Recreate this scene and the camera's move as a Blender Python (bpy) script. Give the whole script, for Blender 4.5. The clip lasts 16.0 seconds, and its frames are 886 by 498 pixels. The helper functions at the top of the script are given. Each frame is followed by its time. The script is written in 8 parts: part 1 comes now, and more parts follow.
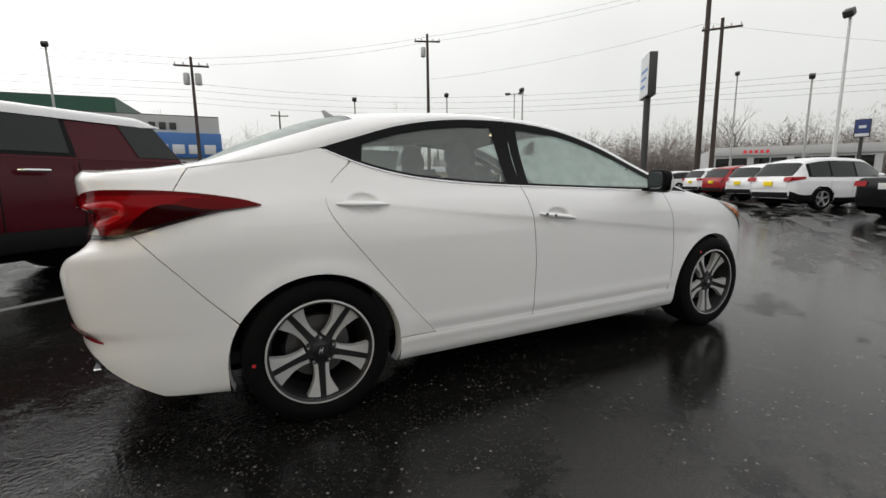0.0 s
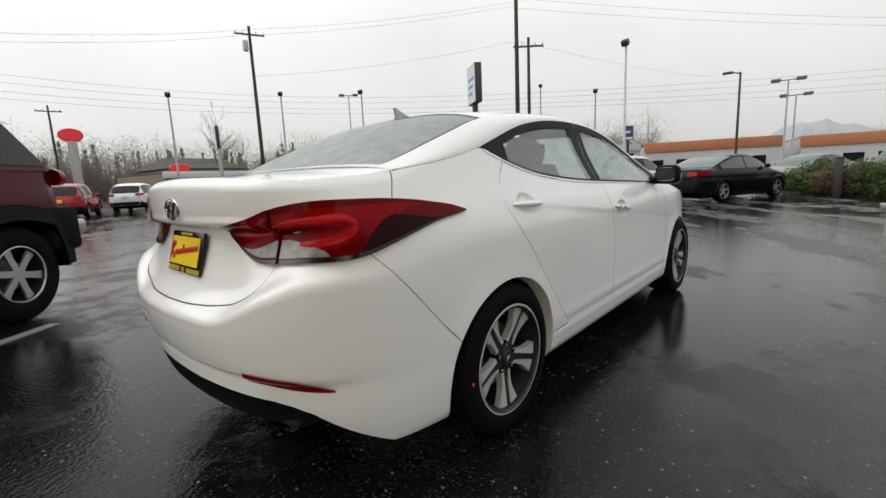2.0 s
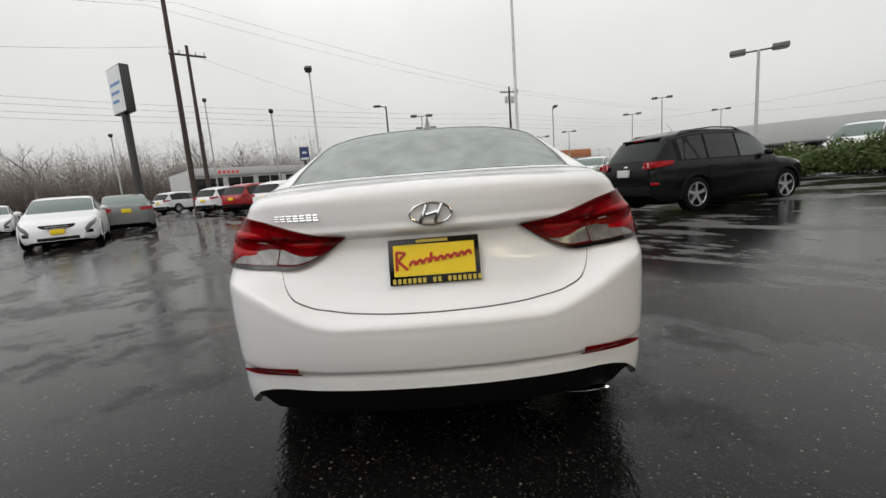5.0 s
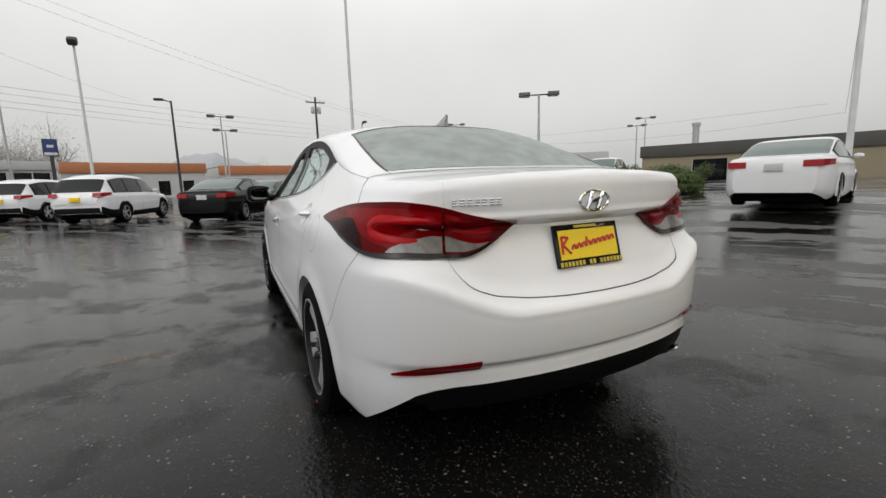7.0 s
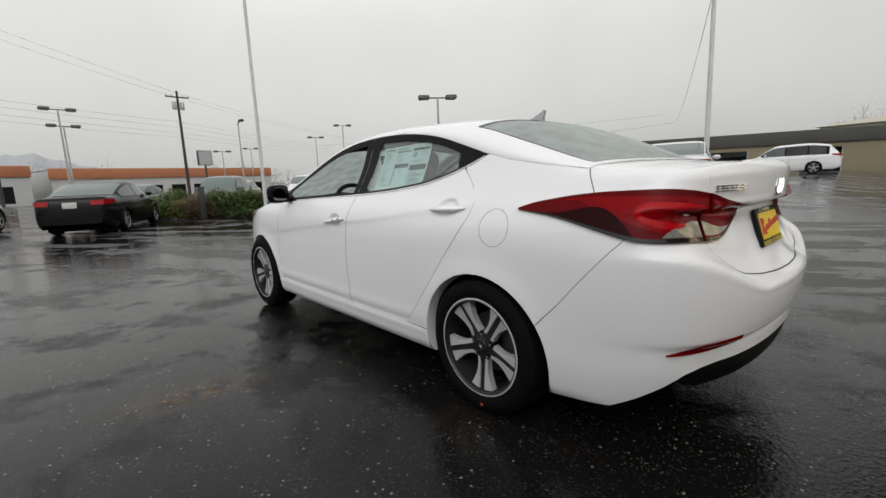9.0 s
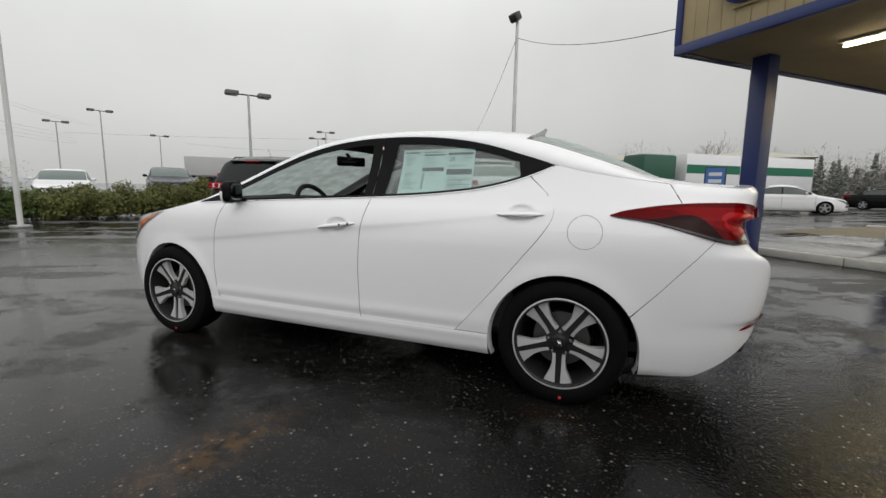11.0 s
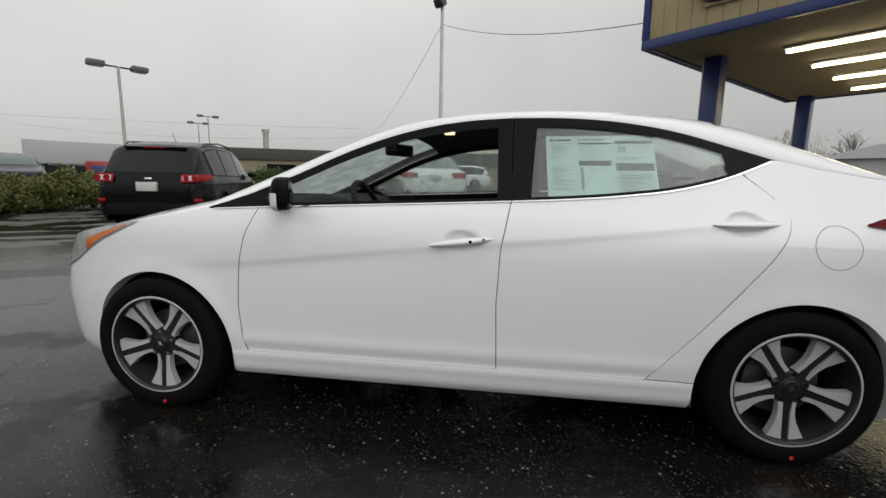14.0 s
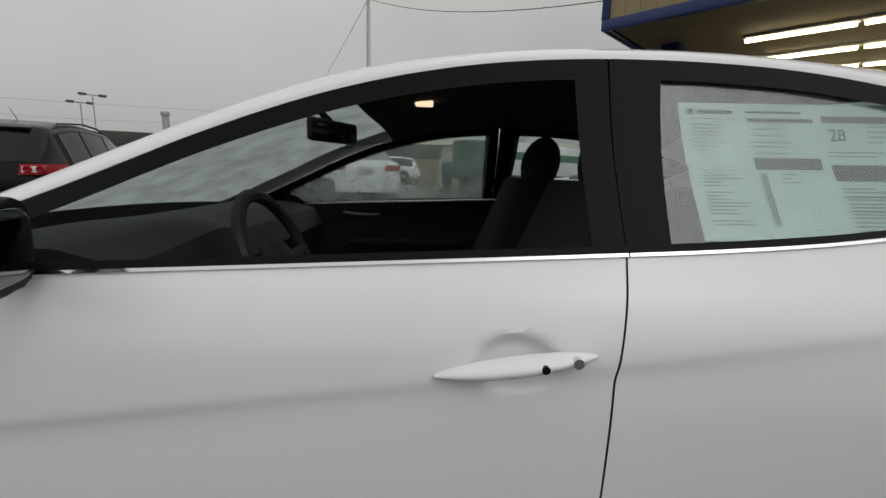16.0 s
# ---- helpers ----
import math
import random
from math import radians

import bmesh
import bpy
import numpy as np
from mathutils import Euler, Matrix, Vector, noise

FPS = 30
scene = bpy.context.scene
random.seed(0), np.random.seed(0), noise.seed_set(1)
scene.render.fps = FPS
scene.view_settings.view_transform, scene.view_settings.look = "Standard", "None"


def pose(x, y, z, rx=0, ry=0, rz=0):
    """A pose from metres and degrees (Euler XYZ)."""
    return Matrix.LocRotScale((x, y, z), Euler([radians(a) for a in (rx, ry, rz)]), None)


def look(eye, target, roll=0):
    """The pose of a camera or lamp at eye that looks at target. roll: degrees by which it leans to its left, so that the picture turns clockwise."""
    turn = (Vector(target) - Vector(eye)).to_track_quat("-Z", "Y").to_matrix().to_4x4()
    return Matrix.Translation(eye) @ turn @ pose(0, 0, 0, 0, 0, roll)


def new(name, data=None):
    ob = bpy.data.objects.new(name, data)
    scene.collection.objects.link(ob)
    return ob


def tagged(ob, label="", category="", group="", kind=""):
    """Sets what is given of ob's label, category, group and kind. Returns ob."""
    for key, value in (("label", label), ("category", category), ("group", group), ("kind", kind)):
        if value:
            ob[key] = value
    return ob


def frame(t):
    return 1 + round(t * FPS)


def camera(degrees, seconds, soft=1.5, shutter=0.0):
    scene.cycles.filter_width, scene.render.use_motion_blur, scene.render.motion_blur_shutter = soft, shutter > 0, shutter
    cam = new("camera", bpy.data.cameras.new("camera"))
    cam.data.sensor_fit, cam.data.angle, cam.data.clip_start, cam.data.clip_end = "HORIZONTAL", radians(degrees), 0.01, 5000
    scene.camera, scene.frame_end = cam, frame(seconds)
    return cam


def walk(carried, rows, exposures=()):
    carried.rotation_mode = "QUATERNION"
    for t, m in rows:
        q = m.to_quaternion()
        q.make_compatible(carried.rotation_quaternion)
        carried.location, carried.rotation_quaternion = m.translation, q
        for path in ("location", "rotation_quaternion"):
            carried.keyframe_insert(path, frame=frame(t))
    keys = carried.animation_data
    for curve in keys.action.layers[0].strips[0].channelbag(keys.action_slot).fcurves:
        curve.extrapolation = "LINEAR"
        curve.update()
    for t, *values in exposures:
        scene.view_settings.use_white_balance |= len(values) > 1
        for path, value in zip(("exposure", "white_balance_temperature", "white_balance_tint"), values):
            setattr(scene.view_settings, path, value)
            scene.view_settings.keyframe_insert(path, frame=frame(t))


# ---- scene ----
cam = camera(91.0, 16.0)
PATH = [
    (0, (-1.68, -2.721, 1.037), (-0.796, -0.953, 0.733), -0.7),
    (0.5, (-1.995, -2.543, 1.037), (-0.955, -0.857, 0.767), -1.5),
    (1, (-2.28, -2.364, 1.04), (-1.064, -0.806, 0.731), -0.9),
    (1.5, (-2.54, -2.077, 1.071), (-1.221, -0.608, 0.755), -1.5),
    (2, (-2.81, -1.828, 1.069), (-1.336, -0.514, 0.752), -2.6),
    (2.5, (-3.016, -1.58, 1.075), (-1.398, -0.46, 0.719), -2.3),
    (3, (-3.177, -1.253, 1.094), (-1.475, -0.261, 0.747), -2.7),
    (3.5, (-3.386, -0.974, 1.09), (-1.574, -0.191, 0.763), -2.9),
    (4, (-3.558, -0.686, 1.095), (-1.668, -0.123, 0.759), -3.7),
    (4.5, (-3.629, -0.357, 1.125), (-1.688, -0.022, 0.774), -4.4),
    (5, (-3.71, -0.029, 1.113), (-1.736, -0.034, 0.794), -4.4),
    (7.5, (-3.303, 1.496, 1.084), (-1.589, 0.514, 0.768), -2.5),
    (8, (-3.143, 1.786, 1.092), (-1.488, 0.712, 0.768), -4.1),
    (10.5, (-1.829, 2.831, 1.077), (-0.872, 1.094, 0.814), 2.1),
    (11, (-1.564, 3.013, 1.073), (-0.842, 1.169, 0.794), 0.8),
    (11.5, (-1.29, 3.121, 1.055), (-0.753, 1.221, 0.737), -0.7),
    (12, (-1.026, 3.155, 1.07), (-0.636, 1.213, 0.793), 1.2),
    (12.5, (-0.742, 3.22, 1.073), (-0.529, 1.256, 0.758), -0.6),
    (13, (-0.551, 3.132, 1.071), (-0.281, 1.183, 0.713), -1.1),
    (13.5, (-0.393, 2.87, 1.083), (-0.074, 0.922, 0.757), 1.2),
    (14, (-0.207, 2.616, 1.092), (0.051, 0.658, 0.782), 1.0),
    (14.5, (-0.095, 2.366, 1.104), (0.09, 0.41, 0.727), 0.5),
    (15, (-0.057, 2.058, 1.106), (0.137, 0.092, 0.794), 2.9),
    (15.5, (0.005, 1.776, 1.104), (0.084, -0.196, 0.778), 3.1),
    (15.8, (0.075, 1.606, 1.126), (0.06, -0.364, 0.782), 2.3),
    (16, (0.094, 1.511, 1.141), (0.017, -0.458, 0.798), 1.5),
]
walk(cam, [(t, look(eye, target, roll)) for t, eye, target, roll in PATH],
     [(0, 0.14), (2, 0.15), (3, 0.15), (5, 0.04), (7.5, -0.03), (8, -0.08), (10.5, -0.06), (13, -0.14), (14.5, -0.16), (15, -0.22), (15.5, -0.40), (16, -0.56)])

# ---- world: overcast sky, brighter overhead ----
import functools

W = bpy.data.worlds.new("overcast")
scene.world = W
W.use_nodes = True
wn, wl = W.node_tree.nodes, W.node_tree.links
wn.clear()


def wnode(kind, **kw):
    n = wn.new(kind)
    for k, v in kw.items():
        n.inputs[k].default_value = v
    return n


sky = wn.new("ShaderNodeTexSky")
sky.sky_type, sky.sun_disc = "NISHITA", False
sky.sun_elevation, sky.sun_rotation = radians(42), radians(-35)
sky.air_density, sky.dust_density = 1.0, 6.0
grey = wn.new("ShaderNodeHueSaturation")
grey.inputs["Saturation"].default_value = 0.06
wl.new(sky.outputs[0], grey.inputs["Color"])
geo = wn.new("ShaderNodeTexCoord")
sep = wn.new("ShaderNodeSeparateXYZ")
wl.new(geo.outputs["Generated"], sep.inputs[0])
ramp = wn.new("ShaderNodeValToRGB")
ramp.color_ramp.interpolation = "B_SPLINE"
for e, (at, v) in zip(list(ramp.color_ramp.elements), ((0.0, 0.70), (1.0, 2.3))):
    e.position, e.color = at, (v * 0.99, v, v * 0.965, 1)
for at, v in ((0.20, 0.735), (0.38, 0.88), (0.55, 1.8), (0.75, 2.1)):
    e = ramp.color_ramp.elements.new(at)
    e.color = (v * 0.99, v, v * 0.965, 1)
wl.new(sep.outputs["Z"], ramp.inputs["Fac"])
cloud = wnode("ShaderNodeTexNoise", Scale=2.2, Detail=5.0, Roughness=0.5)
wl.new(geo.outputs["Generated"], cloud.inputs["Vector"])
cr = wn.new("ShaderNodeMapRange")
cr.inputs["From Min"].default_value, cr.inputs["From Max"].default_value = 0.3, 0.7
cr.inputs["To Min"].default_value, cr.inputs["To Max"].default_value = 0.90, 1.06
# the cloud is thinner, and so brighter, towards the hidden sun
side_fall = wn.new("ShaderNodeMapRange")
side_fall.interpolation_type = "SMOOTHSTEP"
for k, v in zip(("From Min", "From Max", "To Min", "To Max"), (-1.0, 1.0, 0.86, 1.08)):
    side_fall.inputs[k].default_value = v
wl.new(sep.outputs["X"], side_fall.inputs["Value"])
back_fall = wn.new("ShaderNodeMapRange")
for k, v in zip(("From Min", "From Max", "To Min", "To Max"), (-1.0, 1.0, 0.90, 1.0)):
    back_fall.inputs[k].default_value = v
wl.new(sep.outputs["Y"], back_fall.inputs["Value"])
falls = wn.new("ShaderNodeMath")
falls.operation = "MULTIPLY"
wl.new(side_fall.outputs["Result"], falls.inputs[0])
wl.new(back_fall.outputs["Result"], falls.inputs[1])
both = wn.new("ShaderNodeMath")
both.operation = "MULTIPLY"
wl.new(falls.outputs[0], both.inputs[0])
wl.new(cloud.outputs["Fac"], cr.inputs["Value"])
mul = wn.new("ShaderNodeVectorMath")
mul.operation = "SCALE"
wl.new(ramp.outputs["Color"], mul.inputs[0])
wl.new(cr.outputs["Result"], both.inputs[1])
wl.new(both.outputs[0], mul.inputs["Scale"])
bg1 = wnode("ShaderNodeBackground", Strength=0.05)
bg2 = wnode("ShaderNodeBackground", Strength=0.78)
wl.new(grey.outputs[0], bg1.inputs["Color"])
wl.new(mul.outputs[0], bg2.inputs["Color"])
add = wn.new("ShaderNodeAddShader")
wl.new(bg1.outputs[0], add.inputs[0])
wl.new(bg2.outputs[0], add.inputs[1])
wout = wn.new("ShaderNodeOutputWorld")
wl.new(add.outputs[0], wout.inputs["Surface"])

sun = new("sun", bpy.data.lights.new("sun", "SUN"))
sun.data.energy, sun.data.angle, sun.data.color = 0.6, radians(100), (1.0, 0.985, 0.96)
sun.rotation_euler = (radians(-48), 0, radians(112))


# ---- materials ----
def material(name, color=(0.5, 0.5, 0.5), rough=0.5, metal=0.0, coat=0.0, vary=0.0, scale=4.0, bump=0.0, bump_scale=60.0,
             rough_vary=0.0, spec=0.5, per_piece=0.0):
    m = bpy.data.materials.new(name)
    m.use_nodes = True
    nt = m.node_tree
    n, l = nt.nodes, nt.links
    b = n["Principled BSDF"]
    b.inputs["Base Color"].default_value = (*color, 1)
    b.inputs["Roughness"].default_value = rough
    b.inputs["Metallic"].default_value = metal
    b.inputs["Coat Weight"].default_value = coat
    b.inputs["Coat Roughness"].default_value = 0.03
    b.inputs["Specular IOR Level"].default_value = spec
    tc = n.new("ShaderNodeTexCoord")
    if vary or rough_vary:
        big = n.new("ShaderNodeTexNoise")
        big.inputs["Scale"].default_value, big.inputs["Detail"].default_value = scale, 6.0
        l.new(tc.outputs["Object"], big.inputs["Vector"])
    if vary:
        mx = n.new("ShaderNodeMix")
        mx.data_type = "RGBA"
        mx.inputs[6].default_value = (*[c * (1 - vary) for c in color], 1)
        mx.inputs[7].default_value = (*[min(1, c * (1 + vary)) for c in color], 1)
        l.new(big.outputs["Fac"], mx.inputs["Factor"])
        last = mx.outputs[2]
        if per_piece:
            info = n.new("ShaderNodeObjectInfo")
            hs = n.new("ShaderNodeHueSaturation")
            mr = n.new("ShaderNodeMapRange")
            mr.inputs["To Min"].default_value, mr.inputs["To Max"].default_value = 1 - per_piece, 1 + per_piece
            l.new(info.outputs["Random"], mr.inputs["Value"])
            l.new(mr.outputs["Result"], hs.inputs["Value"])
            l.new(last, hs.inputs["Color"])
            last = hs.outputs[0]
        l.new(last, b.inputs["Base Color"])
    if rough_vary:
        mr = n.new("ShaderNodeMapRange")
        mr.inputs["From Min"].default_value, mr.inputs["From Max"].default_value = 0.3, 0.7
        mr.inputs["To Min"].default_value, mr.inputs["To Max"].default_value = max(0.02, rough - rough_vary), rough + rough_vary
        l.new(big.outputs["Fac"], mr.inputs["Value"])
        l.new(mr.outputs["Result"], b.inputs["Roughness"])
    if bump:
        fine = n.new("ShaderNodeTexNoise")
        fine.inputs["Scale"].default_value, fine.inputs["Detail"].default_value = bump_scale, 4.0
        l.new(tc.outputs["Object"], fine.inputs["Vector"])
        bp = n.new("ShaderNodeBump")
        bp.inputs["Strength"].default_value, bp.inputs["Distance"].default_value = bump, 0.01
        l.new(fine.outputs["Fac"], bp.inputs["Height"])
        l.new(bp.outputs[0], b.inputs["Normal"])
    return m


def glass(name, tint=(0.6, 0.66, 0.64), rough=0.0, ior=1.5, haze=0.1):
    m = bpy.data.materials.new(name)
    m.use_nodes = True
    n, l = m.node_tree.nodes, m.node_tree.links
    n.remove(n["Principled BSDF"])
    tr = n.new("ShaderNodeBsdfTransparent")
    tr.inputs[0].default_value = (*tint, 1)
    gl = n.new("ShaderNodeBsdfGlossy")
    gl.inputs["Roughness"].default_value = rough
    gl.inputs["Color"].default_value = (1, 1, 1, 1)
    fr = n.new("ShaderNodeFresnel")
    fr.inputs["IOR"].default_value = ior
    mx = n.new("ShaderNodeMixShader")
    l.new(fr.outputs[0], mx.inputs[0])
    l.new(tr.outputs[0], mx.inputs[1])
    l.new(gl.outputs[0], mx.inputs[2])
    film_a, film_b, film = n.new("ShaderNodeBsdfDiffuse"), n.new("ShaderNodeBsdfTranslucent"), n.new("ShaderNodeMixShader")
    film_a.inputs["Color"].default_value = (0.72, 0.80, 0.77, 1)
    film_b.inputs["Color"].default_value = (0.70, 0.80, 0.76, 1)
    l.new(film_a.outputs[0], film.inputs[1])
    l.new(film_b.outputs[0], film.inputs[2])
    wet = n.new("ShaderNodeMixShader")
    drops = n.new("ShaderNodeTexNoise")
    drops.inputs["Scale"].default_value, drops.inputs["Detail"].default_value = 9.0, 3.0
    tc = n.new("ShaderNodeTexCoord")
    l.new(tc.outputs["Object"], drops.inputs["Vector"])
    mr = n.new("ShaderNodeMapRange")
    for k, v in zip(("From Min", "From Max", "To Min", "To Max"), (0.35, 0.65, haze * 0.85, haze * 1.2)):
        mr.inputs[k].default_value = v
    l.new(drops.outputs["Fac"], mr.inputs["Value"])
    l.new(mr.outputs["Result"], wet.inputs[0])
    l.new(mx.outputs[0], wet.inputs[1])
    l.new(film.outputs[0], wet.inputs[2])
    l.new(wet.outputs[0], n["Material Output"].inputs["Surface"])
    return m


def emitter(name, color, strength):
    m = bpy.data.materials.new(name)
    m.use_nodes = True
    b = m.node_tree.nodes["Principled BSDF"]
    b.inputs["Base Color"].default_value = (*color, 1)
    b.inputs["Emission Color"].default_value = (*color, 1)
    b.inputs["Emission Strength"].default_value = strength
    return m


WHITE = material("white_paint", (0.86, 0.86, 0.87), 0.07, vary=0.012, scale=3, spec=0.5)
BLACK_TRIM = material("black_trim", (0.0035, 0.0035, 0.004), 0.5, spec=0.12, bump=0.05)
GLOSS_BLACK = material("gloss_black", (0.006, 0.006, 0.0065), 0.12, spec=0.35)
WELL = material("wheel_well", (0.004, 0.004, 0.004), 0.9, spec=0.05)
RUBBER = material("rubber", (0.0045, 0.0045, 0.005), 0.8, spec=0.10, vary=0.3, scale=20, bump=0.1, bump_scale=120)
CHROME = material("chrome", (0.75, 0.75, 0.76), 0.10, metal=1.0)
MACHINED = material("machined_alloy", (0.60, 0.60, 0.60), 0.30, metal=0.30, vary=0.05, scale=40)
CHARCOAL = material("charcoal_alloy", (0.020, 0.020, 0.022), 0.38, metal=0.3)
STEEL = material("brake_steel", (0.13, 0.127, 0.125), 0.45, metal=0.8)
GLASS = glass("car_glass", (0.80, 0.87, 0.84), ior=1.7, haze=0.20)
WET_GLASS = glass("wet_glass", (0.76, 0.81, 0.79), ior=2.1, haze=0.72)
MIST_GLASS = glass("misted_glass", (0.70, 0.80, 0.76), ior=1.7, haze=0.30)
BARREL = material("wheel_barrel", (0.015, 0.015, 0.016), 0.6, spec=0.3)
DARK_GLASS = material("dark_glass", (0.006, 0.008, 0.0075), 0.03, spec=0.32)
SIDE_GLASS = material("side_glass", (0.05, 0.062, 0.058), 0.03, spec=0.6)
RED_LENS = material("red_lens", (0.19, 0.0018, 0.0036), 0.08, spec=0.08, vary=0.3, scale=14)
RED_DARK = material("dark_red_lens", (0.105, 0.0014, 0.0026), 0.10, spec=0.07, vary=0.25, scale=6)
RED_SMOKE = material("smoked_red_lens", (0.018, 0.0008, 0.0012), 0.10, spec=0.07)
RED_BRIGHT = material("bright_red_lens", (0.36, 0.004, 0.007), 0.12, spec=0.14)
CLEAR_LENS = material("clear_lens", (0.19, 0.18, 0.17), 0.12, coat=0.3, vary=0.6, scale=36)
HEAD_CLEAR = material("clear_headlamp", (0.42, 0.42, 0.42), 0.10, coat=0.4, vary=0.5, scale=18)
RED_MARK = material("red_mark", (0.55, 0.03, 0.03), 0.6)
AMBER = material("amber_lens", (0.65, 0.16, 0.02), 0.1, coat=1.0)
PLASTIC_IN = material("interior_plastic", (0.014, 0.0145, 0.015), 0.6, vary=0.2, scale=8, bump=0.15, bump_scale=300)
CLOTH_IN = material("seat_cloth", (0.026, 0.026, 0.027), 0.85, vary=0.2, scale=20, bump=0.3, bump_scale=400)
LINER = material("headliner", (0.06, 0.06, 0.058), 0.9, bump=0.1, bump_scale=200)
PAPER = material("sticker_paper", (0.66, 0.80, 0.79), 0.6, vary=0.02)
INK = material("ink", (0.10, 0.13, 0.14), 0.6)
INK_PALE = material("pale_ink", (0.34, 0.42, 0.42), 0.6)
PLATE_YELLOW = material("plate_yellow", (0.85, 0.62, 0.01), 0.4)
SCRIPT_RED = material("script_red", (0.50, 0.03, 0.02), 0.4)
FRAME_GOLD = material("frame_gold", (0.55, 0.42, 0.05), 0.4)


# ---- mesh helpers ----
def part(name, bm, mat, parent=None, label="", smooth=True, angle=40):
    """Links a bmesh as one mesh object, under its thing if one is given."""
    me = bpy.data.meshes.new(name)
    bmesh.ops.recalc_face_normals(bm, faces=bm.faces)
    for f in bm.faces:
        f.smooth = smooth
    if smooth:
        for e in bm.edges:
            if len(e.link_faces) == 2 and e.calc_face_angle(0) > radians(angle):
                e.smooth = False
    bm.to_mesh(me)
    bm.free()
    me.materials.append(mat)
    ob = new(name, me)
    if parent is not None:
        ob.parent = parent
    if label:
        ob["label"] = label
    return ob


def thing(name, label, category, group="", kind="", at=None):
    ob = tagged(new(name), label, category, group, kind)
    if at is not None:
        ob.matrix_basis = at
    return ob


def box(bm, x0, x1, y0, y1, z0, z1, bevel=0.0, m=None):
    vs = [bm.verts.new((x, y, z)) for x in (x0, x1) for y in (y0, y1) for z in (z0, z1)]
    fs = [bm.faces.new([vs[i] for i in q]) for q in ((0, 1, 3, 2), (4, 6, 7, 5), (0, 4, 5, 1), (2, 3, 7, 6), (0, 2, 6, 4), (1, 5, 7, 3))]
    out = vs
    if bevel:
        r = bmesh.ops.bevel(bm, geom=list({e for f in fs for e in f.edges}), offset=bevel, segments=2, affect="EDGES", profile=0.5)
        out = list({v for f in r["faces"] for v in f.verts} | {v for v in vs if v.is_valid})
    if m is not None:
        bmesh.ops.transform(bm, matrix=m, verts=out)
    return out


def boxed(x0, x1, y0, y1, z0, z1, bevel=0.0, m=None):
    bm = bmesh.new()
    box(bm, x0, x1, y0, y1, z0, z1, bevel, m)
    return bm


def grid(bm, f, na, nb, double=False):
    """A net of na x nb faces over f(a, b), a and b from 0 to 1."""
    vs = [[bm.verts.new(f(i / na, j / nb)) for j in range(nb + 1)] for i in range(na + 1)]
    for i in range(na):
        for j in range(nb):
            q = [vs[i][j], vs[i + 1][j], vs[i + 1][j + 1], vs[i][j + 1]]
            try:
                bm.faces.new(q)
            except ValueError:
                pass
    return vs


def weld(bm, dist=0.0004):
    bmesh.ops.remove_doubles(bm, verts=bm.verts, dist=dist)
    bmesh.ops.dissolve_degenerate(bm, edges=bm.edges, dist=1e-5)


def tube(bm, pts, r0, r1=None, seg=8, caps=True):
    """A tapered tube along points."""
    r1 = r0 if r1 is None else r1
    pts = [Vector(p) for p in pts]
    rings = []
    for k, p in enumerate(pts):
        way = (pts[min(k + 1, len(pts) - 1)] - pts[max(k - 1, 0)]).normalized()
        side = way.cross((0, 0, 1) if abs(way.z) < 0.95 else (1, 0, 0)).normalized()
        up = side.cross(way)
        r = r0 + (r1 - r0) * k / (len(pts) - 1)
        rings.append([bm.verts.new(p + (side * math.cos(t) + up * math.sin(t)) * r) for t in (2 * math.pi * i / seg for i in range(seg))])
    for a, b in zip(rings, rings[1:]):
        for i in range(seg):
            bm.faces.new((a[i], a[(i + 1) % seg], b[(i + 1) % seg], b[i]))
    if caps:
        bm.faces.new(rings[0][::-1])
        bm.faces.new(rings[-1])


def lathe(bm, prof, seg=40, axis="y"):
    """Turns a profile of (radius, along) round the axis."""
    rings = []
    for r, h in prof:
        ring = []
        for i in range(seg):
            t = 2 * math.pi * i / seg
            c, s = r * math.cos(t), r * math.sin(t)
            ring.append(bm.verts.new({"y": (c, h, s), "z": (c, s, h), "x": (h, c, s)}[axis]))
        rings.append(ring)
    for a, b in zip(rings, rings[1:]):
        for i in range(seg):
            bm.faces.new((a[i], a[(i + 1) % seg], b[(i + 1) % seg], b[i]))
    return rings


def curve(pts):
    """A function through (x, y) points, in straight pieces."""
    xs, ys = zip(*sorted(pts))
    return lambda v: float(np.interp(v, xs, ys))


def smooth_curve(pts):
    """A smooth function through (x, y) points."""
    pts = sorted(pts)
    xs, ys = np.array([p[0] for p in pts]), np.array([p[1] for p in pts])
    sl = np.gradient(ys, xs).tolist()
    xs, ys = xs.tolist(), ys.tolist()
    last = len(xs) - 2

    def f(v):
        v = min(max(v, xs[0]), xs[-1])
        k = 0
        while k < last and xs[k + 1] <= v:
            k += 1
        h = xs[k + 1] - xs[k]
        t = (v - xs[k]) / h
        return (ys[k] * (1 + 2 * t) * (1 - t) ** 2 + sl[k] * h * t * (1 - t) ** 2 + ys[k + 1] * t * t * (3 - 2 * t) + sl[k + 1] * h * t * t * (t - 1))
    return f


def lerp(a, b, t):
    return a + (b - a) * t


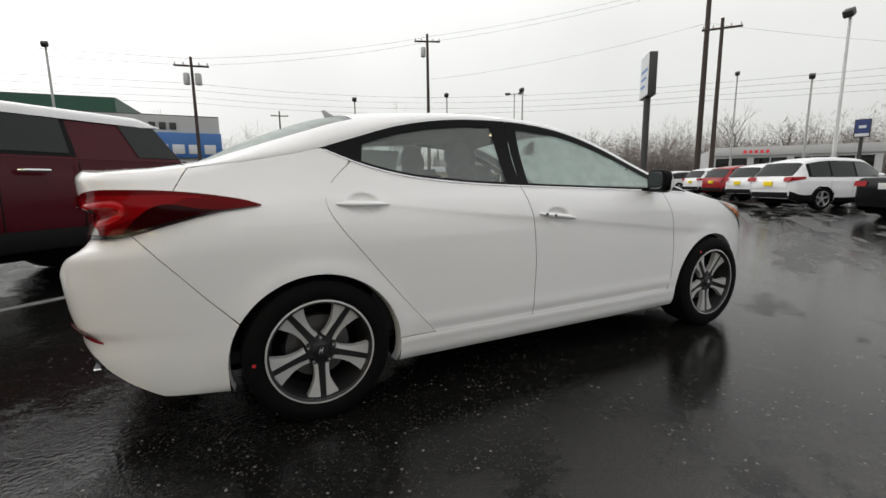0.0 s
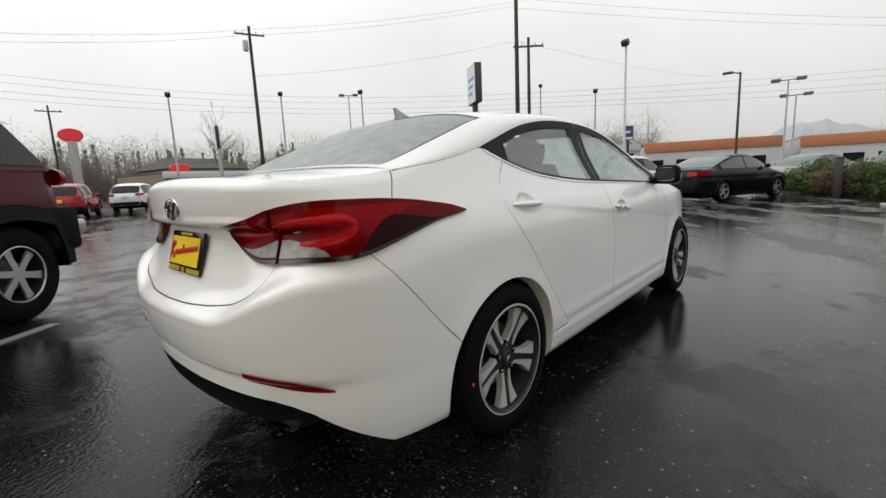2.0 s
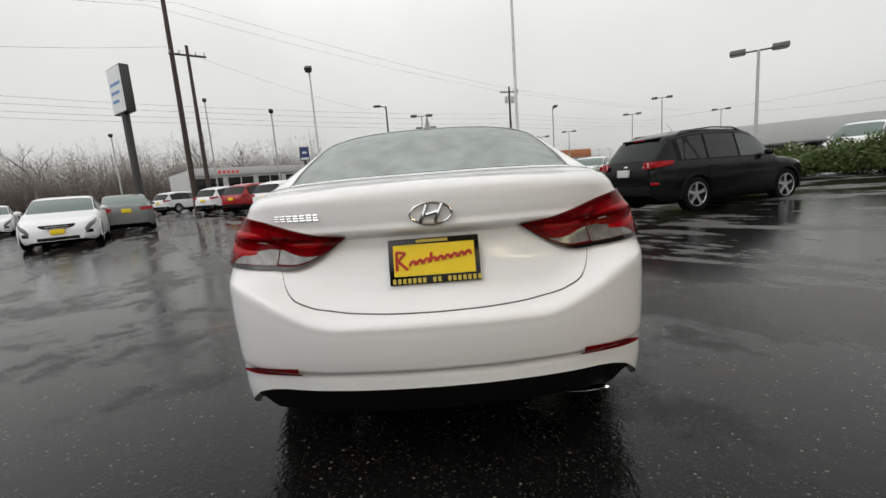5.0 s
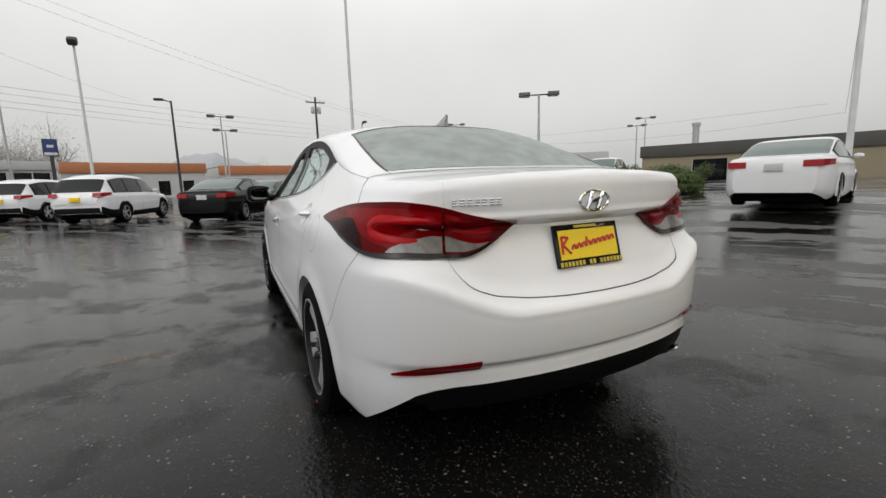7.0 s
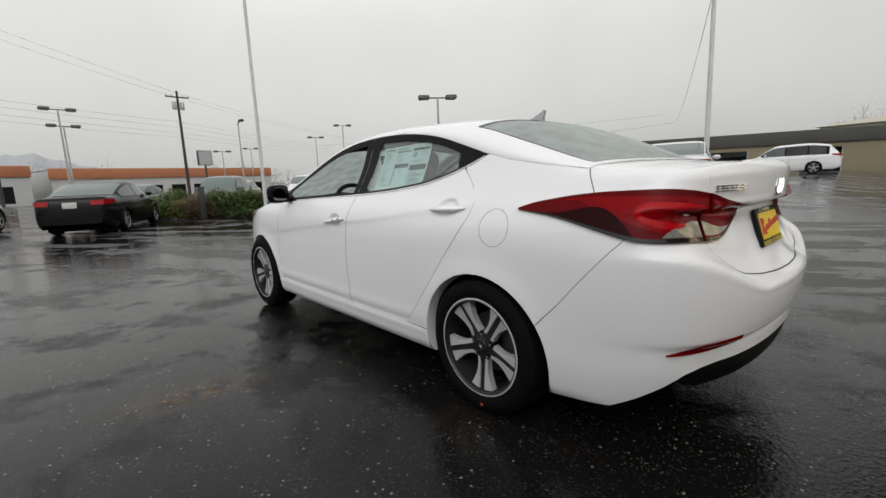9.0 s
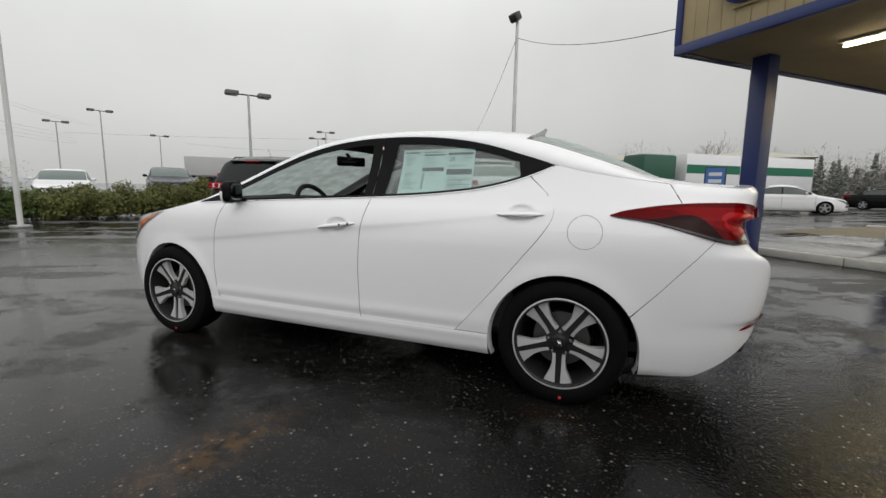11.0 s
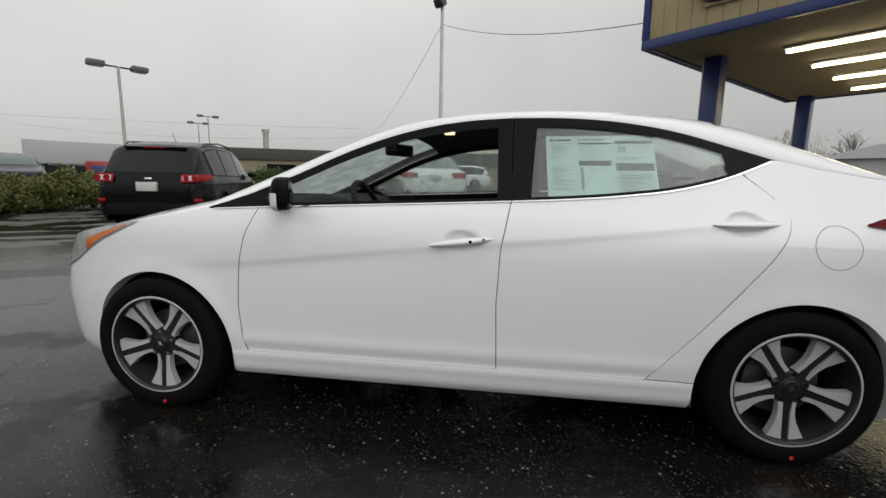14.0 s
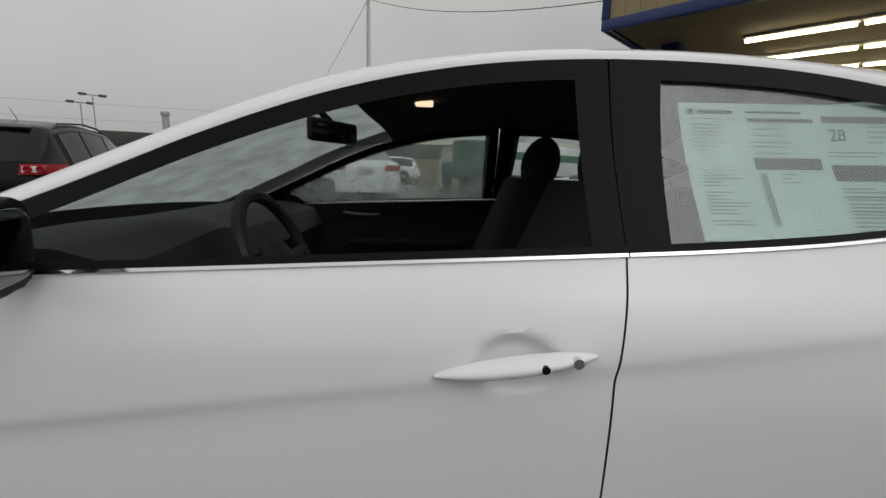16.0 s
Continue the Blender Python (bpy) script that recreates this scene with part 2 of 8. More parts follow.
# ---- the white sedan ----
PLAN = [(2.235, 0), (2.215, 0.25), (2.15, 0.48), (2.03, 0.66), (1.86, 0.765), (1.65, 0.825), (1.35, 0.862), (1.0, 0.876), (0.5, 0.884),
        (0.0, 0.886), (-0.5, 0.888), (-1.0, 0.888), (-1.35, 0.884), (-1.6, 0.874), (-1.8, 0.860), (-1.95, 0.836), (-2.085, 0.790),
        (-2.185, 0.714), (-2.255, 0.60), (-2.308, 0.425), (-2.337, 0.21), (-2.345, 0)]


def catmull(pts, n=24):
    p = [Vector((pts[0][0], -pts[1][1]))] + [Vector(q) for q in pts] + [Vector((pts[-1][0], -pts[-2][1]))]
    out = []
    for a, b, c, d in zip(p, p[1:], p[2:], p[3:]):
        for i in range(n):
            t = i / n
            out.append(0.5 * ((2 * b) + (c - a) * t + (2 * a - 5 * b + 4 * c - d) * t * t + (3 * b - a - 3 * c + d) * t ** 3))
    return np.array([tuple(v) for v in out] + [tuple(p[-2])])


RIM = catmull(PLAN)
RIM_U = np.r_[0, np.cumsum(np.hypot(*np.diff(RIM, axis=0).T))]
RIM_N = np.gradient(RIM, axis=0)
RIM_N = np.stack([-RIM_N[:, 1], RIM_N[:, 0]], 1)
RIM_N /= np.hypot(*RIM_N.T)[:, None]
RIM_N *= np.where((RIM_N * RIM).sum(1) < 0, -1, 1)[:, None]
END_U = float(RIM_U[-1])


def u_at(x):
    """The way round the car at which its flank has this x."""
    return float(np.interp(-x, -RIM[:, 0], RIM_U))


def u_rear(y):
    k = len(RIM) // 2
    return float(np.interp(-y, -RIM[k:, 1], RIM_U[k:]))


def u_front(y):
    k = len(RIM) // 2
    return float(np.interp(y, RIM[:k, 1], RIM_U[:k]))


IN_SIDE = smooth_curve([(0.18, 0.060), (0.22, 0.030), (0.27, 0.018), (0.32, 0.012), (0.36, 0.009), (0.42, 0.008), (0.55, 0.003), (0.70, 0.002), (0.80, 0.006),
                        (0.88, 0.020), (0.95, 0.050), (1.0, 0.084), (1.05, 0.115), (1.12, 0.155), (1.20, 0.195), (1.28, 0.225), (1.40, 0.262)])
IN_REAR = smooth_curve([(0.18, 0.14), (0.30, 0.070), (0.38, 0.046), (0.44, 0.042), (0.470, 0.040), (0.482, 0.024), (0.50, 0.018), (0.56, 0.006), (0.62, 0.0), (0.648, 0.001), (0.658, 0.009), (0.667, 0.021), (0.685, 0.042),
                        (0.72, 0.074), (0.78, 0.106), (0.84, 0.128), (0.91, 0.143), (0.932, 0.141), (0.944, 0.106), (0.98, 0.094), (1.03, 0.088), (1.072, 0.088),
                        (1.095, 0.094), (1.12, 0.112), (1.4, 0.24)])
IN_FRONT = smooth_curve([(0.15, 0.10), (0.22, 0.05), (0.35, 0.02), (0.5, 0.0), (0.6, 0.02), (0.7, 0.07), (0.8, 0.16), (0.9, 0.30), (1.4, 0.9)])
FOLD = smooth_curve([(0.18, 0.0), (0.27, -0.001), (0.300, -0.0025), (0.314, 0.0), (0.322, 0.003), (0.348, 0.0005), (0.362, -0.002), (0.42, -0.001), (0.55, 0.0)])
CREASE = smooth_curve([(-2.2, 1.0), (-1.3, 0.968), (-0.7, 0.90), (-0.2, 0.845), (0.4, 0.785), (0.95, 0.72), (2.3, 0.68)])
ARCH_Z, ARCH_R, AXLE = 0.295, 0.366, 1.35


def shelf(z, y):
    """Height in the rear profile: the bumper's upper edge climbs from the middle to the lamps' outer corners."""
    k = min(1.0, max(0.0, (abs(y) - 0.34) / 0.42))
    e = 0.655 + 0.135 * k * k * (3 - 2 * k)
    if z <= 0.5 or z >= 0.932:
        return z
    return lerp(0.5, 0.655, (z - 0.5) / (e - 0.5)) if z < e else lerp(0.655, 0.932, (z - e) / (0.932 - e))


def shell(u, z, side=1, off=0.0):
    """A point of the lower body and the side windows: u round the plan, z up."""
    u = min(max(u, 0.0), END_U)
    x, y = (float(np.interp(u, RIM_U, RIM[:, k])) for k in (0, 1))
    nx, ny = (float(np.interp(u, RIM_U, RIM_N[:, k])) for k in (0, 1))
    w = min(1.0, nx * nx * 1.15)
    d = lerp(IN_SIDE(z), IN_REAR(shelf(z, y)) if nx < 0 else IN_FRONT(z), w)
    if -1.05 < x < 1.05 and 0.18 < z < 0.55:
        # folded lower edge of the doors over the sill
        d += FOLD(z) * min(1.0, (1.05 - abs(x)) / 0.10)
    if -1.6 < x < 1.5:
        h = z - CREASE(x)
        fade = min(1, (x + 1.6) / 0.3, (1.5 - x) / 0.4)
        d += fade * (0.009 * (1 - math.exp(h / 0.022)) * math.exp(h / 0.10) if h < 0 else 0.0)
    if x < -1.6 and z > 1.0:
        k = 1 - (EDGE(u) - z) / 0.036
        if k > 0:
            d += 0.016 * min(k, 1.0) ** 2 * min(1.0, (-1.6 - x) / 0.25)
    for ax in (AXLE, -AXLE):
        r = math.hypot(x - ax, z - ARCH_Z)
        if abs(x - ax) < 0.6 and z < 0.9:
            d -= lerp(0.004, 0.011, min(1.0, max(0.0, (z - 0.30) / 0.2))) * math.exp(-((r - ARCH_R) / 0.055) ** 2)
    n = Vector((nx, ny)).normalized()
    return Vector((x - n.x * (d - off), side * (y - n.y * (d - off)), z))


GRIPS = ((-0.050, 0.8475), (-1.1275, 0.947))


def skin(u, z, side=1, off=0.0):
    """The door skin: the shell with a shallow scoop behind each handle."""
    x = float(np.interp(u, RIM_U, RIM[:, 0]))
    for xh, zh in GRIPS:
        k = 1 - ((x - xh) / 0.074) ** 2 - ((z - zh) / 0.046) ** 2
        if k > 0:
            off -= 0.018 * min(1.0, k * 1.6) ** 0.8
    return shell(u, z, side, off)


BELT = smooth_curve([(1.10, 0.950), (0.87, 0.962), (0.69, 0.970), (0.28, 0.988), (-0.21, 1.010), (-0.41, 1.020), (-0.69, 1.042), (-0.90, 1.070),
                     (-1.10, 1.122), (-1.275, 1.192)])
WINTOP = smooth_curve([(1.10, 0.955), (0.95, 1.005), (0.74, 1.095), (0.48, 1.215), (0.27, 1.290), (0.06, 1.338), (-0.20, 1.364), (-0.35, 1.367),
                       (-0.69, 1.348), (-0.91, 1.308), (-1.11, 1.248), (-1.275, 1.196)])
_edge = [(u_front(0.0), 0.74), (u_front(0.4), 0.75), (u_at(2.0), 0.775), (u_at(1.8), 0.82), (u_at(1.58), 0.862), (u_at(1.3), 0.915)]
_edge += [(u_at(x), WINTOP(x)) for x in np.linspace(1.10, -1.27, 26)]
_edge += [(u_at(-1.42), 1.163), (u_at(-1.6), 1.132), (u_at(-1.8), 1.106), (u_at(-1.95), 1.092), (u_rear(0.70), 1.085), (u_rear(0.55), 1.094),
          (u_rear(0.3), 1.108), (u_rear(0.0), 1.114)]
EDGE = curve(_edge)
ROOF_Z = smooth_curve([(1.10, 0.985), (0.8, 1.135), (0.5, 1.282), (0.25, 1.375), (0.0, 1.416), (-0.3, 1.436), (-0.7, 1.432), (-1.0, 1.413), (-1.2, 1.374),
                       (-1.35, 1.320), (-1.5, 1.257), (-1.6, 1.210), (-1.74, 1.146), (-1.86, 1.128)])
BOW = smooth_curve([(1.10, 0.22), (0.8, 0.17), (0.5, 0.10), (0.25, 0.05), (-0.2, 0.0), (-0.8, -0.02), (-1.25, -0.06), (-1.6, -0.07), (-1.86, -0.07)])


def roof(x, s, off=0.0):
    """A point of the roof and its screens: station x, s from -1 to 1 across."""
    e = shell(u_at(x), EDGE(u_at(x)))
    a = min(abs(s), 1.0)
    z = e.z + (ROOF_Z(x) - e.z) * (1 - a ** 2.9) ** (1 / 1.95)
    return Vector((x + BOW(x) * (1 - a * a), e.y * s * (1 + off * 0.5), z + off))


FRONT_SEAM = curve([(0.20, 0.90), (0.31, 0.905), (0.36, 0.925), (0.52, 0.94), (0.69, 0.93), (0.84, 0.90), (0.96, 0.85)])
MID_SEAM = curve([(0.20, -0.21), (0.31, -0.21), (0.6, -0.20), (0.82, -0.21), (1.03, -0.25)])
REAR_SEAM = smooth_curve([(0.315, -0.80), (0.53, -0.985), (0.73, -1.145), (0.86, -1.245), (0.92, -1.28), (0.97, -1.29), (1.05, -1.245), (1.135, -1.15)])
BUMPER_SEAM = curve([(0.49, -1.66), (0.60, -1.765), (0.70, -1.85), (0.80, -1.94), (0.87, -2.01)])
LID_W = 0.605
LID_SEAM = smooth_curve([(0.0, 0.677), (0.2, 0.681), (0.36, 0.693), (0.46, 0.713), (0.535, 0.752), (0.58, 0.805), (LID_W, 0.855)])
# side seam of the lid, from the rear window's corner down to the lamp
LID_SIDE = curve([(0.97, -1.885), (1.024, -1.860), (1.13, -1.804)])
GLASS_TOP, GLASS_FOOT = -1.085, -1.735
LAMP_TOP = smooth_curve([(u_at(-1.56), 0.958), (u_at(-1.60), 0.972), (u_at(-1.72), 0.997), (u_at(-1.89), 1.017), (u_at(-2.02), 1.022), (u_rear(0.72), 1.020), (u_rear(0.62), 1.005),
                         (u_rear(0.5), 0.972), (u_rear(0.42), 0.955), (u_rear(0.32), 0.938)])
LAMP_LOW = smooth_curve([(u_at(-1.56), 0.953), (u_at(-1.60), 0.948), (u_at(-1.72), 0.931), (u_at(-1.89), 0.888), (u_at(-2.02), 0.852), (u_rear(0.72), 0.842), (u_rear(0.62), 0.835),
                         (u_rear(0.5), 0.838), (u_rear(0.42), 0.872), (u_rear(0.32), 0.935)])
GAP = 0.0019


def arch_x(z, rear):
    return (AXLE if not rear else -AXLE), math.sqrt(max(0.0, ARCH_R ** 2 - max(0.0, z - ARCH_Z) ** 2)) if z < ARCH_Z + ARCH_R else 0.0


def panel(bm, left, right, low, high, na, nb, side, off=0.0, mid=None, share=0.7, surface=None):
    """A net between the flank curves left(z) and right(z) and the heights low(u) and high(u); left and right give u."""
    def level(u, b):
        if mid is None:
            return lerp(low(u), high(u), b)
        return lerp(low(u), mid(u), b / share) if b < share else lerp(mid(u), high(u), (b - share) / (1 - share))

    def f(a, b):
        z = 0.8
        for _ in range(8):
            u = lerp(left(z), right(z), a)
            z = 0.5 * z + 0.5 * level(u, b)
        u = lerp(left(z), right(z), a)
        z = level(u, b)
        return (surface or shell)(u, z, side, off)
    return grid(bm, f, na, nb)


def window_x(u):
    return float(np.interp(u, RIM_U, RIM[:, 0]))


def coons(bm, c0, c1, d0, d1, na, nb, lift=0.0):
    """A net spanned by four border curves."""
    def f(a, b):
        p = c0(a).lerp(c1(a), b) + d0(b).lerp(d1(b), a)
        p = p - (c0(0) * (1 - a) * (1 - b) + c0(1) * a * (1 - b) + c1(0) * (1 - a) * b + c1(1) * a * b)
        p.z += lift * 16 * a * (1 - a) * b * (1 - b)
        return p
    return grid(bm, f, na, nb)


def wheel_parts(parent, radius, width, rim_r, mats, spokes=5, flip=1, style="split", angle0=0.0):
    """One wheel, its outer face towards flip * y, at the parent's origin."""
    tyre_m, face_m, dark_m = mats
    w = width / 2
    bm = bmesh.new()
    prof = [(rim_r, -w * 0.9), (rim_r + 0.02, -w), (radius - 0.03, -w), (radius - 0.008, -w * 0.86), (radius, -w * 0.5), (radius, w * 0.5),
            (radius - 0.008, w * 0.86), (radius - 0.03, w), (rim_r + 0.03, w * 1.03), (rim_r + 0.004, w * 0.95), (rim_r, w * 0.9)]
    lathe(bm, [(r, h * flip) for r, h in prof], 48)
    part("tyre", bm, tyre_m, parent)
    bm = bmesh.new()
    lathe(bm, [(r, h * flip) for r, h in [(rim_r + 0.002, w * 0.92), (rim_r + 0.004, w * 0.985), (rim_r - 0.006, w * 1.0), (rim_r - 0.012, w * 0.93)]], 48)
    part("rim", bm, dark_m, parent)
    if style == "split":
        bm = bmesh.new()
        lathe(bm, [(r, h * flip) for r, h in [(rim_r + 0.0045, w * 0.97), (rim_r + 0.0055, w * 0.992), (rim_r + 0.001, w * 1.006), (rim_r - 0.003, w * 1.002)]], 56)
        part("rim_edge", bm, face_m, parent)
    bm = bmesh.new()
    lathe(bm, [(r, h * flip) for r, h in [(rim_r - 0.012, w * 0.93), (rim_r - 0.018, w * 0.4), (rim_r - 0.035, -w * 0.2), (rim_r - 0.03, -w * 0.9)]], 40)
    part("rim_barrel", bm, BARREL, parent)
    bm = bmesh.new()
    R = rim_r - 0.004
    face = w * 0.80
    if style == "split":
        lathe(bm, [(0.0005, face * 0.93 * flip), (0.040, face * 0.90 * flip), (0.060, face * 0.72 * flip), (0.064, 0.0)], 24)
    else:
        lathe(bm, [(0.0005, face * flip), (0.05, face * flip), (0.06, face * 0.9 * flip), (0.06, 0.0)], 20)
    for k in range(spokes):
        t = angle0 + 2 * math.pi * k / spokes
        rad, tan = Vector((math.cos(t), 0, math.sin(t))), Vector((-math.sin(t), 0, math.cos(t)))
        def put(rows):
            top = [[bm.verts.new(rad * r + tan * q + Vector((0, h * flip, 0))) for q, h in ((-a, h0 - 0.02), (-a, h0), (b, h0), (b, h0 - 0.02))] for r, a, b, h0 in rows]
            for p, q in zip(top, top[1:]):
                for i in range(3):
                    bm.faces.new((p[i], p[i + 1], q[i + 1], q[i]))
        if style == "split":
            put([(0.035, 0.020, 0.020, face * 0.90), (0.10, 0.0125, 0.0125, face * 0.80), (R, 0.014, 0.014, face * 0.93)])
        else:
            put([(0.03, 0.03, 0.03, face), (R * 0.6, 0.028, 0.028, face * 0.95), (R, 0.038, 0.038, face * 0.98)])
    part("spokes", bm, dark_m if style == "split" else face_m, parent)
    if style == "split":
        for k in range(spokes):
            t = angle0 + 2 * math.pi * k / spokes
            rad, tan = Vector((math.cos(t), 0, math.sin(t))), Vector((-math.sin(t), 0, math.cos(t)))
            for sgn in (-1, 1):
                bm = bmesh.new()
                rows = []
                for i in range(9):
                    q = i / 8
                    r = lerp(0.062, R + 0.002, q)
                    inner = lerp(0.016, 0.013, q)
                    outer = inner + 0.008 + 0.052 * q ** 1.8 + 0.010 * (1 - q) ** 4
                    h = face * lerp(0.86, 1.0, q)
                    pts = [(inner, h - 0.012), (inner, h), (outer, h - 0.002), (outer + 0.002, h - 0.03)]
                    rows.append([bm.verts.new(rad * math.sqrt(max(r * r - (a * a if q > 0.5 else 0), 0.001)) + tan * sgn * a + Vector((0, g * flip, 0))) for a, g in pts])
                for p, q in zip(rows, rows[1:]):
                    for i in range(3):
                        bm.faces.new((p[i], p[i + 1], q[i + 1], q[i]))
                part("spoke_blade", bm, face_m, parent)
            bm = bmesh.new()
            tt = t + math.pi / spokes
            c = Vector((math.cos(tt), 0, math.sin(tt))) * 0.057
            tube(bm, [c + Vector((0, face * 0.7 * flip, 0)), c + Vector((0, face * 0.97 * flip, 0))], 0.008, 0.007, 8)
            part("lug_nut", bm, CHROME, parent)
        bm = bmesh.new()
        lathe(bm, [(0.0005, face * 0.99 * flip), (0.026, face * 0.98 * flip), (0.030, face * 0.93 * flip)], 20)
        part("centre_cap", bm, CHARCOAL, parent)
        bm = bmesh.new()
        for q in (-0.006, 0.006):
            tube(bm, [(q - 0.004, face * 1.0 * flip, -0.013), (q + 0.004, face * 1.0 * flip, 0.013)], 0.0025, seg=6)
        tube(bm, [(-0.008, face * 1.0 * flip, -0.003), (0.008, face * 1.0 * flip, 0.003)], 0.0025, seg=6)
        part("cap_badge", bm, CHROME, parent)
    bm = bmesh.new()
    lathe(bm, [(0.0005, 0.1 * w * flip), (0.14, 0.1 * w * flip), (0.145, -0.1 * w * flip), (0.0005, -0.1 * w * flip)], 28)
    part("brake_disc", bm, STEEL, parent)
    bm = bmesh.new()
    lathe(bm, [(rim_r - 0.03, -0.3 * w * flip), (0.0005, -0.35 * w * flip)], 28)
    part("brake_backing", bm, WELL, parent)


def white_sedan():
    car = thing("sedan", "white four-door sedan, wet, driver's window down, on wet asphalt", "car")
    body = bmesh.new()
    zs_arch = sorted([ARCH_Z + ARCH_R * math.sin(t) for t in np.linspace(math.asin((0.318 - ARCH_Z) / ARCH_R), math.pi / 2, 16)] + [0.489])
    for side in (1, -1):
        # rear quarter: ahead of the arch, behind it, above it, and up to the roof edge
        n1, n2 = 10, 10
        rows_f, rows_r = [], []
        for z in zs_arch:
            x0 = REAR_SEAM(z) - GAP
            xa = arch_x(z, True)[1]
            rows_f.append([shell(u_at(lerp(x0, -AXLE + xa, a / n1)), z, side) for a in range(n1 + 1)])
            xb = BUMPER_SEAM(z) + GAP
            if z >= 0.488:
                rows_r.append([shell(u_at(lerp(-AXLE - xa, min(xb, -AXLE - xa), a / n2)), z, side) for a in range(n2 + 1)])
        for z in np.linspace(zs_arch[-1], 0.872, 10)[1:]:
            rows_f.append([shell(u_at(lerp(REAR_SEAM(z) - GAP, -AXLE, a / n1)), z, side) for a in range(n1 + 1)])
            rows_r.append([shell(u_at(lerp(-AXLE, BUMPER_SEAM(z) + GAP, a / n2)), z, side) for a in range(n2 + 1)])
        for rows in (rows_f, rows_r):
            net = [[body.verts.new(p) for p in row] for row in rows]
            for p, q in zip(net, net[1:]):
                for i in range(len(p) - 1):
                    body.faces.new((p[i], p[i + 1], q[i + 1], q[i]))
        left = curve([(0.872, u_at(REAR_SEAM(0.872) - GAP)), (0.92, u_at(REAR_SEAM(0.92) - GAP)), (0.97, u_at(REAR_SEAM(0.97) - GAP)), (1.05, u_at(REAR_SEAM(1.05) - GAP)), (1.10, u_at(REAR_SEAM(1.10) - GAP)),
                      (1.135, u_at(-1.150)), (1.192, u_at(-1.278))])
        panel(body, left, lambda z: u_at(LID_SIDE(z) + 0.004), lambda u: 0.872, lambda u: min(EDGE(u), 1.193), 34, 18, side)
        panel(body, lambda z: u_at(-1.881), lambda z: u_rear(LID_W), lambda u: 0.872, lambda u: 0.965, 20, 4, side)
        # sill
        panel(body, lambda z: u_at(AXLE - ARCH_R), lambda z: u_at(-AXLE + ARCH_R), lambda u: 0.195, lambda u: 0.3150, 50, 16, side)
        # rolled lips of the wheel arches
        for ax in (AXLE, -AXLE):
            def lip(a, b, ax=ax):
                t = lerp(-0.28, math.pi + 0.28, a)
                x, z = ax + ARCH_R * math.cos(t), ARCH_Z + ARCH_R * math.sin(t)
                p = shell(u_at(x), max(z, 0.195), side)
                k = 1 - 0.02 * b
                return Vector((ax + (p.x - ax) * k, p.y - side * 0.055 * b, ARCH_Z + (p.z - ARCH_Z) * k))
            arch = bmesh.new()
            grid(arch, lip, 36, 2)
            part("arch_lip", arch, WHITE, car)
    # roof with the pillars beside both screens
    grid(body, lambda a, b: roof(lerp(0.27, GLASS_TOP + 0.008, a), math.sin(lerp(-math.pi / 2, math.pi / 2, b))), 30, 48)
    for sgn in (1, -1):
        grid(body, lambda a, b: roof(lerp(1.10, 0.27, a), sgn * math.sin(lerp(1.10, math.pi / 2, b))), 20, 8)
        grid(body, lambda a, b: roof(lerp(GLASS_TOP + 0.008, -1.80, a), sgn * math.sin(lerp(lerp(1.01, 1.06, a), math.pi / 2, b))), 20, 10)
    weld(body)
    part("body", body, WHITE, car)

    for side in (1, -1):
        # doors
        bm = bmesh.new()
        panel(bm, lambda z: u_at(FRONT_SEAM(z) - GAP), lambda z: u_at(MID_SEAM(z) + GAP), lambda u: 0.3158, lambda u: BELT(window_x(u)) - 0.002, 84, 76, side, 0.0, lambda u: CREASE(window_x(u)), 0.7, skin)
        fdoor = part("front_door", bm, WHITE, car)
        bm = bmesh.new()
        panel(bm, lambda z: u_at(MID_SEAM(z) - GAP), lambda z: u_at(REAR_SEAM(z) + GAP), lambda u: 0.3158, lambda u: BELT(window_x(u)) - 0.002, 84, 76, side, 0.0, lambda u: CREASE(window_x(u)), 0.7, skin)
        rdoor = part("rear_door", bm, WHITE, car)
        # black window surround, door frames and pillar covers
        def strip(x0, x1, low, high, na, nb, off, mat, name, parent, label=""):
            bm = bmesh.new()
            panel(bm, lambda z: u_at(x0(z) if callable(x0) else x0), lambda z: u_at(x1(z) if callable(x1) else x1),
                  lambda u: low(window_x(u)), lambda u: high(window_x(u)), na, nb, side, off)
            return part(name, bm, mat, parent, label)
        frame_low = lambda x: max(BELT(x) + 0.002, WINTOP(x) - 0.040)
        strip(1.085, -0.245, frame_low, lambda x: WINTOP(x) - 0.001, 40, 2, 0.001, BLACK_TRIM, "window_frame", fdoor, "matt black window frame")
        strip(-0.249, -1.268, frame_low, lambda x: WINTOP(x) - 0.001, 40, 2, 0.001, BLACK_TRIM, "window_frame", rdoor, "matt black window frame")
        bpl = curve([(1.0, -0.190), (1.36, -0.180)])
        bpr = curve([(1.0, -0.325), (1.36, -0.350)])
        strip(bpl, lambda z: -0.2455, lambda x: BELT(x) + 0.002, lambda x: WINTOP(x) - 0.039, 6, 14, 0.0015, BLACK_TRIM, "pillar_cover", fdoor, "matt black pillar cover")
        strip(lambda z: -0.2485, bpr, lambda x: BELT(x) + 0.002, lambda x: WINTOP(x) - 0.039, 6, 14, 0.0015, BLACK_TRIM, "pillar_cover", rdoor, "matt black pillar cover")
        strip(curve([(1.10, -1.105), (1.25, -1.075)]), -1.268, lambda x: BELT(x) + 0.002, frame_low, 8, 6, 0.001, BLACK_TRIM, "quarter_cover", rdoor, "black triangular quarter cover")
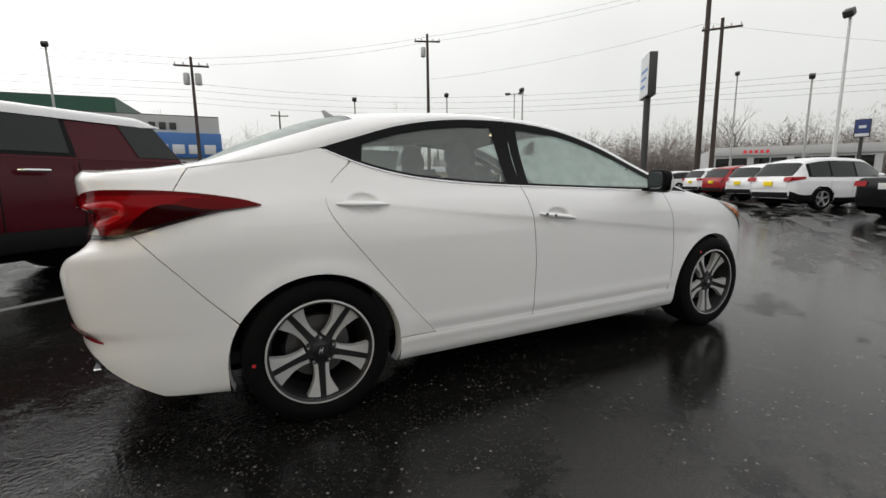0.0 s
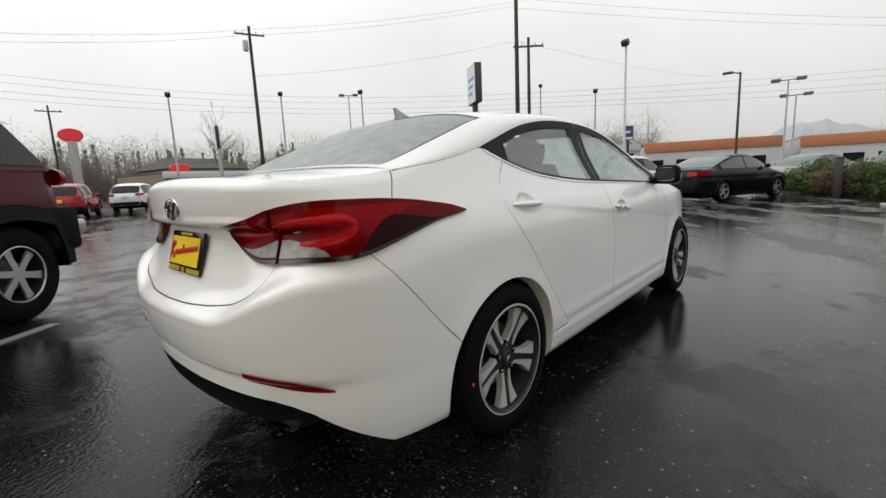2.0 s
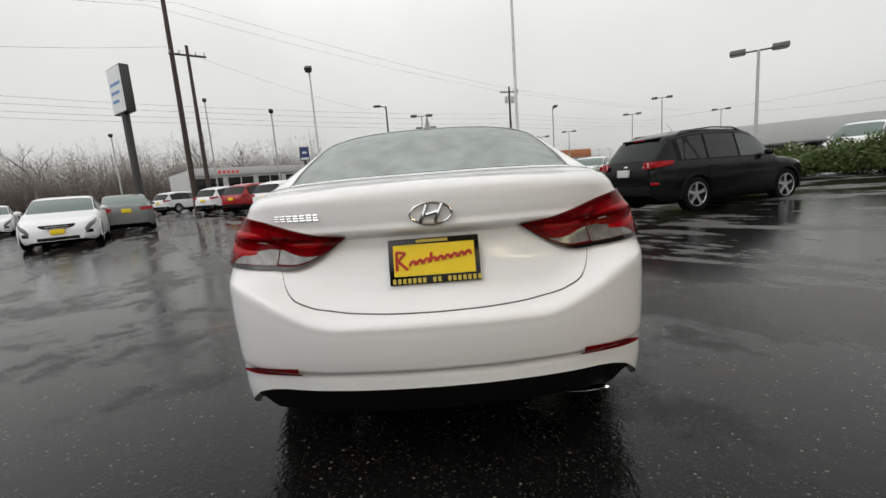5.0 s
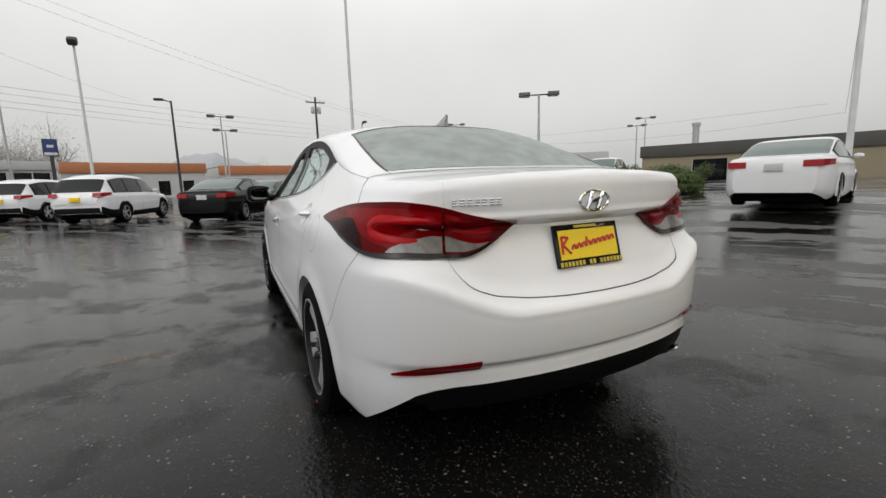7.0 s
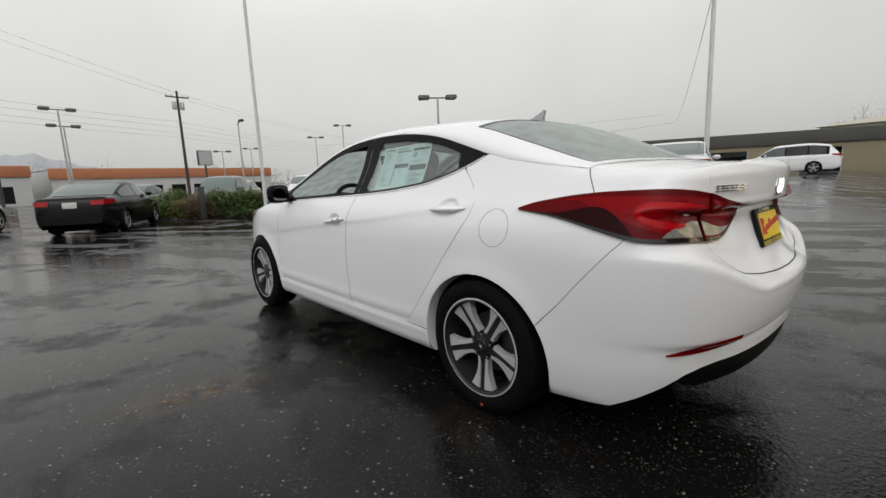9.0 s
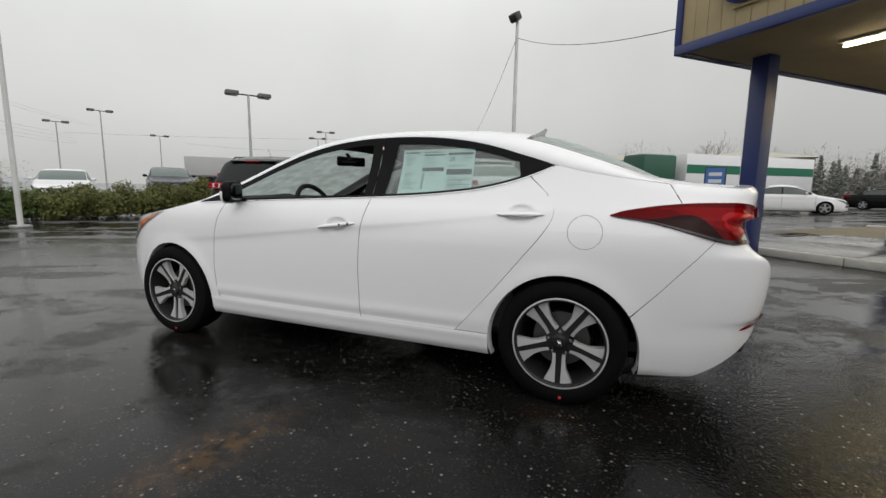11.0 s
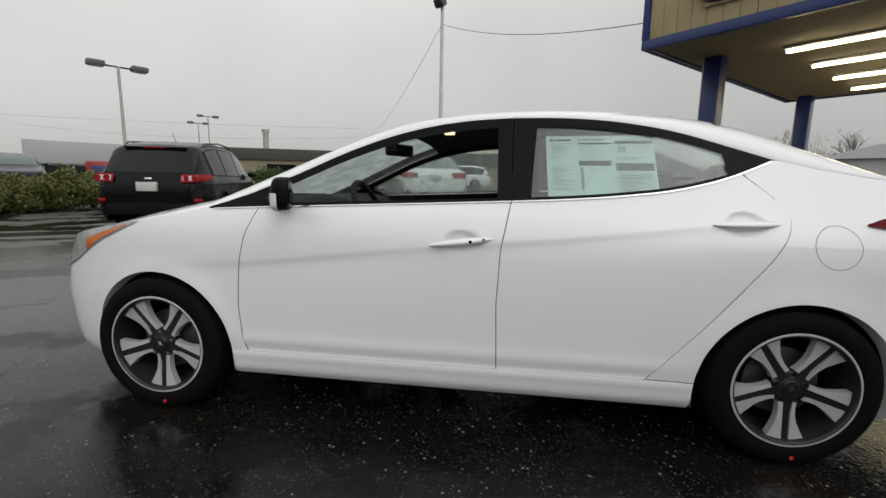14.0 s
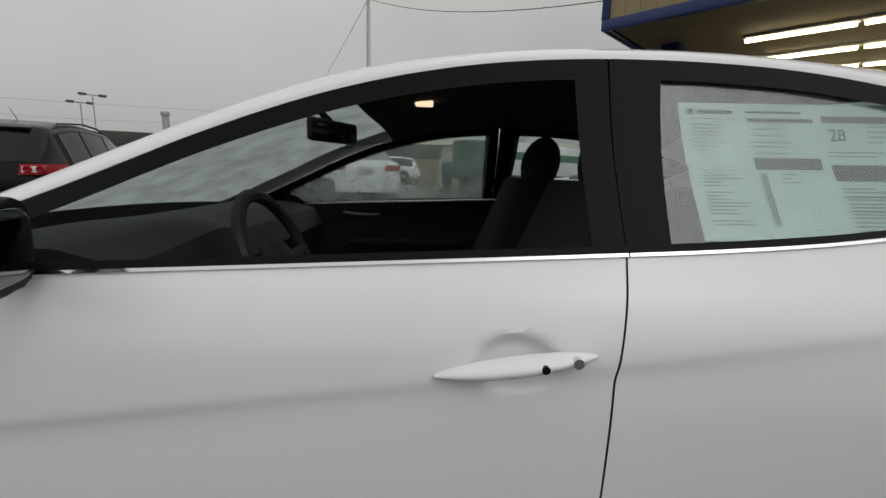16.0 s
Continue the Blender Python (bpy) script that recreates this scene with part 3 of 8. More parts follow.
        strip(1.085, 0.77, lambda x: BELT(x) + 0.002, frame_low, 10, 4, 0.001, BLACK_TRIM, "mirror_sail", fdoor, "black plastic mirror mount")
        strip(1.06, -0.247, lambda x: BELT(x) - 0.001, lambda x: BELT(x) + 0.0042, 40, 1, 0.006, CHROME, "belt_trim", fdoor, "bright metal belt strip")
        strip(-0.250, -1.262, lambda x: BELT(x) - 0.001, lambda x: BELT(x) + 0.0042, 40, 1, 0.006, CHROME, "belt_trim", rdoor, "bright metal belt strip")
        strip(1.05, -1.25, lambda x: BELT(x) + 0.0045, lambda x: BELT(x) + 0.016, 50, 1, 0.003, BLACK_TRIM, "belt_seal", fdoor, "black rubber belt seal")
        # glass: the driver's window is down
        if side == -1:
            g = strip(0.80, -0.20, lambda x: BELT(x) + 0.006, lambda x: max(BELT(x) + 0.012, WINTOP(x) - 0.036), 20, 6, -0.008, MIST_GLASS, "window_glass", fdoor, "misted window glass")
            g.visible_shadow = False
        g = strip(-0.32, -1.10, lambda x: BELT(x) + 0.006, lambda x: max(BELT(x) + 0.012, WINTOP(x) - 0.036), 20, 6, -0.008, GLASS, "window_glass", rdoor, "clear window glass")
        g.visible_shadow = False
        # handles, with the hollow behind the grip
        for xh, zh, hl, slope, par in ((-0.050, 0.8475, 0.128, 0.0165, fdoor), (-1.1275, 0.947, 0.120, 0.003, rdoor)):
            bm = bmesh.new()
            def grip(a, b):
                q = 2 * a - 1
                prof = max(0.0, 1 - abs(q) ** 2.2)
                half = 0.002 + 0.013 * prof ** 0.8
                t = lerp(-math.pi / 2, math.pi / 2, b)
                return shell(u_at(xh + hl * q), zh - slope * q + half * math.sin(t), side, 0.002 + (0.006 + 0.024 * prof) * math.cos(t))
            grid(bm, grip, 24, 10)
            handle = part("door_handle", bm, WHITE, par)
            if par is fdoor:
                for dx, r in ((-0.092, 0.0085), (-0.040, 0.0065)):
                    bm = bmesh.new()
                    zz = zh - slope * dx / hl
                    c, o = shell(u_at(xh + dx), zz, side, 0.014), shell(u_at(xh + dx), zz, side, 0.0245 if dx < -0.05 else 0.0320)
                    tube(bm, [c, o], r, seg=14)
                    part("key_lock" if dx < -0.05 else "lock_button", bm, CHROME if dx < -0.05 else GLOSS_BLACK, handle)
        # front wing
        bm = bmesh.new()
        zs = sorted([ARCH_Z + ARCH_R * math.sin(t) for t in np.linspace(math.asin((0.22 - ARCH_Z) / ARCH_R), math.pi / 2, 16)] + [0.3135, 0.316])
        for first in (True, False):
            rows = []
            for z in zs + list(np.linspace(zs[-1], 0.80, 10)[1:]):
                xa = arch_x(z, False)[1]
                x_in = AXLE - xa if first else AXLE + xa
                x_out = FRONT_SEAM(z) + GAP if first else 1.80 + 0.0 * z
                if first and z < 0.315:
                    x_out = min(x_in, 0.985)
                rows.append([shell(u_at(lerp(x_out, x_in, a / 10)), z, side) for a in range(11)])
            net = [[bm.verts.new(p) for p in row] for row in rows]
            for p, q in zip(net, net[1:]):
                for i in range(10):
                    bm.faces.new((p[i], p[i + 1], q[i + 1], q[i]))
        panel(bm, lambda z: u_at(1.80), lambda z: u_at(FRONT_SEAM(z) + GAP), lambda u: 0.80, lambda u: max(0.803, min(EDGE(u) if window_x(u) > 1.08 else BELT(window_x(u)), EDGE(u))), 40, 8, side)
        weld(bm)
        part("front_wing", bm, WHITE, car)
        # headlamp
        hu0, hu1 = u_at(1.44), u_front(0.45)
        h_top = curve([(hu1, 0.72), (u_at(2.02), 0.765), (u_at(1.85), 0.812), (u_at(1.62), 0.858), (hu0, 0.890)])
        h_low = curve([(hu1, 0.63), (u_at(2.02), 0.62), (u_at(1.85), 0.68), (u_at(1.66), 0.79), (hu0, 0.885)])
        bm = bmesh.new()
        panel(bm, lambda z: hu0, lambda z: hu1, h_low, h_top, 26, 6, side, 0.006)
        lamp = part("headlamp", bm, HEAD_CLEAR, car, "clear headlamp with amber side marker")
        bm = bmesh.new()
        panel(bm, lambda z: u_at(1.50), lambda z: u_at(1.76), lambda u: h_low(u) + 0.006, lambda u: lerp(h_low(u), h_top(u), 0.58), 12, 3, side, 0.009)
        part("side_marker", bm, AMBER, lamp)
        # tail lamp: dark red body, bright light guide, clear reversing lamp
        lu0, lu1, lj = u_at(-1.56), u_rear(0.32), u_rear(LID_W)
        for name, a0, a1 in (("tail_lamp", lu0, lj - 0.0015), ("lid_lamp", lj + 0.0015, lu1)):
            lift = 0.007 if name == "lid_lamp" else 0.0
            bm = bmesh.new()
            panel(bm, lambda z: a0, lambda z: a1, LAMP_LOW, LAMP_TOP, 34, 10, side, 0.010 + lift)
            rim = bmesh.ops.extrude_edge_only(bm, edges=[e for e in bm.edges if e.is_boundary])
            for v in [g for g in rim["geom"] if isinstance(g, bmesh.types.BMVert)]:
                v.co += (Vector((0, 0, v.co.z)) - v.co).normalized() * 0.014
            tl = part(name, bm, RED_DARK, car, "dark red glossy tail lamp")
            tail = name == "tail_lamp"
            ua, ub = (u_at(-1.76), lj - 0.006) if tail else (lj + 0.006, u_rear(0.38))
            at = lambda u, f: lerp(LAMP_LOW(u), LAMP_TOP(u), f)
            ease = lambda v: min(1.0, max(0.0, v)) ** 0.6
            swell = (lambda u: ease((u - ua - 0.06) / 0.34)) if tail else (lambda u: ease((ub - u) / 0.10))
            bm = bmesh.new()
            panel(bm, lambda z: ua, lambda z: ub, lambda u: at(u, 0.80 - 0.66 * swell(u)), lambda u: at(u, 0.88), 34, 8, side, 0.0114 + lift)
            part("red_reflector", bm, RED_LENS, tl)
            if tail:
                s0, s1 = u_at(-1.66), u_at(-2.02)
                bm = bmesh.new()
                panel(bm, lambda z: s0, lambda z: s1, lambda u: at(u, 0.07), lambda u: at(u, 0.09 + 0.52 * math.sin(math.pi * min(1.0, max(0.0, (u - s0) / (s1 - s0))) ** 1.5)), 26, 5, side, 0.0119)
                part("smoked_lens", bm, RED_SMOKE, tl, "smoked dark lower lens")
            # light guide: a ribbon along the lamp that turns down and back at its outer end
            if tail:
                way = [(ub, 0.66), (u_rear(0.68), 0.68), (u_at(-2.10), 0.70), (u_at(-2.055), 0.68), (u_at(-2.03), 0.57), (u_at(-2.045), 0.43), (u_at(-2.10), 0.34), (u_rear(0.735), 0.29), (u_rear(0.70), 0.31)]
            else:
                way = [(ua, 0.62), (u_rear(0.53), 0.60), (u_rear(0.47), 0.58), (u_rear(0.42), 0.60)]
            pts = [Vector((u, at(u, f))) for u, f in way]
            smooth_pts = []
            for k in range(len(pts) - 1):
                p0, p1, p2, p3 = pts[max(k - 1, 0)], pts[k], pts[k + 1], pts[min(k + 2, len(pts) - 1)]
                for t in (0, 0.25, 0.5, 0.75):
                    smooth_pts.append(0.5 * ((2 * p1) + (p2 - p0) * t + (2 * p0 - 5 * p1 + 4 * p2 - p3) * t * t + (3 * p1 - p0 - 3 * p2 + p3) * t ** 3))
            smooth_pts.append(pts[-1])
            n_pts = len(smooth_pts) - 1
            def ribbon(a, b):
                k = min(round(a * n_pts), n_pts)
                d = (smooth_pts[min(k + 1, n_pts)] - smooth_pts[max(k - 1, 0)]).normalized()
                wd = 0.0115 * (1 - 0.6 * max(0.0, 2 * abs(a - 0.5) - 0.7) / 0.3)
                q = smooth_pts[k] + Vector((-d.y, d.x)) * lerp(-wd, wd, b)
                return shell(q.x, q.y, side, 0.0125 + lift + 0.0015 * math.sin(math.pi * b))
            bm = bmesh.new()
            grid(bm, ribbon, n_pts, 4)
            part("light_guide", bm, RED_BRIGHT, tl)
            bm = bmesh.new()
            if tail:
                panel(bm, lambda z: u_rear(0.775), lambda z: ub, lambda u: at(u, 0.09), lambda u: at(u, lerp(0.11, 0.40, ease((u - u_rear(0.775)) / 0.17))), 16, 4, side, 0.0130 + lift)
            else:
                panel(bm, lambda z: ua, lambda z: u_rear(0.435), lambda u: at(u, 0.12), lambda u: at(u, lerp(0.42, 0.14, min(1, (u - ua) / (u_rear(0.435) - ua)) ** 1.5)), 14, 4, side, 0.0130 + lift)
            part("reversing_lens", bm, CLEAR_LENS, tl, "clear ribbed reversing lens")
            bm = bmesh.new()
            panel(bm, lambda z: a0, lambda z: a1, LAMP_LOW, lambda u: at(u, 0.075), 34, 1, side, 0.0122 + lift)
            part("lamp_bezel", bm, GLOSS_BLACK, tl, "black lower lamp bezel")
        # bumper reflector
        bm = bmesh.new()
        r_lo, r_hi = curve([(u_rear(0.765), 0.450), (u_rear(0.50), 0.464)]), curve([(u_rear(0.765), 0.456), (u_rear(0.68), 0.490), (u_rear(0.50), 0.502)])
        panel(bm, lambda z: u_rear(0.765), lambda z: u_rear(0.50), r_lo, r_hi, 18, 5, side, 0.012)
        part("bumper_reflector", bm, RED_LENS, car, "narrow red bumper reflector")
        # door mirror
        base = shell(u_at(0.80), 0.995, side)
        def egg(bm, c, rad, power, x_min=None):
            bmesh.ops.create_uvsphere(bm, u_segments=24, v_segments=16, radius=1.0)
            for v in bm.verts:
                v.co = Vector([math.copysign(abs(k) ** power, k) for k in v.co])
                n = (abs(v.co.y) ** 4 + abs(v.co.z) ** 4 + abs(v.co.x) ** 3) ** 0.25
                v.co /= max(n, 1e-6)
                v.co = Vector((c[0] + v.co.x * rad[0], c[1] + v.co.y * rad[1], c[2] + v.co.z * rad[2]))
                if x_min is not None and v.co.x < x_min:
                    v.co.x = x_min - 0.15 * (x_min - v.co.x)
            return bm
        inward = Matrix.Translation((0.668, side * 0.940, 1.030)) @ Matrix.Rotation(side * radians(20), 4, "Z")
        bm = egg(bmesh.new(), (0, 0, 0), (0.046, 0.088, 0.066), 0.9, -0.022)
        bmesh.ops.transform(bm, matrix=inward, verts=bm.verts)
        mirror = part("door_mirror", bm, BLACK_TRIM, car, "door mirror with a black housing and white cap")
        bm = egg(bmesh.new(), (0.003, 0, -0.012), (0.049, 0.0905, 0.060), 0.9)
        bmesh.ops.delete(bm, geom=[v for v in bm.verts if v.co.x < 0.010 or v.co.z > 0.012], context="VERTS")
        bmesh.ops.transform(bm, matrix=inward, verts=bm.verts)
        part("mirror_cap", bm, WHITE, mirror, "white painted mirror cap")
        bm = egg(bmesh.new(), (-0.0265, 0, 0), (0.003, 0.072, 0.050), 0.9)
        bmesh.ops.transform(bm, matrix=inward, verts=bm.verts)
        part("mirror_glass", bm, material("mirror_silver", (0.16, 0.17, 0.17), 0.06, metal=1.0), mirror, "mirror glass")
        bm = bmesh.new()
        tube(bm, [base + Vector((0.02, -side * 0.02, -0.01)), Vector((0.70, side * 0.87, 0.99)), Vector((0.69, side * 0.90, 1.0))], 0.030, 0.026, 10)
        part("mirror_arm", bm, BLACK_TRIM, mirror)
        # wheels and wells
        for ax in (AXLE, -AXLE):
            w = thing("wheel", "", "")
            w.parent = car
            w.location = (ax, side * 0.775, 0.318)
            wheel_parts(w, 0.318, 0.225, 0.226, (RUBBER, MACHINED, CHARCOAL), 5, side, "split", radians(-90))
            bm = bmesh.new()
            lathe(bm, [(0.0005, side * 0.1165), (0.0075, side * 0.1165), (0.0085, side * 0.112)], 14)
            mx, mz = {(-1, True): (-0.272, -0.006), (1, True): (-0.018, -0.275), (-1, False): (-0.150, 0.226), (1, False): (-0.02, -0.274)}[(side, ax < 0)]
            bmesh.ops.translate(bm, vec=(mx, 0, mz), verts=bm.verts)
            part("paint_mark", bm, RED_MARK, w, "small red paint mark on the tyre")
            bm = bmesh.new()
            def well(a, b):
                t = lerp(-0.35, math.pi + 0.35, a)
                r = ARCH_R + 0.012
                x, z = ax + r * math.cos(t), max(0.195, ARCH_Z + r * math.sin(t))
                return Vector((x, side * lerp(abs(shell(u_at(x), z).y) - 0.03, 0.52, b), z))
            grid(bm, well, 24, 2)
            grid(bm, lambda a, b: Vector((ax + ARCH_R * math.cos(lerp(0, math.pi, a)) * b * 1.03, side * 0.53, max(0.16, ARCH_Z + ARCH_R * 1.03 * math.sin(lerp(0, math.pi, a)) * b))), 20, 2)
            part("wheel_arch_liner", bm, WELL, car)

    # fuel flap on the driver's side: a round seam
    bm = bmesh.new()
    def flap(a, b):
        t = 2 * math.pi * a
        r = lerp(0.0785, 0.0806, b)
        return shell(u_at(-1.44 + r * math.cos(t)), 0.872 + r * math.sin(t), 1, 0.0008)
    grid(bm, flap, 40, 1)
    part("fuel_flap_seam", bm, material("seam", (0.16, 0.16, 0.16), 0.7), car, "round seam of the fuel flap")

    # rear bumper
    bm = bmesh.new()
    top = curve([(u_at(-1.66), 0.485), (u_at(-1.765), 0.598), (u_at(-1.85), 0.698), (u_at(-1.94), 0.798), (u_at(-2.01), 0.868), (u_rear(0.74), 0.846), (u_rear(0.68), 0.842), (u_rear(0.61), 0.850)]
                + [(u_rear(y), LID_SEAM(y) - GAP) for y in np.linspace(LID_W, 0.0, 60)])
    bot = curve([(u_at(-1.70), 0.200), (u_at(-1.95), 0.222), (u_rear(0.76), 0.335), (u_rear(0.71), 0.376), (u_rear(0.65), 0.395), (u_rear(0.58), 0.403), (u_rear(0.4), 0.406), (u_rear(0.0), 0.406)])
    for side in (1, -1):
        def start(z):
            return u_at(-AXLE - arch_x(min(z, 0.5), True)[1]) if z > 0.20 else u_at(-AXLE - math.sqrt(ARCH_R ** 2 - (0.295 - 0.2) ** 2))
        panel(bm, start, lambda z: u_at(-1.78), bot, top, 8, 44, side)
        panel(bm, lambda z: u_at(-1.78), lambda z: END_U, bot, top, 96, 44, side)
    weld(bm)
    bumper = part("rear_bumper", bm, WHITE, car)
    bm = bmesh.new()
    for side in (1, -1):
        panel(bm, lambda z: u_rear(0.74), lambda z: END_U, lambda u: lerp(bot(u) - 0.004, 0.312, min(1, max(0, (u - u_rear(0.74)) / 0.10))), lambda u: bot(u) + 0.012, 36, 8, side, -0.007)
        grid(bm, lambda a, b: shell(lerp(u_rear(0.74), END_U, a), lerp(bot(lerp(u_rear(0.74), END_U, a)) - 0.004, 0.312, min(1, a * (END_U - u_rear(0.74)) / 0.10)), side, -0.007) + Vector((0.5 * b, 0, -0.04 * b)), 24, 2)
    part("diffuser", bm, BLACK_TRIM, car, "black plastic lower valance")
    bm = bmesh.new()
    lathe(bm, [(0.036, 0.0), (0.040, 0.006), (0.040, -0.20), (0.034, -0.20), (0.034, 0.0), (0.036, 0.0)], 24, "x")
    bmesh.ops.scale(bm, vec=(-1, 2.6, 0.46), verts=bm.verts)
    bmesh.ops.translate(bm, vec=(-2.192, -0.510, 0.306), verts=bm.verts)
    tip = part("exhaust_tip", bm, CHROME, car, "oval chrome exhaust tip")
    bm = bmesh.new()
    lathe(bm, [(0.034, -0.05), (0.001, -0.05)], 20, "x")
    bmesh.ops.scale(bm, vec=(-1, 2.6, 0.46), verts=bm.verts)
    bmesh.ops.translate(bm, vec=(-2.192, -0.510, 0.306), verts=bm.verts)
    part("pipe_mouth", bm, WELL, tip)
    # grey strip that paints the crease's shade across the bumper between the reflectors
    bm = bmesh.new()
    for side in (1, -1):
        grid(bm, lambda a, b: shell(lerp(u_rear(0.50), END_U, a), lerp(0.478, 0.468, a) + 0.0022 * b, side, 0.0008), 30, 1)
    part("crease_shade", bm, material("crease_shade_grey", (0.30, 0.30, 0.30), 0.5), bumper, "thin grey strip painting the shade of the bumper crease")
    # trunk lid: rear face and deck in one mesh
    bm = bmesh.new()
    ys = LID_W - 0.002
    def face(a, b):
        y = ys * math.sin(lerp(-math.pi / 2, math.pi / 2, a))
        u = u_rear(abs(y))
        return shell(u, lerp(LID_SEAM(abs(y)) + GAP, EDGE(u), b), 1 if y >= 0 else -1)
    grid(bm, face, 60, 44)
    rear_u = lambda y: shell(u_rear(abs(y)), EDGE(u_rear(abs(y))), 1 if y >= 0 else -1)
    foot = lambda a: roof(-1.806, math.sin(lerp(-math.pi / 2, math.pi / 2, a)))
    flank = lambda sgn: (lambda b: shell(lerp(u_at(-1.806), u_rear(ys), b), EDGE(lerp(u_at(-1.806), u_rear(ys), b)), sgn))
    for sgn in (1, -1):
        panel(bm, lambda z: u_at(LID_SIDE(z)), lambda z: u_rear(ys), lambda u: 0.97, EDGE, 30, 12, sgn)
    coons(bm, foot, lambda a: rear_u(ys * math.sin(lerp(-math.pi / 2, math.pi / 2, a))), flank(-1), flank(1), 60, 18, 0.0)
    # the strip between the deck and the rear window
    grid(bm, lambda a, b: roof(lerp(GLASS_FOOT - 0.012, -1.806, a), math.sin(lerp(-1.045, 1.045, b))), 4, 40)
    weld(bm, 0.001)
    lid = part("trunk_lid", bm, WHITE, car, angle=60)
    # hood
    bm = bmesh.new()
    cowl = lambda a: roof(1.10, math.sin(lerp(-math.pi / 2, math.pi / 2, a))) + Vector((0.01, 0, -0.012))
    hn = u_front(0.62)
    nose = lambda a: shell(u_front(abs(2 * a - 1) * 0.62), EDGE(u_front(abs(2 * a - 1) * 0.62)), -1 if a < 0.5 else 1)
    sideline = lambda sgn: (lambda b: shell(lerp(u_at(1.10), hn, b), EDGE(lerp(u_at(1.10), hn, b)), sgn))
    coons(bm, cowl, nose, sideline(-1), sideline(1), 40, 24, 0.02)
    part("hood", bm, WHITE, car)
    # front bumper
    bm = bmesh.new()
    for side in (1, -1):
        panel(bm, lambda z: u_at(1.80), lambda z: 0.0, lambda u: 0.20, EDGE, 36, 20, side)
        panel(bm, lambda z: u_at(1.80), lambda z: u_at(1.68), lambda u: 0.20, lambda u: 0.24, 3, 2, side)
    part("front_bumper", bm, WHITE, car)
    bm = bmesh.new()
    for side in (1, -1):
        panel(bm, lambda z: u_front(0.48), lambda z: 0.0, lambda u: 0.28, lambda u: 0.56, 16, 8, side, 0.006)
    part("grille", bm, GLOSS_BLACK, car, "black front grille")
    # screens
    bm = bmesh.new()
    grid(bm, lambda a, b: roof(lerp(1.09, 0.275, a), math.sin(lerp(-1.09, 1.09, b)), -0.004), 20, 24)
    g = part("windscreen", bm, WET_GLASS, car, "wet windscreen")
    g.visible_shadow = False
    bm = bmesh.new()
    grid(bm, lambda a, b: roof(lerp(GLASS_TOP, GLASS_FOOT, a), math.sin(lerp(-1.04, 1.04, b)), -0.003), 18, 30)
    g = part("rear_window", bm, WET_GLASS, car, "wet rear window")
    g.visible_shadow = False
    bm = bmesh.new()
    for x0, x1 in ((GLASS_TOP + 0.008, GLASS_TOP - 0.018), (GLASS_FOOT + 0.006, GLASS_FOOT - 0.012)):
        grid(bm, lambda a, b: roof(lerp(x0, x1, a), math.sin(lerp(-1.05, 1.05, b)), -0.0015), 2, 30)
    for sgn in (1, -1):
        grid(bm, lambda a, b: roof(lerp(GLASS_TOP + 0.008, GLASS_FOOT - 0.012, a), sgn * math.sin(lerp(lerp(0.985, 1.02, a), lerp(1.015, 1.06, a), b)), -0.0010), 14, 2)
    part("rear_window_seal", bm, GLOSS_BLACK, car, "black rear window border")
    # fin aerial
    bm = bmesh.new()
    prof = [(-0.97, 0.0, 0.022), (-1.03, 0.026, 0.017), (-1.075, 0.056, 0.009), (-1.105, 0.080, 0.0045), (-1.115, 0.074, 0.0045), (-1.100, 0.035, 0.010), (-1.100, 0.0, 0.022)]
    lv = [bm.verts.new((x, w, roof(x, 0).z - 0.006 + z)) for x, z, w in prof]
    rv = [bm.verts.new((x, -w, roof(x, 0).z - 0.006 + z)) for x, z, w in prof]
    bm.faces.new(lv)
    bm.faces.new(rv[::-1])
    for i in range(len(prof)):
        bm.faces.new((lv[i], lv[(i + 1) % len(prof)], rv[(i + 1) % len(prof)], rv[i]))
    part("fin_aerial", bm, material("fin_grey", (0.30, 0.30, 0.31), 0.3, coat=0.4), car, "pale grey shark-fin aerial")
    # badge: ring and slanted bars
    bm = bmesh.new()
    c = shell(END_U, 1.002, 1, 0.006)
    def ring(a, b):
        t, q = 2 * math.pi * a, 2 * math.pi * b
        return c + Vector((-0.004 * math.cos(q), (0.069 + 0.006 * math.sin(q)) * math.cos(t), (0.036 + 0.005 * math.sin(q)) * math.sin(t)))
    grid(bm, ring, 40, 8)
    for q in (-1, 1):
        tube(bm, [c + Vector((0, 0.026 * q + 0.012, -0.030)), c + Vector((-0.003, 0.024 * q, 0)), c + Vector((0, 0.026 * q - 0.012, 0.030))], 0.0085, seg=8)
    tube(bm, [c + Vector((0, 0.026, -0.006)), c + Vector((0, -0.026, 0.006))], 0.008, seg=8)
    part("badge", bm, CHROME, lid, "oval chrome badge")
    for k in range(7):
        bm = bmesh.new()
        y = 0.575 - 0.0265 * k
        for dz, wd in ((0.0, 0.019), (0.0085, 0.015 + 0.004 * (k % 2)), (0.017, 0.019)):
            tube(bm, [shell(u_rear(y), 1.006 + dz, 1, 0.003), shell(u_rear(y - wd), 1.006 + dz, 1, 0.003)], 0.0026, seg=6)
        part("model_mark", bm, CHROME, lid, "small chrome bars")
    # dealer plate
    tilt = Matrix.Translation((-2.231, 0, 0.838)) @ Matrix.Rotation(radians(15), 4, "Y")
    bm = boxed(-0.006, 0.006, -0.157, 0.157, -0.079, 0.079, 0.003, tilt)
    plate = part("dealer_plate", bm, GLOSS_BLACK, lid, "yellow dealer plate in a black frame")
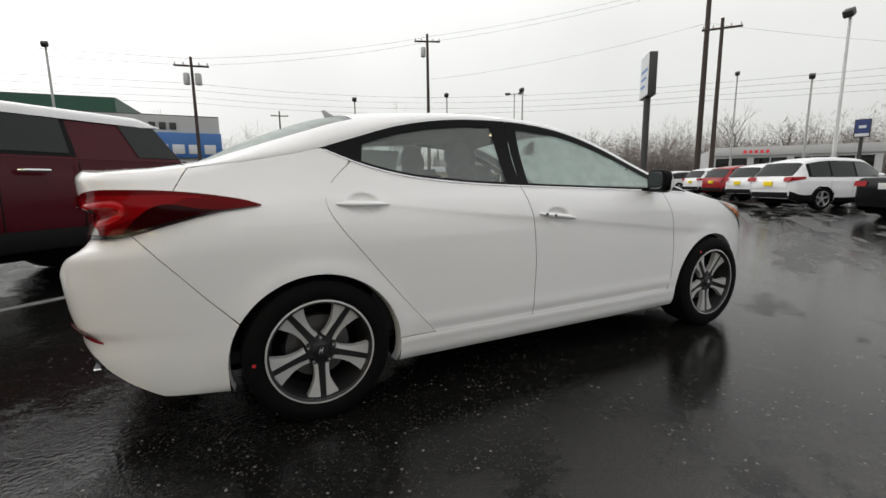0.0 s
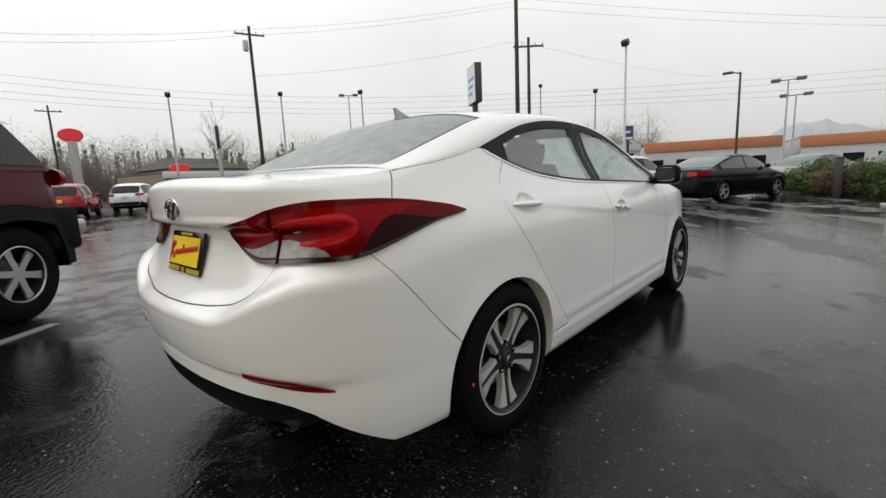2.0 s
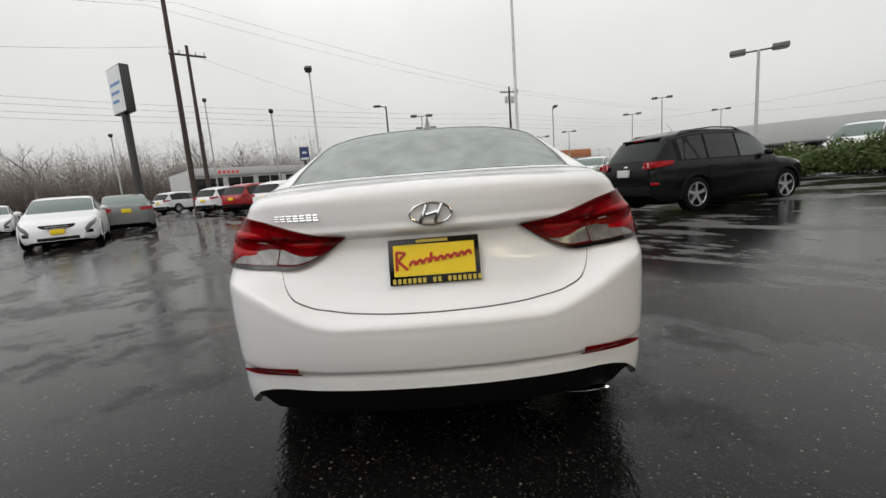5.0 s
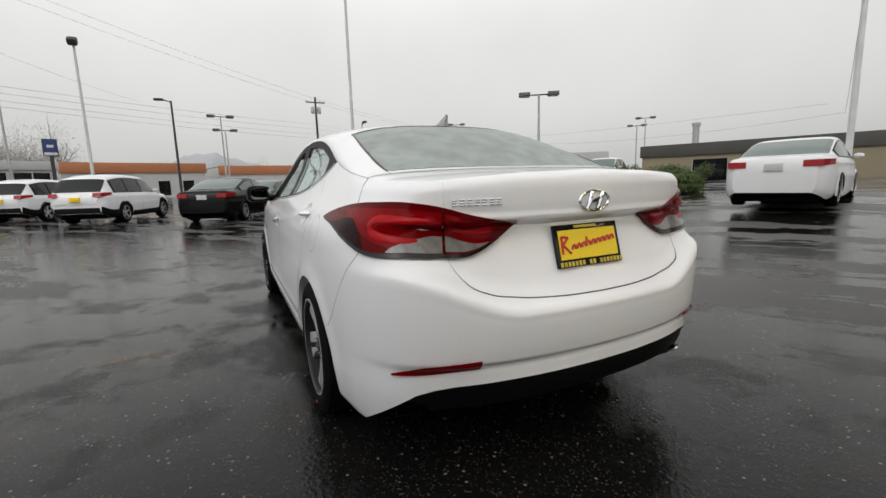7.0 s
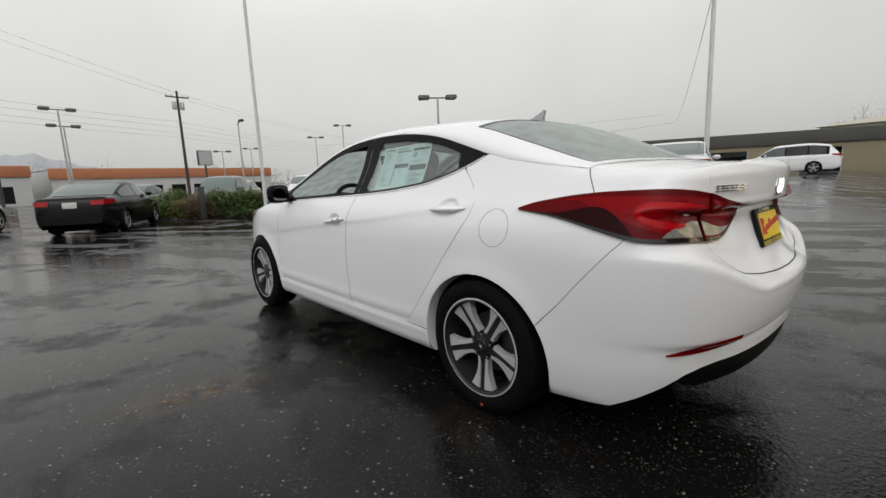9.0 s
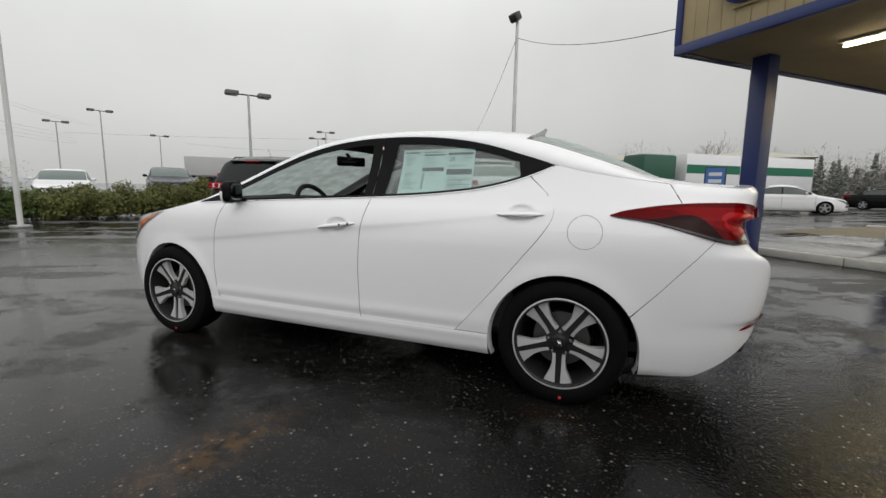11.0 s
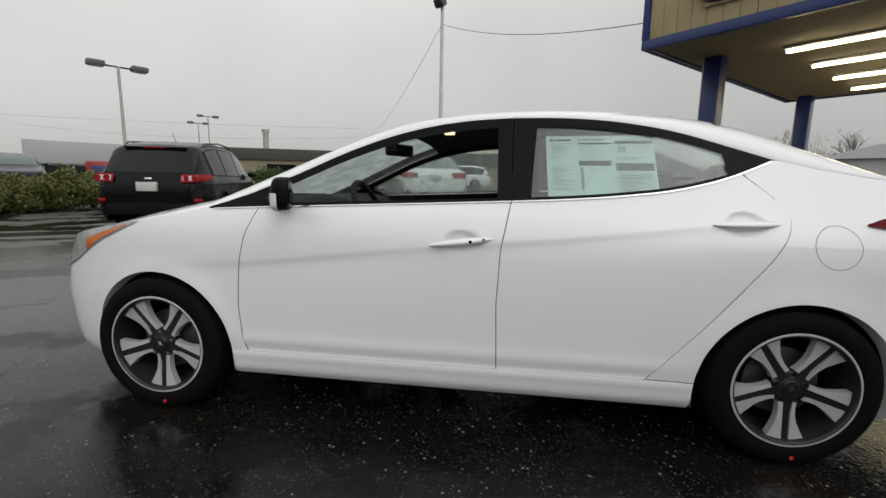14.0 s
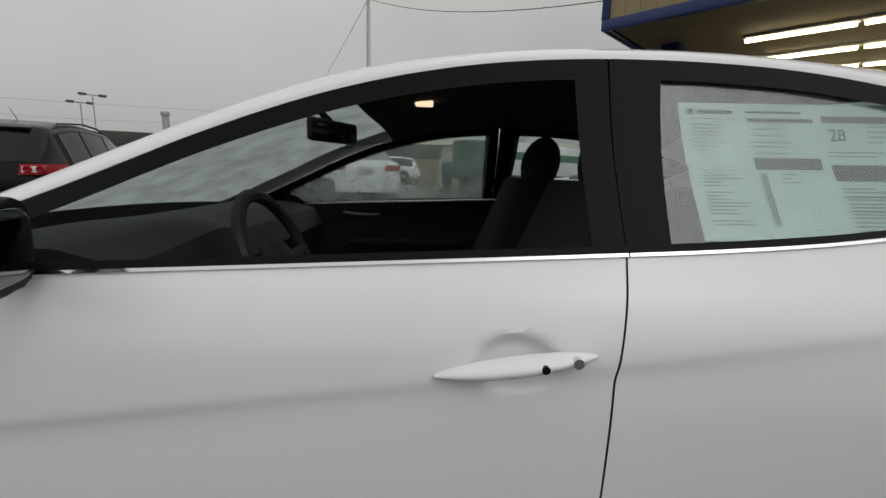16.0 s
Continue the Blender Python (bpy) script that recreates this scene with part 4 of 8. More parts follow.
    part("plate_face", boxed(-0.0085, -0.004, -0.140, 0.140, -0.050, 0.058, 0.0, tilt), PLATE_YELLOW, plate)
    script = [[(0.130, -0.03, 0.128, 0.035), (0.128, 0.035, 0.098, 0.03), (0.098, 0.03, 0.125, 0.004), (0.125, 0.004, 0.092, -0.028)]]
    for k in range(9):
        y = 0.085 - 0.024 * k
        tall = 0.034 if k in (3,) else 0.012
        script.append([(y, -0.016 + 0.003 * k, y - 0.004, -0.016 + tall + 0.003 * k), (y - 0.004, -0.004 + 0.003 * k, y - 0.016, 0.002 + 0.003 * k), (y - 0.016, 0.002 + 0.003 * k, y - 0.02, -0.014 + 0.003 * k)])
    for strokes in script:
        bm = bmesh.new()
        for y0, z0, y1, z1 in strokes:
            tube(bm, [tilt @ Vector((-0.009, y0, z0)), tilt @ Vector((-0.009, y1, z1))], 0.0050, seg=6)
        part("script_stroke", bm, SCRIPT_RED, plate, "red handwritten stroke")
    for k in range(18):
        y = 0.146 - 0.0172 * k
        if k in (7, 10):
            continue
        part("frame_letter", boxed(-0.0085, -0.004, y - 0.011, y, -0.075, -0.058, 0.0, tilt), FRAME_GOLD, plate)
    part("frame_letter", boxed(-0.0085, -0.004, -0.05, 0.06, 0.064, 0.074, 0.0, tilt), FRAME_GOLD, plate)

    # underside and the dark shell behind the panel gaps
    bm = bmesh.new()
    box(bm, -1.95, 1.75, -0.60, 0.60, 0.19, 0.30, 0.02)
    part("underbody", bm, WELL, car)
    shut_line, rear_shut = material("shut_line", (0.13, 0.13, 0.132), 0.8, spec=0.1), material("rear_shut_line", (0.22, 0.22, 0.22), 0.8, spec=0.1)
    for side in (1, -1):
        bm = bmesh.new()
        grid(bm, lambda a, b: shell(u_at(lerp(0.985, -0.975, a)), lerp(0.21, BELT(lerp(0.985, -0.975, a)) - 0.006, b), side, -0.028), 30, 12)
        grid(bm, lambda a, b: shell(u_at(lerp(-0.975, -1.315, a)), lerp(lerp(0.66, 0.76, a), lerp(1.06, 1.11, a), b), side, -0.028), 14, 10)
        weld(bm)
        part("inner_shell", bm, shut_line, car)
        bm = bmesh.new()
        grid(bm, lambda a, b: shell(u_at(lerp(lerp(-1.665, -1.94, b), lerp(-1.76, -2.06, b), a)), lerp(0.515, 0.862, b), side, -0.006), 6, 24)
        grid(bm, lambda a, b: shell(lerp(u_at(-1.9), END_U, a), lerp(0.5, 0.9, b), side, -0.024), 40, 10)
        part("rear_shell", bm, rear_shut, car)
    interior(car)
    return car


def interior(car):
    # lining, floor, dashboard, steering wheel, seats
    bm = bmesh.new()
    grid(bm, lambda a, b: roof(lerp(0.26, -1.05, a), math.sin(lerp(-1.25, 1.25, b))) + Vector((0, 0, -0.035)), 16, 20)
    part("headliner", bm, LINER, car, "grey cloth headliner")
    bm = boxed(-2.0, 1.2, -0.74, 0.74, 0.28, 0.33)
    part("cabin_floor", bm, PLASTIC_IN, car)
    bm = boxed(-2.05, -1.28, -0.55, 0.55, 1.00, 1.045, 0.02)
    part("parcel_shelf", bm, PLASTIC_IN, car)
    for side in (1, -1):
        bm = bmesh.new()
        grid(bm, lambda a, b: shell(u_at(lerp(1.0, -1.1, a)), lerp(0.34, BELT(lerp(1.0, -1.1, a)) - 0.004, b), side, -0.07 + 0.03 * b * b * b), 24, 8)
        panel_in = part("door_lining", bm, PLASTIC_IN, car, "dark door lining")
        bm = boxed(-0.10, 0.50, side * 0.745 - 0.05, side * 0.745 + 0.03, 0.76, 0.80, 0.015)
        part("armrest", bm, PLASTIC_IN, panel_in)
        bm = bmesh.new()
        tube(bm, [(0.52, side * 0.735, 0.93), (0.47, side * 0.70, 0.925), (0.38, side * 0.70, 0.92), (0.34, side * 0.735, 0.92)], 0.010, seg=8)
        part("inner_handle", bm, STEEL, panel_in)
    bm = bmesh.new()
    def dash(a, b):
        y = lerp(-0.70, 0.70, a)
        prof = [(1.22, 0.94), (1.0, 0.985), (0.78, 0.985), (0.66, 0.955), (0.62, 0.88), (0.66, 0.74), (0.74, 0.60)]
        k = b * (len(prof) - 1)
        i = min(int(k), len(prof) - 2)
        x, z = lerp(prof[i][0], prof[i + 1][0], k - i), lerp(prof[i][1], prof[i + 1][1], k - i)
        hood_ = math.exp(-((y - 0.37) / 0.16) ** 2)
        return Vector((x - 0.03 * hood_ * (b > 0.25), y, z + 0.035 * hood_ * math.exp(-((b - 0.42) / 0.2) ** 2)))
    grid(bm, dash, 30, 24)
    part("dashboard", bm, PLASTIC_IN, car, "dark dashboard")
    bm = boxed(-0.5, 0.72, -0.11, 0.11, 0.33, 0.62, 0.03)
    part("centre_console", bm, PLASTIC_IN, car)
    tilt = Matrix.Translation((0.47, 0.37, 0.90)) @ Matrix.Rotation(radians(-66), 4, "Y")
    bm = bmesh.new()
    grid(bm, lambda a, b: tilt @ Vector(((0.188 + 0.018 * math.cos(2 * math.pi * b)) * math.cos(2 * math.pi * a), (0.188 + 0.018 * math.cos(2 * math.pi * b)) * math.sin(2 * math.pi * a), 0.016 * math.sin(2 * math.pi * b))), 36, 8)
    wheel = part("steering_wheel", bm, PLASTIC_IN, car, "black steering wheel")
    bm = bmesh.new()
    bmesh.ops.create_uvsphere(bm, u_segments=16, v_segments=10, radius=1, matrix=tilt @ Matrix.Translation((0, 0, -0.01)) @ Matrix.Diagonal((0.075, 0.085, 0.03, 1)))
    tube(bm, [tilt @ Vector((0, -0.17, 0)), tilt @ Vector((0, 0.17, 0))], 0.018, seg=8)
    tube(bm, [tilt @ Vector((-0.17, 0, 0)), tilt @ Vector((0, 0, -0.02))], 0.018, seg=8)
    part("wheel_hub", bm, PLASTIC_IN, wheel)
    bm = bmesh.new()
    tube(bm, [tilt @ Vector((0, 0, -0.02)), (0.72, 0.37, 0.80)], 0.035, seg=10)
    part("steering_column", bm, PLASTIC_IN, wheel)

    def seat(name, x, y, half, parent_label):
        bm = bmesh.new()
        def cushion(a, b):
            t = 2 * math.pi * b
            c, s = math.cos(t), math.sin(t)
            p = lambda v: math.copysign(abs(v) ** 0.45, v)
            return Vector((x + lerp(0.28, -0.24, a), y + half * p(c), 0.50 + 0.02 * (1 - a) + 0.095 * p(s) + 0.015 * abs(c) * (s > 0)))
        grid(bm, cushion, 8, 24)
        s_ob = part(name, bm, CLOTH_IN, car, parent_label)
        bm = bmesh.new()
        def back(a, b):
            t = 2 * math.pi * b
            c, s = math.cos(t), math.sin(t)
            p = lambda v: math.copysign(abs(v) ** 0.5, v)
            w = half * (1 - 0.30 * max(0, a - 0.55) / 0.45)
            return Vector((x - 0.20 - 0.24 * a + 0.085 * p(s), y + w * p(c), lerp(0.50, 1.13, a)))
        vs = grid(bm, back, 10, 24)
        bm.faces.new(vs[-1][:-1])
        part("seat_back", bm, CLOTH_IN, s_ob)
        return s_ob
    for y in (0.37, -0.37):
        s_ob = seat("front_seat", 0.10, y, 0.25, "dark cloth front seat")
        bm = bmesh.new()
        bmesh.ops.create_uvsphere(bm, u_segments=16, v_segments=10, radius=1, matrix=Matrix.Translation((-0.385, y, 1.19)) @ Matrix.Rotation(radians(-12), 4, "Y") @ Matrix.Diagonal((0.075, 0.145, 0.115, 1)))
        part("headrest", bm, CLOTH_IN, s_ob)
        bm = bmesh.new()
        for q in (-0.05, 0.05):
            tube(bm, [(-0.39, y + q, 1.07), (-0.40, y + q, 1.15)], 0.007, seg=6)
        part("headrest_posts", bm, STEEL, s_ob)
    s_ob = seat("rear_bench", -0.72, 0.0, 0.62, "dark cloth rear bench")
    for y in (0.36, -0.36):
        bm = bmesh.new()
        bmesh.ops.create_uvsphere(bm, u_segments=14, v_segments=10, radius=1, matrix=Matrix.Translation((-1.22, y, 1.12)) @ Matrix.Diagonal((0.06, 0.13, 0.07, 1)))
        part("headrest", bm, CLOTH_IN, s_ob)
    # rear-view mirror and dome light
    bm = boxed(-0.014, 0.014, -0.128, 0.128, -0.037, 0.037, 0.013, Matrix.Translation((0.41, 0.0, 1.268)) @ Matrix.Rotation(radians(-24), 4, "Z"))
    rv = part("rear_view_mirror", bm, GLOSS_BLACK, car, "black rear-view mirror")
    bm = bmesh.new()
    tube(bm, [(0.42, 0, 1.30), (0.47, 0, 1.345)], 0.012, seg=6)
    part("mirror_stalk", bm, BLACK_TRIM, rv)
    bm = boxed(0.08, 0.14, -0.03, 0.03, 1.36, 1.376, 0.006)
    part("dome_lamp", bm, emitter("dome_glow", (1.0, 0.75, 0.5), 1.6), car, "lit dome lamp")
    # window sticker inside the driver's side rear glass
    bm = bmesh.new()
    sx0, sx1, sz0, sz1 = -0.385, -0.825, 1.035, 1.288
    on = lambda a, b, off: shell(u_at(lerp(sx0, sx1, a) + 0.012 * (1 - b) * (-1 if a < 0.5 else -1)), lerp(sz0, sz1, b) + 0.006 * a, 1, off)
    grid(bm, lambda a, b: on(a, b, -0.0120), 12, 8)
    sticker = part("window_sticker", bm, PAPER, car, "pale printed price sheet taped inside the glass")
    rnd = random.Random(5)
    def bar(a0, a1, b0, b1, mat):
        bm = bmesh.new()
        grid(bm, lambda a, b: on(lerp(a0, a1, a), lerp(b0, b1, b), -0.0108), 2, 1)
        part("print_line", bm, mat, sticker)
    for a0, a1, b0, b1 in ((0.30, 0.60, 0.855, 0.885), (0.30, 0.60, 0.50, 0.585), (0.64, 0.98, 0.86, 0.91), (0.64, 0.98, 0.42, 0.54), (0.08, 0.24, 0.915, 0.945), (0.05, 0.28, 0.875, 0.879),
                           (0.05, 0.28, 0.490, 0.494), (0.64, 0.98, 0.30, 0.304), (0.64, 0.98, 0.20, 0.204), (0.64, 0.98, 0.10, 0.104), (0.30, 0.55, 0.925, 0.94)):
        bar(a0, a1, b0, b1, INK)
    bar(0.035, 0.065, 0.908, 0.952, INK)
    bar(0.31, 0.34, 0.10, 0.47, INK_PALE)
    for a0, a1, b_top, b_low, steps in (((0.05, 0.20, 0.84, 0.62, (0.026, 0.03)), (0.05, 0.24, 0.46, 0.10, (0.024, 0.026, 0.05)), (0.31, 0.58, 0.81, 0.62, (0.035, 0.05)),
                                                         (0.40, 0.50, 0.47, 0.40, (0.03,)), (0.64, 0.96, 0.64, 0.58, (0.03,)), (0.66, 0.97, 0.37, 0.06, (0.024, 0.03)), (0.84, 0.97, 0.84, 0.68, (0.04,)))):
        b = b_top
        while b > b_low:
            bar(a0, lerp(a0, a1, rnd.uniform(0.4, 1)), b - 0.011, b, INK_PALE)
            b -= rnd.choice(steps)
    fc = bpy.data.curves.new("mileage", "FONT")
    fc.body, fc.size, fc.align_x = "28", 0.036, "CENTER"
    fo = new("mileage_number", fc)
    dg = bpy.context.evaluated_depsgraph_get()
    me = bpy.data.meshes.new_from_object(fo.evaluated_get(dg))
    bpy.data.objects.remove(fo)
    num = new("mileage_number", me)
    me.materials.append(INK)
    p0, px, pz = on(0.70, 0.72, -0.010), on(0.75, 0.72, -0.010), on(0.70, 0.78, -0.010)
    ex, ez = (px - p0).normalized(), (pz - p0).normalized()
    ey = ex.cross(ez)
    num.matrix_basis = Matrix((( ex.x, ez.x, ey.x, p0.x), (ex.y, ez.y, ey.y, p0.y), (ex.z, ez.z, ey.z, p0.z), (0, 0, 0, 1)))
    num.parent = sticker


# ---- ground ----
STAIN = (-0.1, 1.82, 1.35)
WORN = (-2.5, 0.5, 0.0, 2.36)


def ground_material():
    m = bpy.data.materials.new("wet_asphalt")
    m.use_nodes = True
    n, l = m.node_tree.nodes, m.node_tree.links
    b = n["Principled BSDF"]
    tc = n.new("ShaderNodeTexCoord")

    def noise_(scale, detail=4.0, rough=0.55):
        t = n.new("ShaderNodeTexNoise")
        t.inputs["Scale"].default_value, t.inputs["Detail"].default_value, t.inputs["Roughness"].default_value = scale, detail, rough
        l.new(tc.outputs["Object"], t.inputs["Vector"])
        return t.outputs["Fac"]

    def ranged(src, a, b_, c, d):
        r = n.new("ShaderNodeMapRange")
        for k, v in zip(("From Min", "From Max", "To Min", "To Max"), (a, b_, c, d)):
            r.inputs[k].default_value = v
        l.new(src, r.inputs["Value"])
        return r.outputs["Result"]

    def mixed(f, a, b_):
        x = n.new("ShaderNodeMix")
        x.data_type = "RGBA"
        for k, v in ((6, a), (7, b_)):
            if isinstance(v, tuple):
                x.inputs[k].default_value = (*v, 1)
            else:
                l.new(v, x.inputs[k])
        l.new(f, x.inputs["Factor"])
        return x.outputs[2]

    def times_(a, b_):
        x = n.new("ShaderNodeMath")
        x.operation = "MULTIPLY"
        l.new(a, x.inputs[0])
        l.new(b_, x.inputs[1])
        return x.outputs[0]

    grain, patch, puddle = noise_(110.0, 4.0, 0.65), noise_(0.55, 5.0), noise_(0.42, 8.0, 0.60)
    vor = n.new("ShaderNodeTexVoronoi")
    vor.inputs["Scale"].default_value = 170.0
    l.new(tc.outputs["Object"], vor.inputs["Vector"])
    stone = n.new("ShaderNodeSeparateColor")
    l.new(vor.outputs["Color"], stone.inputs[0])
    base = mixed(patch, (0.004, 0.004, 0.004), (0.010, 0.0097, 0.0092))
    pale = mixed(times_(ranged(stone.outputs[0], 0.93, 0.99, 0.0, 1.0), ranged(noise_(6.0, 3.0), 0.40, 0.65, 0.22, 1.0)), base, (0.085, 0.08, 0.072))
    brown = mixed(ranged(noise_(1.7, 3.0), 0.60, 0.72, 0.0, 0.35), pale, (0.030, 0.019, 0.010))
    # an oily rust-brown stain beside the car
    place = n.new("ShaderNodeMapping")
    place.vector_type = "TEXTURE"
    place.inputs["Location"].default_value = (STAIN[0], STAIN[1], 0)
    place.inputs["Rotation"].default_value = (0, 0, STAIN[2])
    place.inputs["Scale"].default_value = (0.48, 0.20, 1)
    l.new(tc.outputs["Object"], place.inputs["Vector"])
    reach = n.new("ShaderNodeVectorMath")
    reach.operation = "LENGTH"
    l.new(place.outputs[0], reach.inputs[0])
    oily = times_(ranged(reach.outputs["Value"], 0.2, 1.0, 1.0, 0.0), ranged(noise_(14.0, 5.0, 0.7), 0.42, 0.62, 0.0, 1.0))
    brown = mixed(oily, brown, (0.075, 0.040, 0.012))
    # larger pale stones showing in the worn surface
    big = n.new("ShaderNodeTexVoronoi")
    big.inputs["Scale"].default_value = 52.0
    l.new(tc.outputs["Object"], big.inputs["Vector"])
    big_c = n.new("ShaderNodeSeparateColor")
    l.new(big.outputs["Color"], big_c.inputs[0])
    fleck = times_(ranged(big_c.outputs[0], 0.955, 0.975, 0.0, 1.0), ranged(big.outputs["Distance"], 0.22, 0.36, 1.0, 0.0))
    brown = mixed(fleck, brown, (0.17, 0.165, 0.15))
    # coarse worn asphalt round the tail of the car, towards the canopy
    worn_at = n.new("ShaderNodeMapping")
    worn_at.vector_type = "TEXTURE"
    worn_at.inputs["Location"].default_value = WORN[:3]
    worn_at.inputs["Rotation"].default_value = (0, 0, WORN[3])
    worn_at.inputs["Scale"].default_value = (2.4, 1.5, 1)
    l.new(tc.outputs["Object"], worn_at.inputs["Vector"])
    worn_d = n.new("ShaderNodeVectorMath")
    worn_d.operation = "LENGTH"
    l.new(worn_at.outputs[0], worn_d.inputs[0])
    edge = n.new("ShaderNodeMath")
    edge.operation = "MULTIPLY_ADD"
    edge.inputs[1].default_value = 0.7
    l.new(noise_(1.1, 5.0), edge.inputs[0])
    l.new(worn_d.outputs["Value"], edge.inputs[2])
    worn = ranged(edge.outputs[0], 1.0, 1.45, 1.0, 0.0)
    xyz = n.new("ShaderNodeSeparateXYZ")
    l.new(tc.outputs["Object"], xyz.inputs[0])
    slant = n.new("ShaderNodeMath")
    slant.operation = "MULTIPLY_ADD"
    slant.inputs[1].default_value = 0.61
    l.new(xyz.outputs["Y"], slant.inputs[0])
    l.new(xyz.outputs["X"], slant.inputs[2])
    pooled = n.new("ShaderNodeMath")
    pooled.operation = "MAXIMUM"
    l.new(times_(ranged(slant.outputs[0], -1.7, -0.9, 0.0, 0.012), ranged(xyz.outputs["Y"], -1.2, 0.6, 1.0, 0.0)), pooled.inputs[0])
    l.new(ranged(xyz.outputs["X"], 0.6, 2.6, 0.0, 0.015), pooled.inputs[1])
    standing = pooled.outputs[0]
    blend = n.new("ShaderNodeMath")
    blend.operation = "MULTIPLY_ADD"
    blend.inputs[1].default_value = 0.55
    l.new(noise_(1.5, 10.0, 0.72), blend.inputs[0])
    l.new(times_(puddle, ranged(grain, 0.0, 1.0, 0.45, 0.45)), blend.inputs[2])
    level = n.new("ShaderNodeMath")
    level.operation = "ADD"
    l.new(blend.outputs[0], level.inputs[0])
    l.new(standing, level.inputs[1])
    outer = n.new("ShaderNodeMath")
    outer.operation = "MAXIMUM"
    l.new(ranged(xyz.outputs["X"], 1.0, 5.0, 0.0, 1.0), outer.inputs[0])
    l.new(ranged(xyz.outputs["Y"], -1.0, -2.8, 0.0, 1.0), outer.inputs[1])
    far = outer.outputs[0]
    # long streaks of standing water, as wheels and the fall of the lot drew them
    drawn = n.new("ShaderNodeMapping")
    drawn.vector_type = "TEXTURE"
    drawn.inputs["Rotation"].default_value = (0, 0, math.radians(33))
    drawn.inputs["Scale"].default_value = (3.6, 0.62, 1)
    l.new(tc.outputs["Object"], drawn.inputs["Vector"])
    streak = n.new("ShaderNodeTexNoise")
    streak.inputs["Scale"].default_value, streak.inputs["Detail"].default_value, streak.inputs["Roughness"].default_value = 0.8, 6.0, 0.6
    l.new(drawn.outputs[0], streak.inputs["Vector"])
    streaked = n.new("ShaderNodeMath")
    streaked.operation = "ADD"
    l.new(level.outputs[0], streaked.inputs[0])
    l.new(times_(far, ranged(streak.outputs["Fac"], 0.25, 0.75, -0.30, 0.30)), streaked.inputs[1])
    wet = times_(ranged(streaked.outputs[0], 0.445, 0.505, 0.0, 1.0), ranged(worn, 0.0, 1.0, 1.0, 0.9))
    rough = n.new("ShaderNodeMix")
    rough.inputs[3].default_value = 0.045
    dry = n.new("ShaderNodeMath")
    dry.operation = "MAXIMUM"
    l.new(ranged(worn, 0.0, 1.0, 0.25, 0.08), dry.inputs[0])
    l.new(ranged(far, 0.0, 1.0, 0.0, 0.42), dry.inputs[1])
    l.new(dry.outputs[0], rough.inputs[2])
    l.new(wet, rough.inputs["Factor"])
    l.new(rough.outputs[0], b.inputs["Roughness"])
    hedge_side = times_(ranged(xyz.outputs["Y"], -1.0, -2.4, 0.0, 1.0), ranged(xyz.outputs["X"], -2.2, -0.6, 0.0, 1.0))
    # half-dried asphalt between puddles away from the car is paler, most on hedge side
    l.new(mixed(times_(far, ranged(wet, 0.0, 1.0, 0.9, 0.0)), brown, mixed(hedge_side, mixed(patch, (0.030, 0.029, 0.028), (0.062, 0.061, 0.058)), mixed(patch, (0.070, 0.068, 0.065), (0.125, 0.122, 0.115)))), b.inputs["Base Color"])
    b.inputs["Specular IOR Level"].default_value = 0.21
    bp = n.new("ShaderNodeBump")
    bp.inputs["Distance"].default_value = 0.006
    st = ranged(wet, 0.0, 1.0, 0.52, 0.05)
    l.new(st, bp.inputs["Strength"])
    l.new(mixed(grain, vor.outputs["Distance"], grain), bp.inputs["Height"])
    ripple = n.new("ShaderNodeBump")
    ripple.inputs["Distance"].default_value = 0.012
    choppy = n.new("ShaderNodeMath")
    choppy.operation = "MAXIMUM"
    l.new(ranged(worn, 0.0, 1.0, 0.12, 0.13), choppy.inputs[0])
    l.new(ranged(far, 0.0, 1.0, 0.12, 0.20), choppy.inputs[1])
    l.new(choppy.outputs[0], ripple.inputs["Strength"])
    l.new(noise_(11.0, 8.0, 0.72), ripple.inputs["Height"])
    l.new(bp.outputs[0], ripple.inputs["Normal"])
    # stones standing out of the worn surface, each catching the light
    stones = n.new("ShaderNodeBump")
    stones.inputs["Distance"].default_value = 0.010
    l.new(ranged(worn, 0.0, 1.0, 0.0, 0.13), stones.inputs["Strength"])
    l.new(big.outputs["Distance"], stones.inputs["Height"])
    l.new(ripple.outputs[0], stones.inputs["Normal"])
    l.new(stones.outputs[0], b.inputs["Normal"])
    return m


ASPHALT = ground_material()

def ground_z(x, y):
    """The lot climbs gently beyond the hedge side."""
    k, m = min(1.0, max(0.0, (-y - 4.0) / 11.0)), min(1.0, max(0.0, (x + 2.0) / 4.0))
    return 0.5 * k * k * (3 - 2 * k) * m * m * (3 - 2 * m)


lines = [-900.0, -300.0, -120.0, -60.0] + [-40.0 + 1.0 * k for k in range(81)] + [60.0, 120.0, 300.0, 900.0]
bm = bmesh.new()
net = [[bm.verts.new((x, y, ground_z(x, y))) for y in lines] for x in lines]
for p, q in zip(net, net[1:]):
    for k in range(len(lines) - 1):
        bm.faces.new((p[k], q[k], q[k + 1], p[k + 1]))
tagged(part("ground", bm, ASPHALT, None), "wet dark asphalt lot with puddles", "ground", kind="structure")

white_sedan()


# ---- more materials ----
def paint(name, color, metal=0.0):
    return material(name, color, 0.25, metal=metal, coat=0.3, spec=0.35, vary=0.05, scale=2)


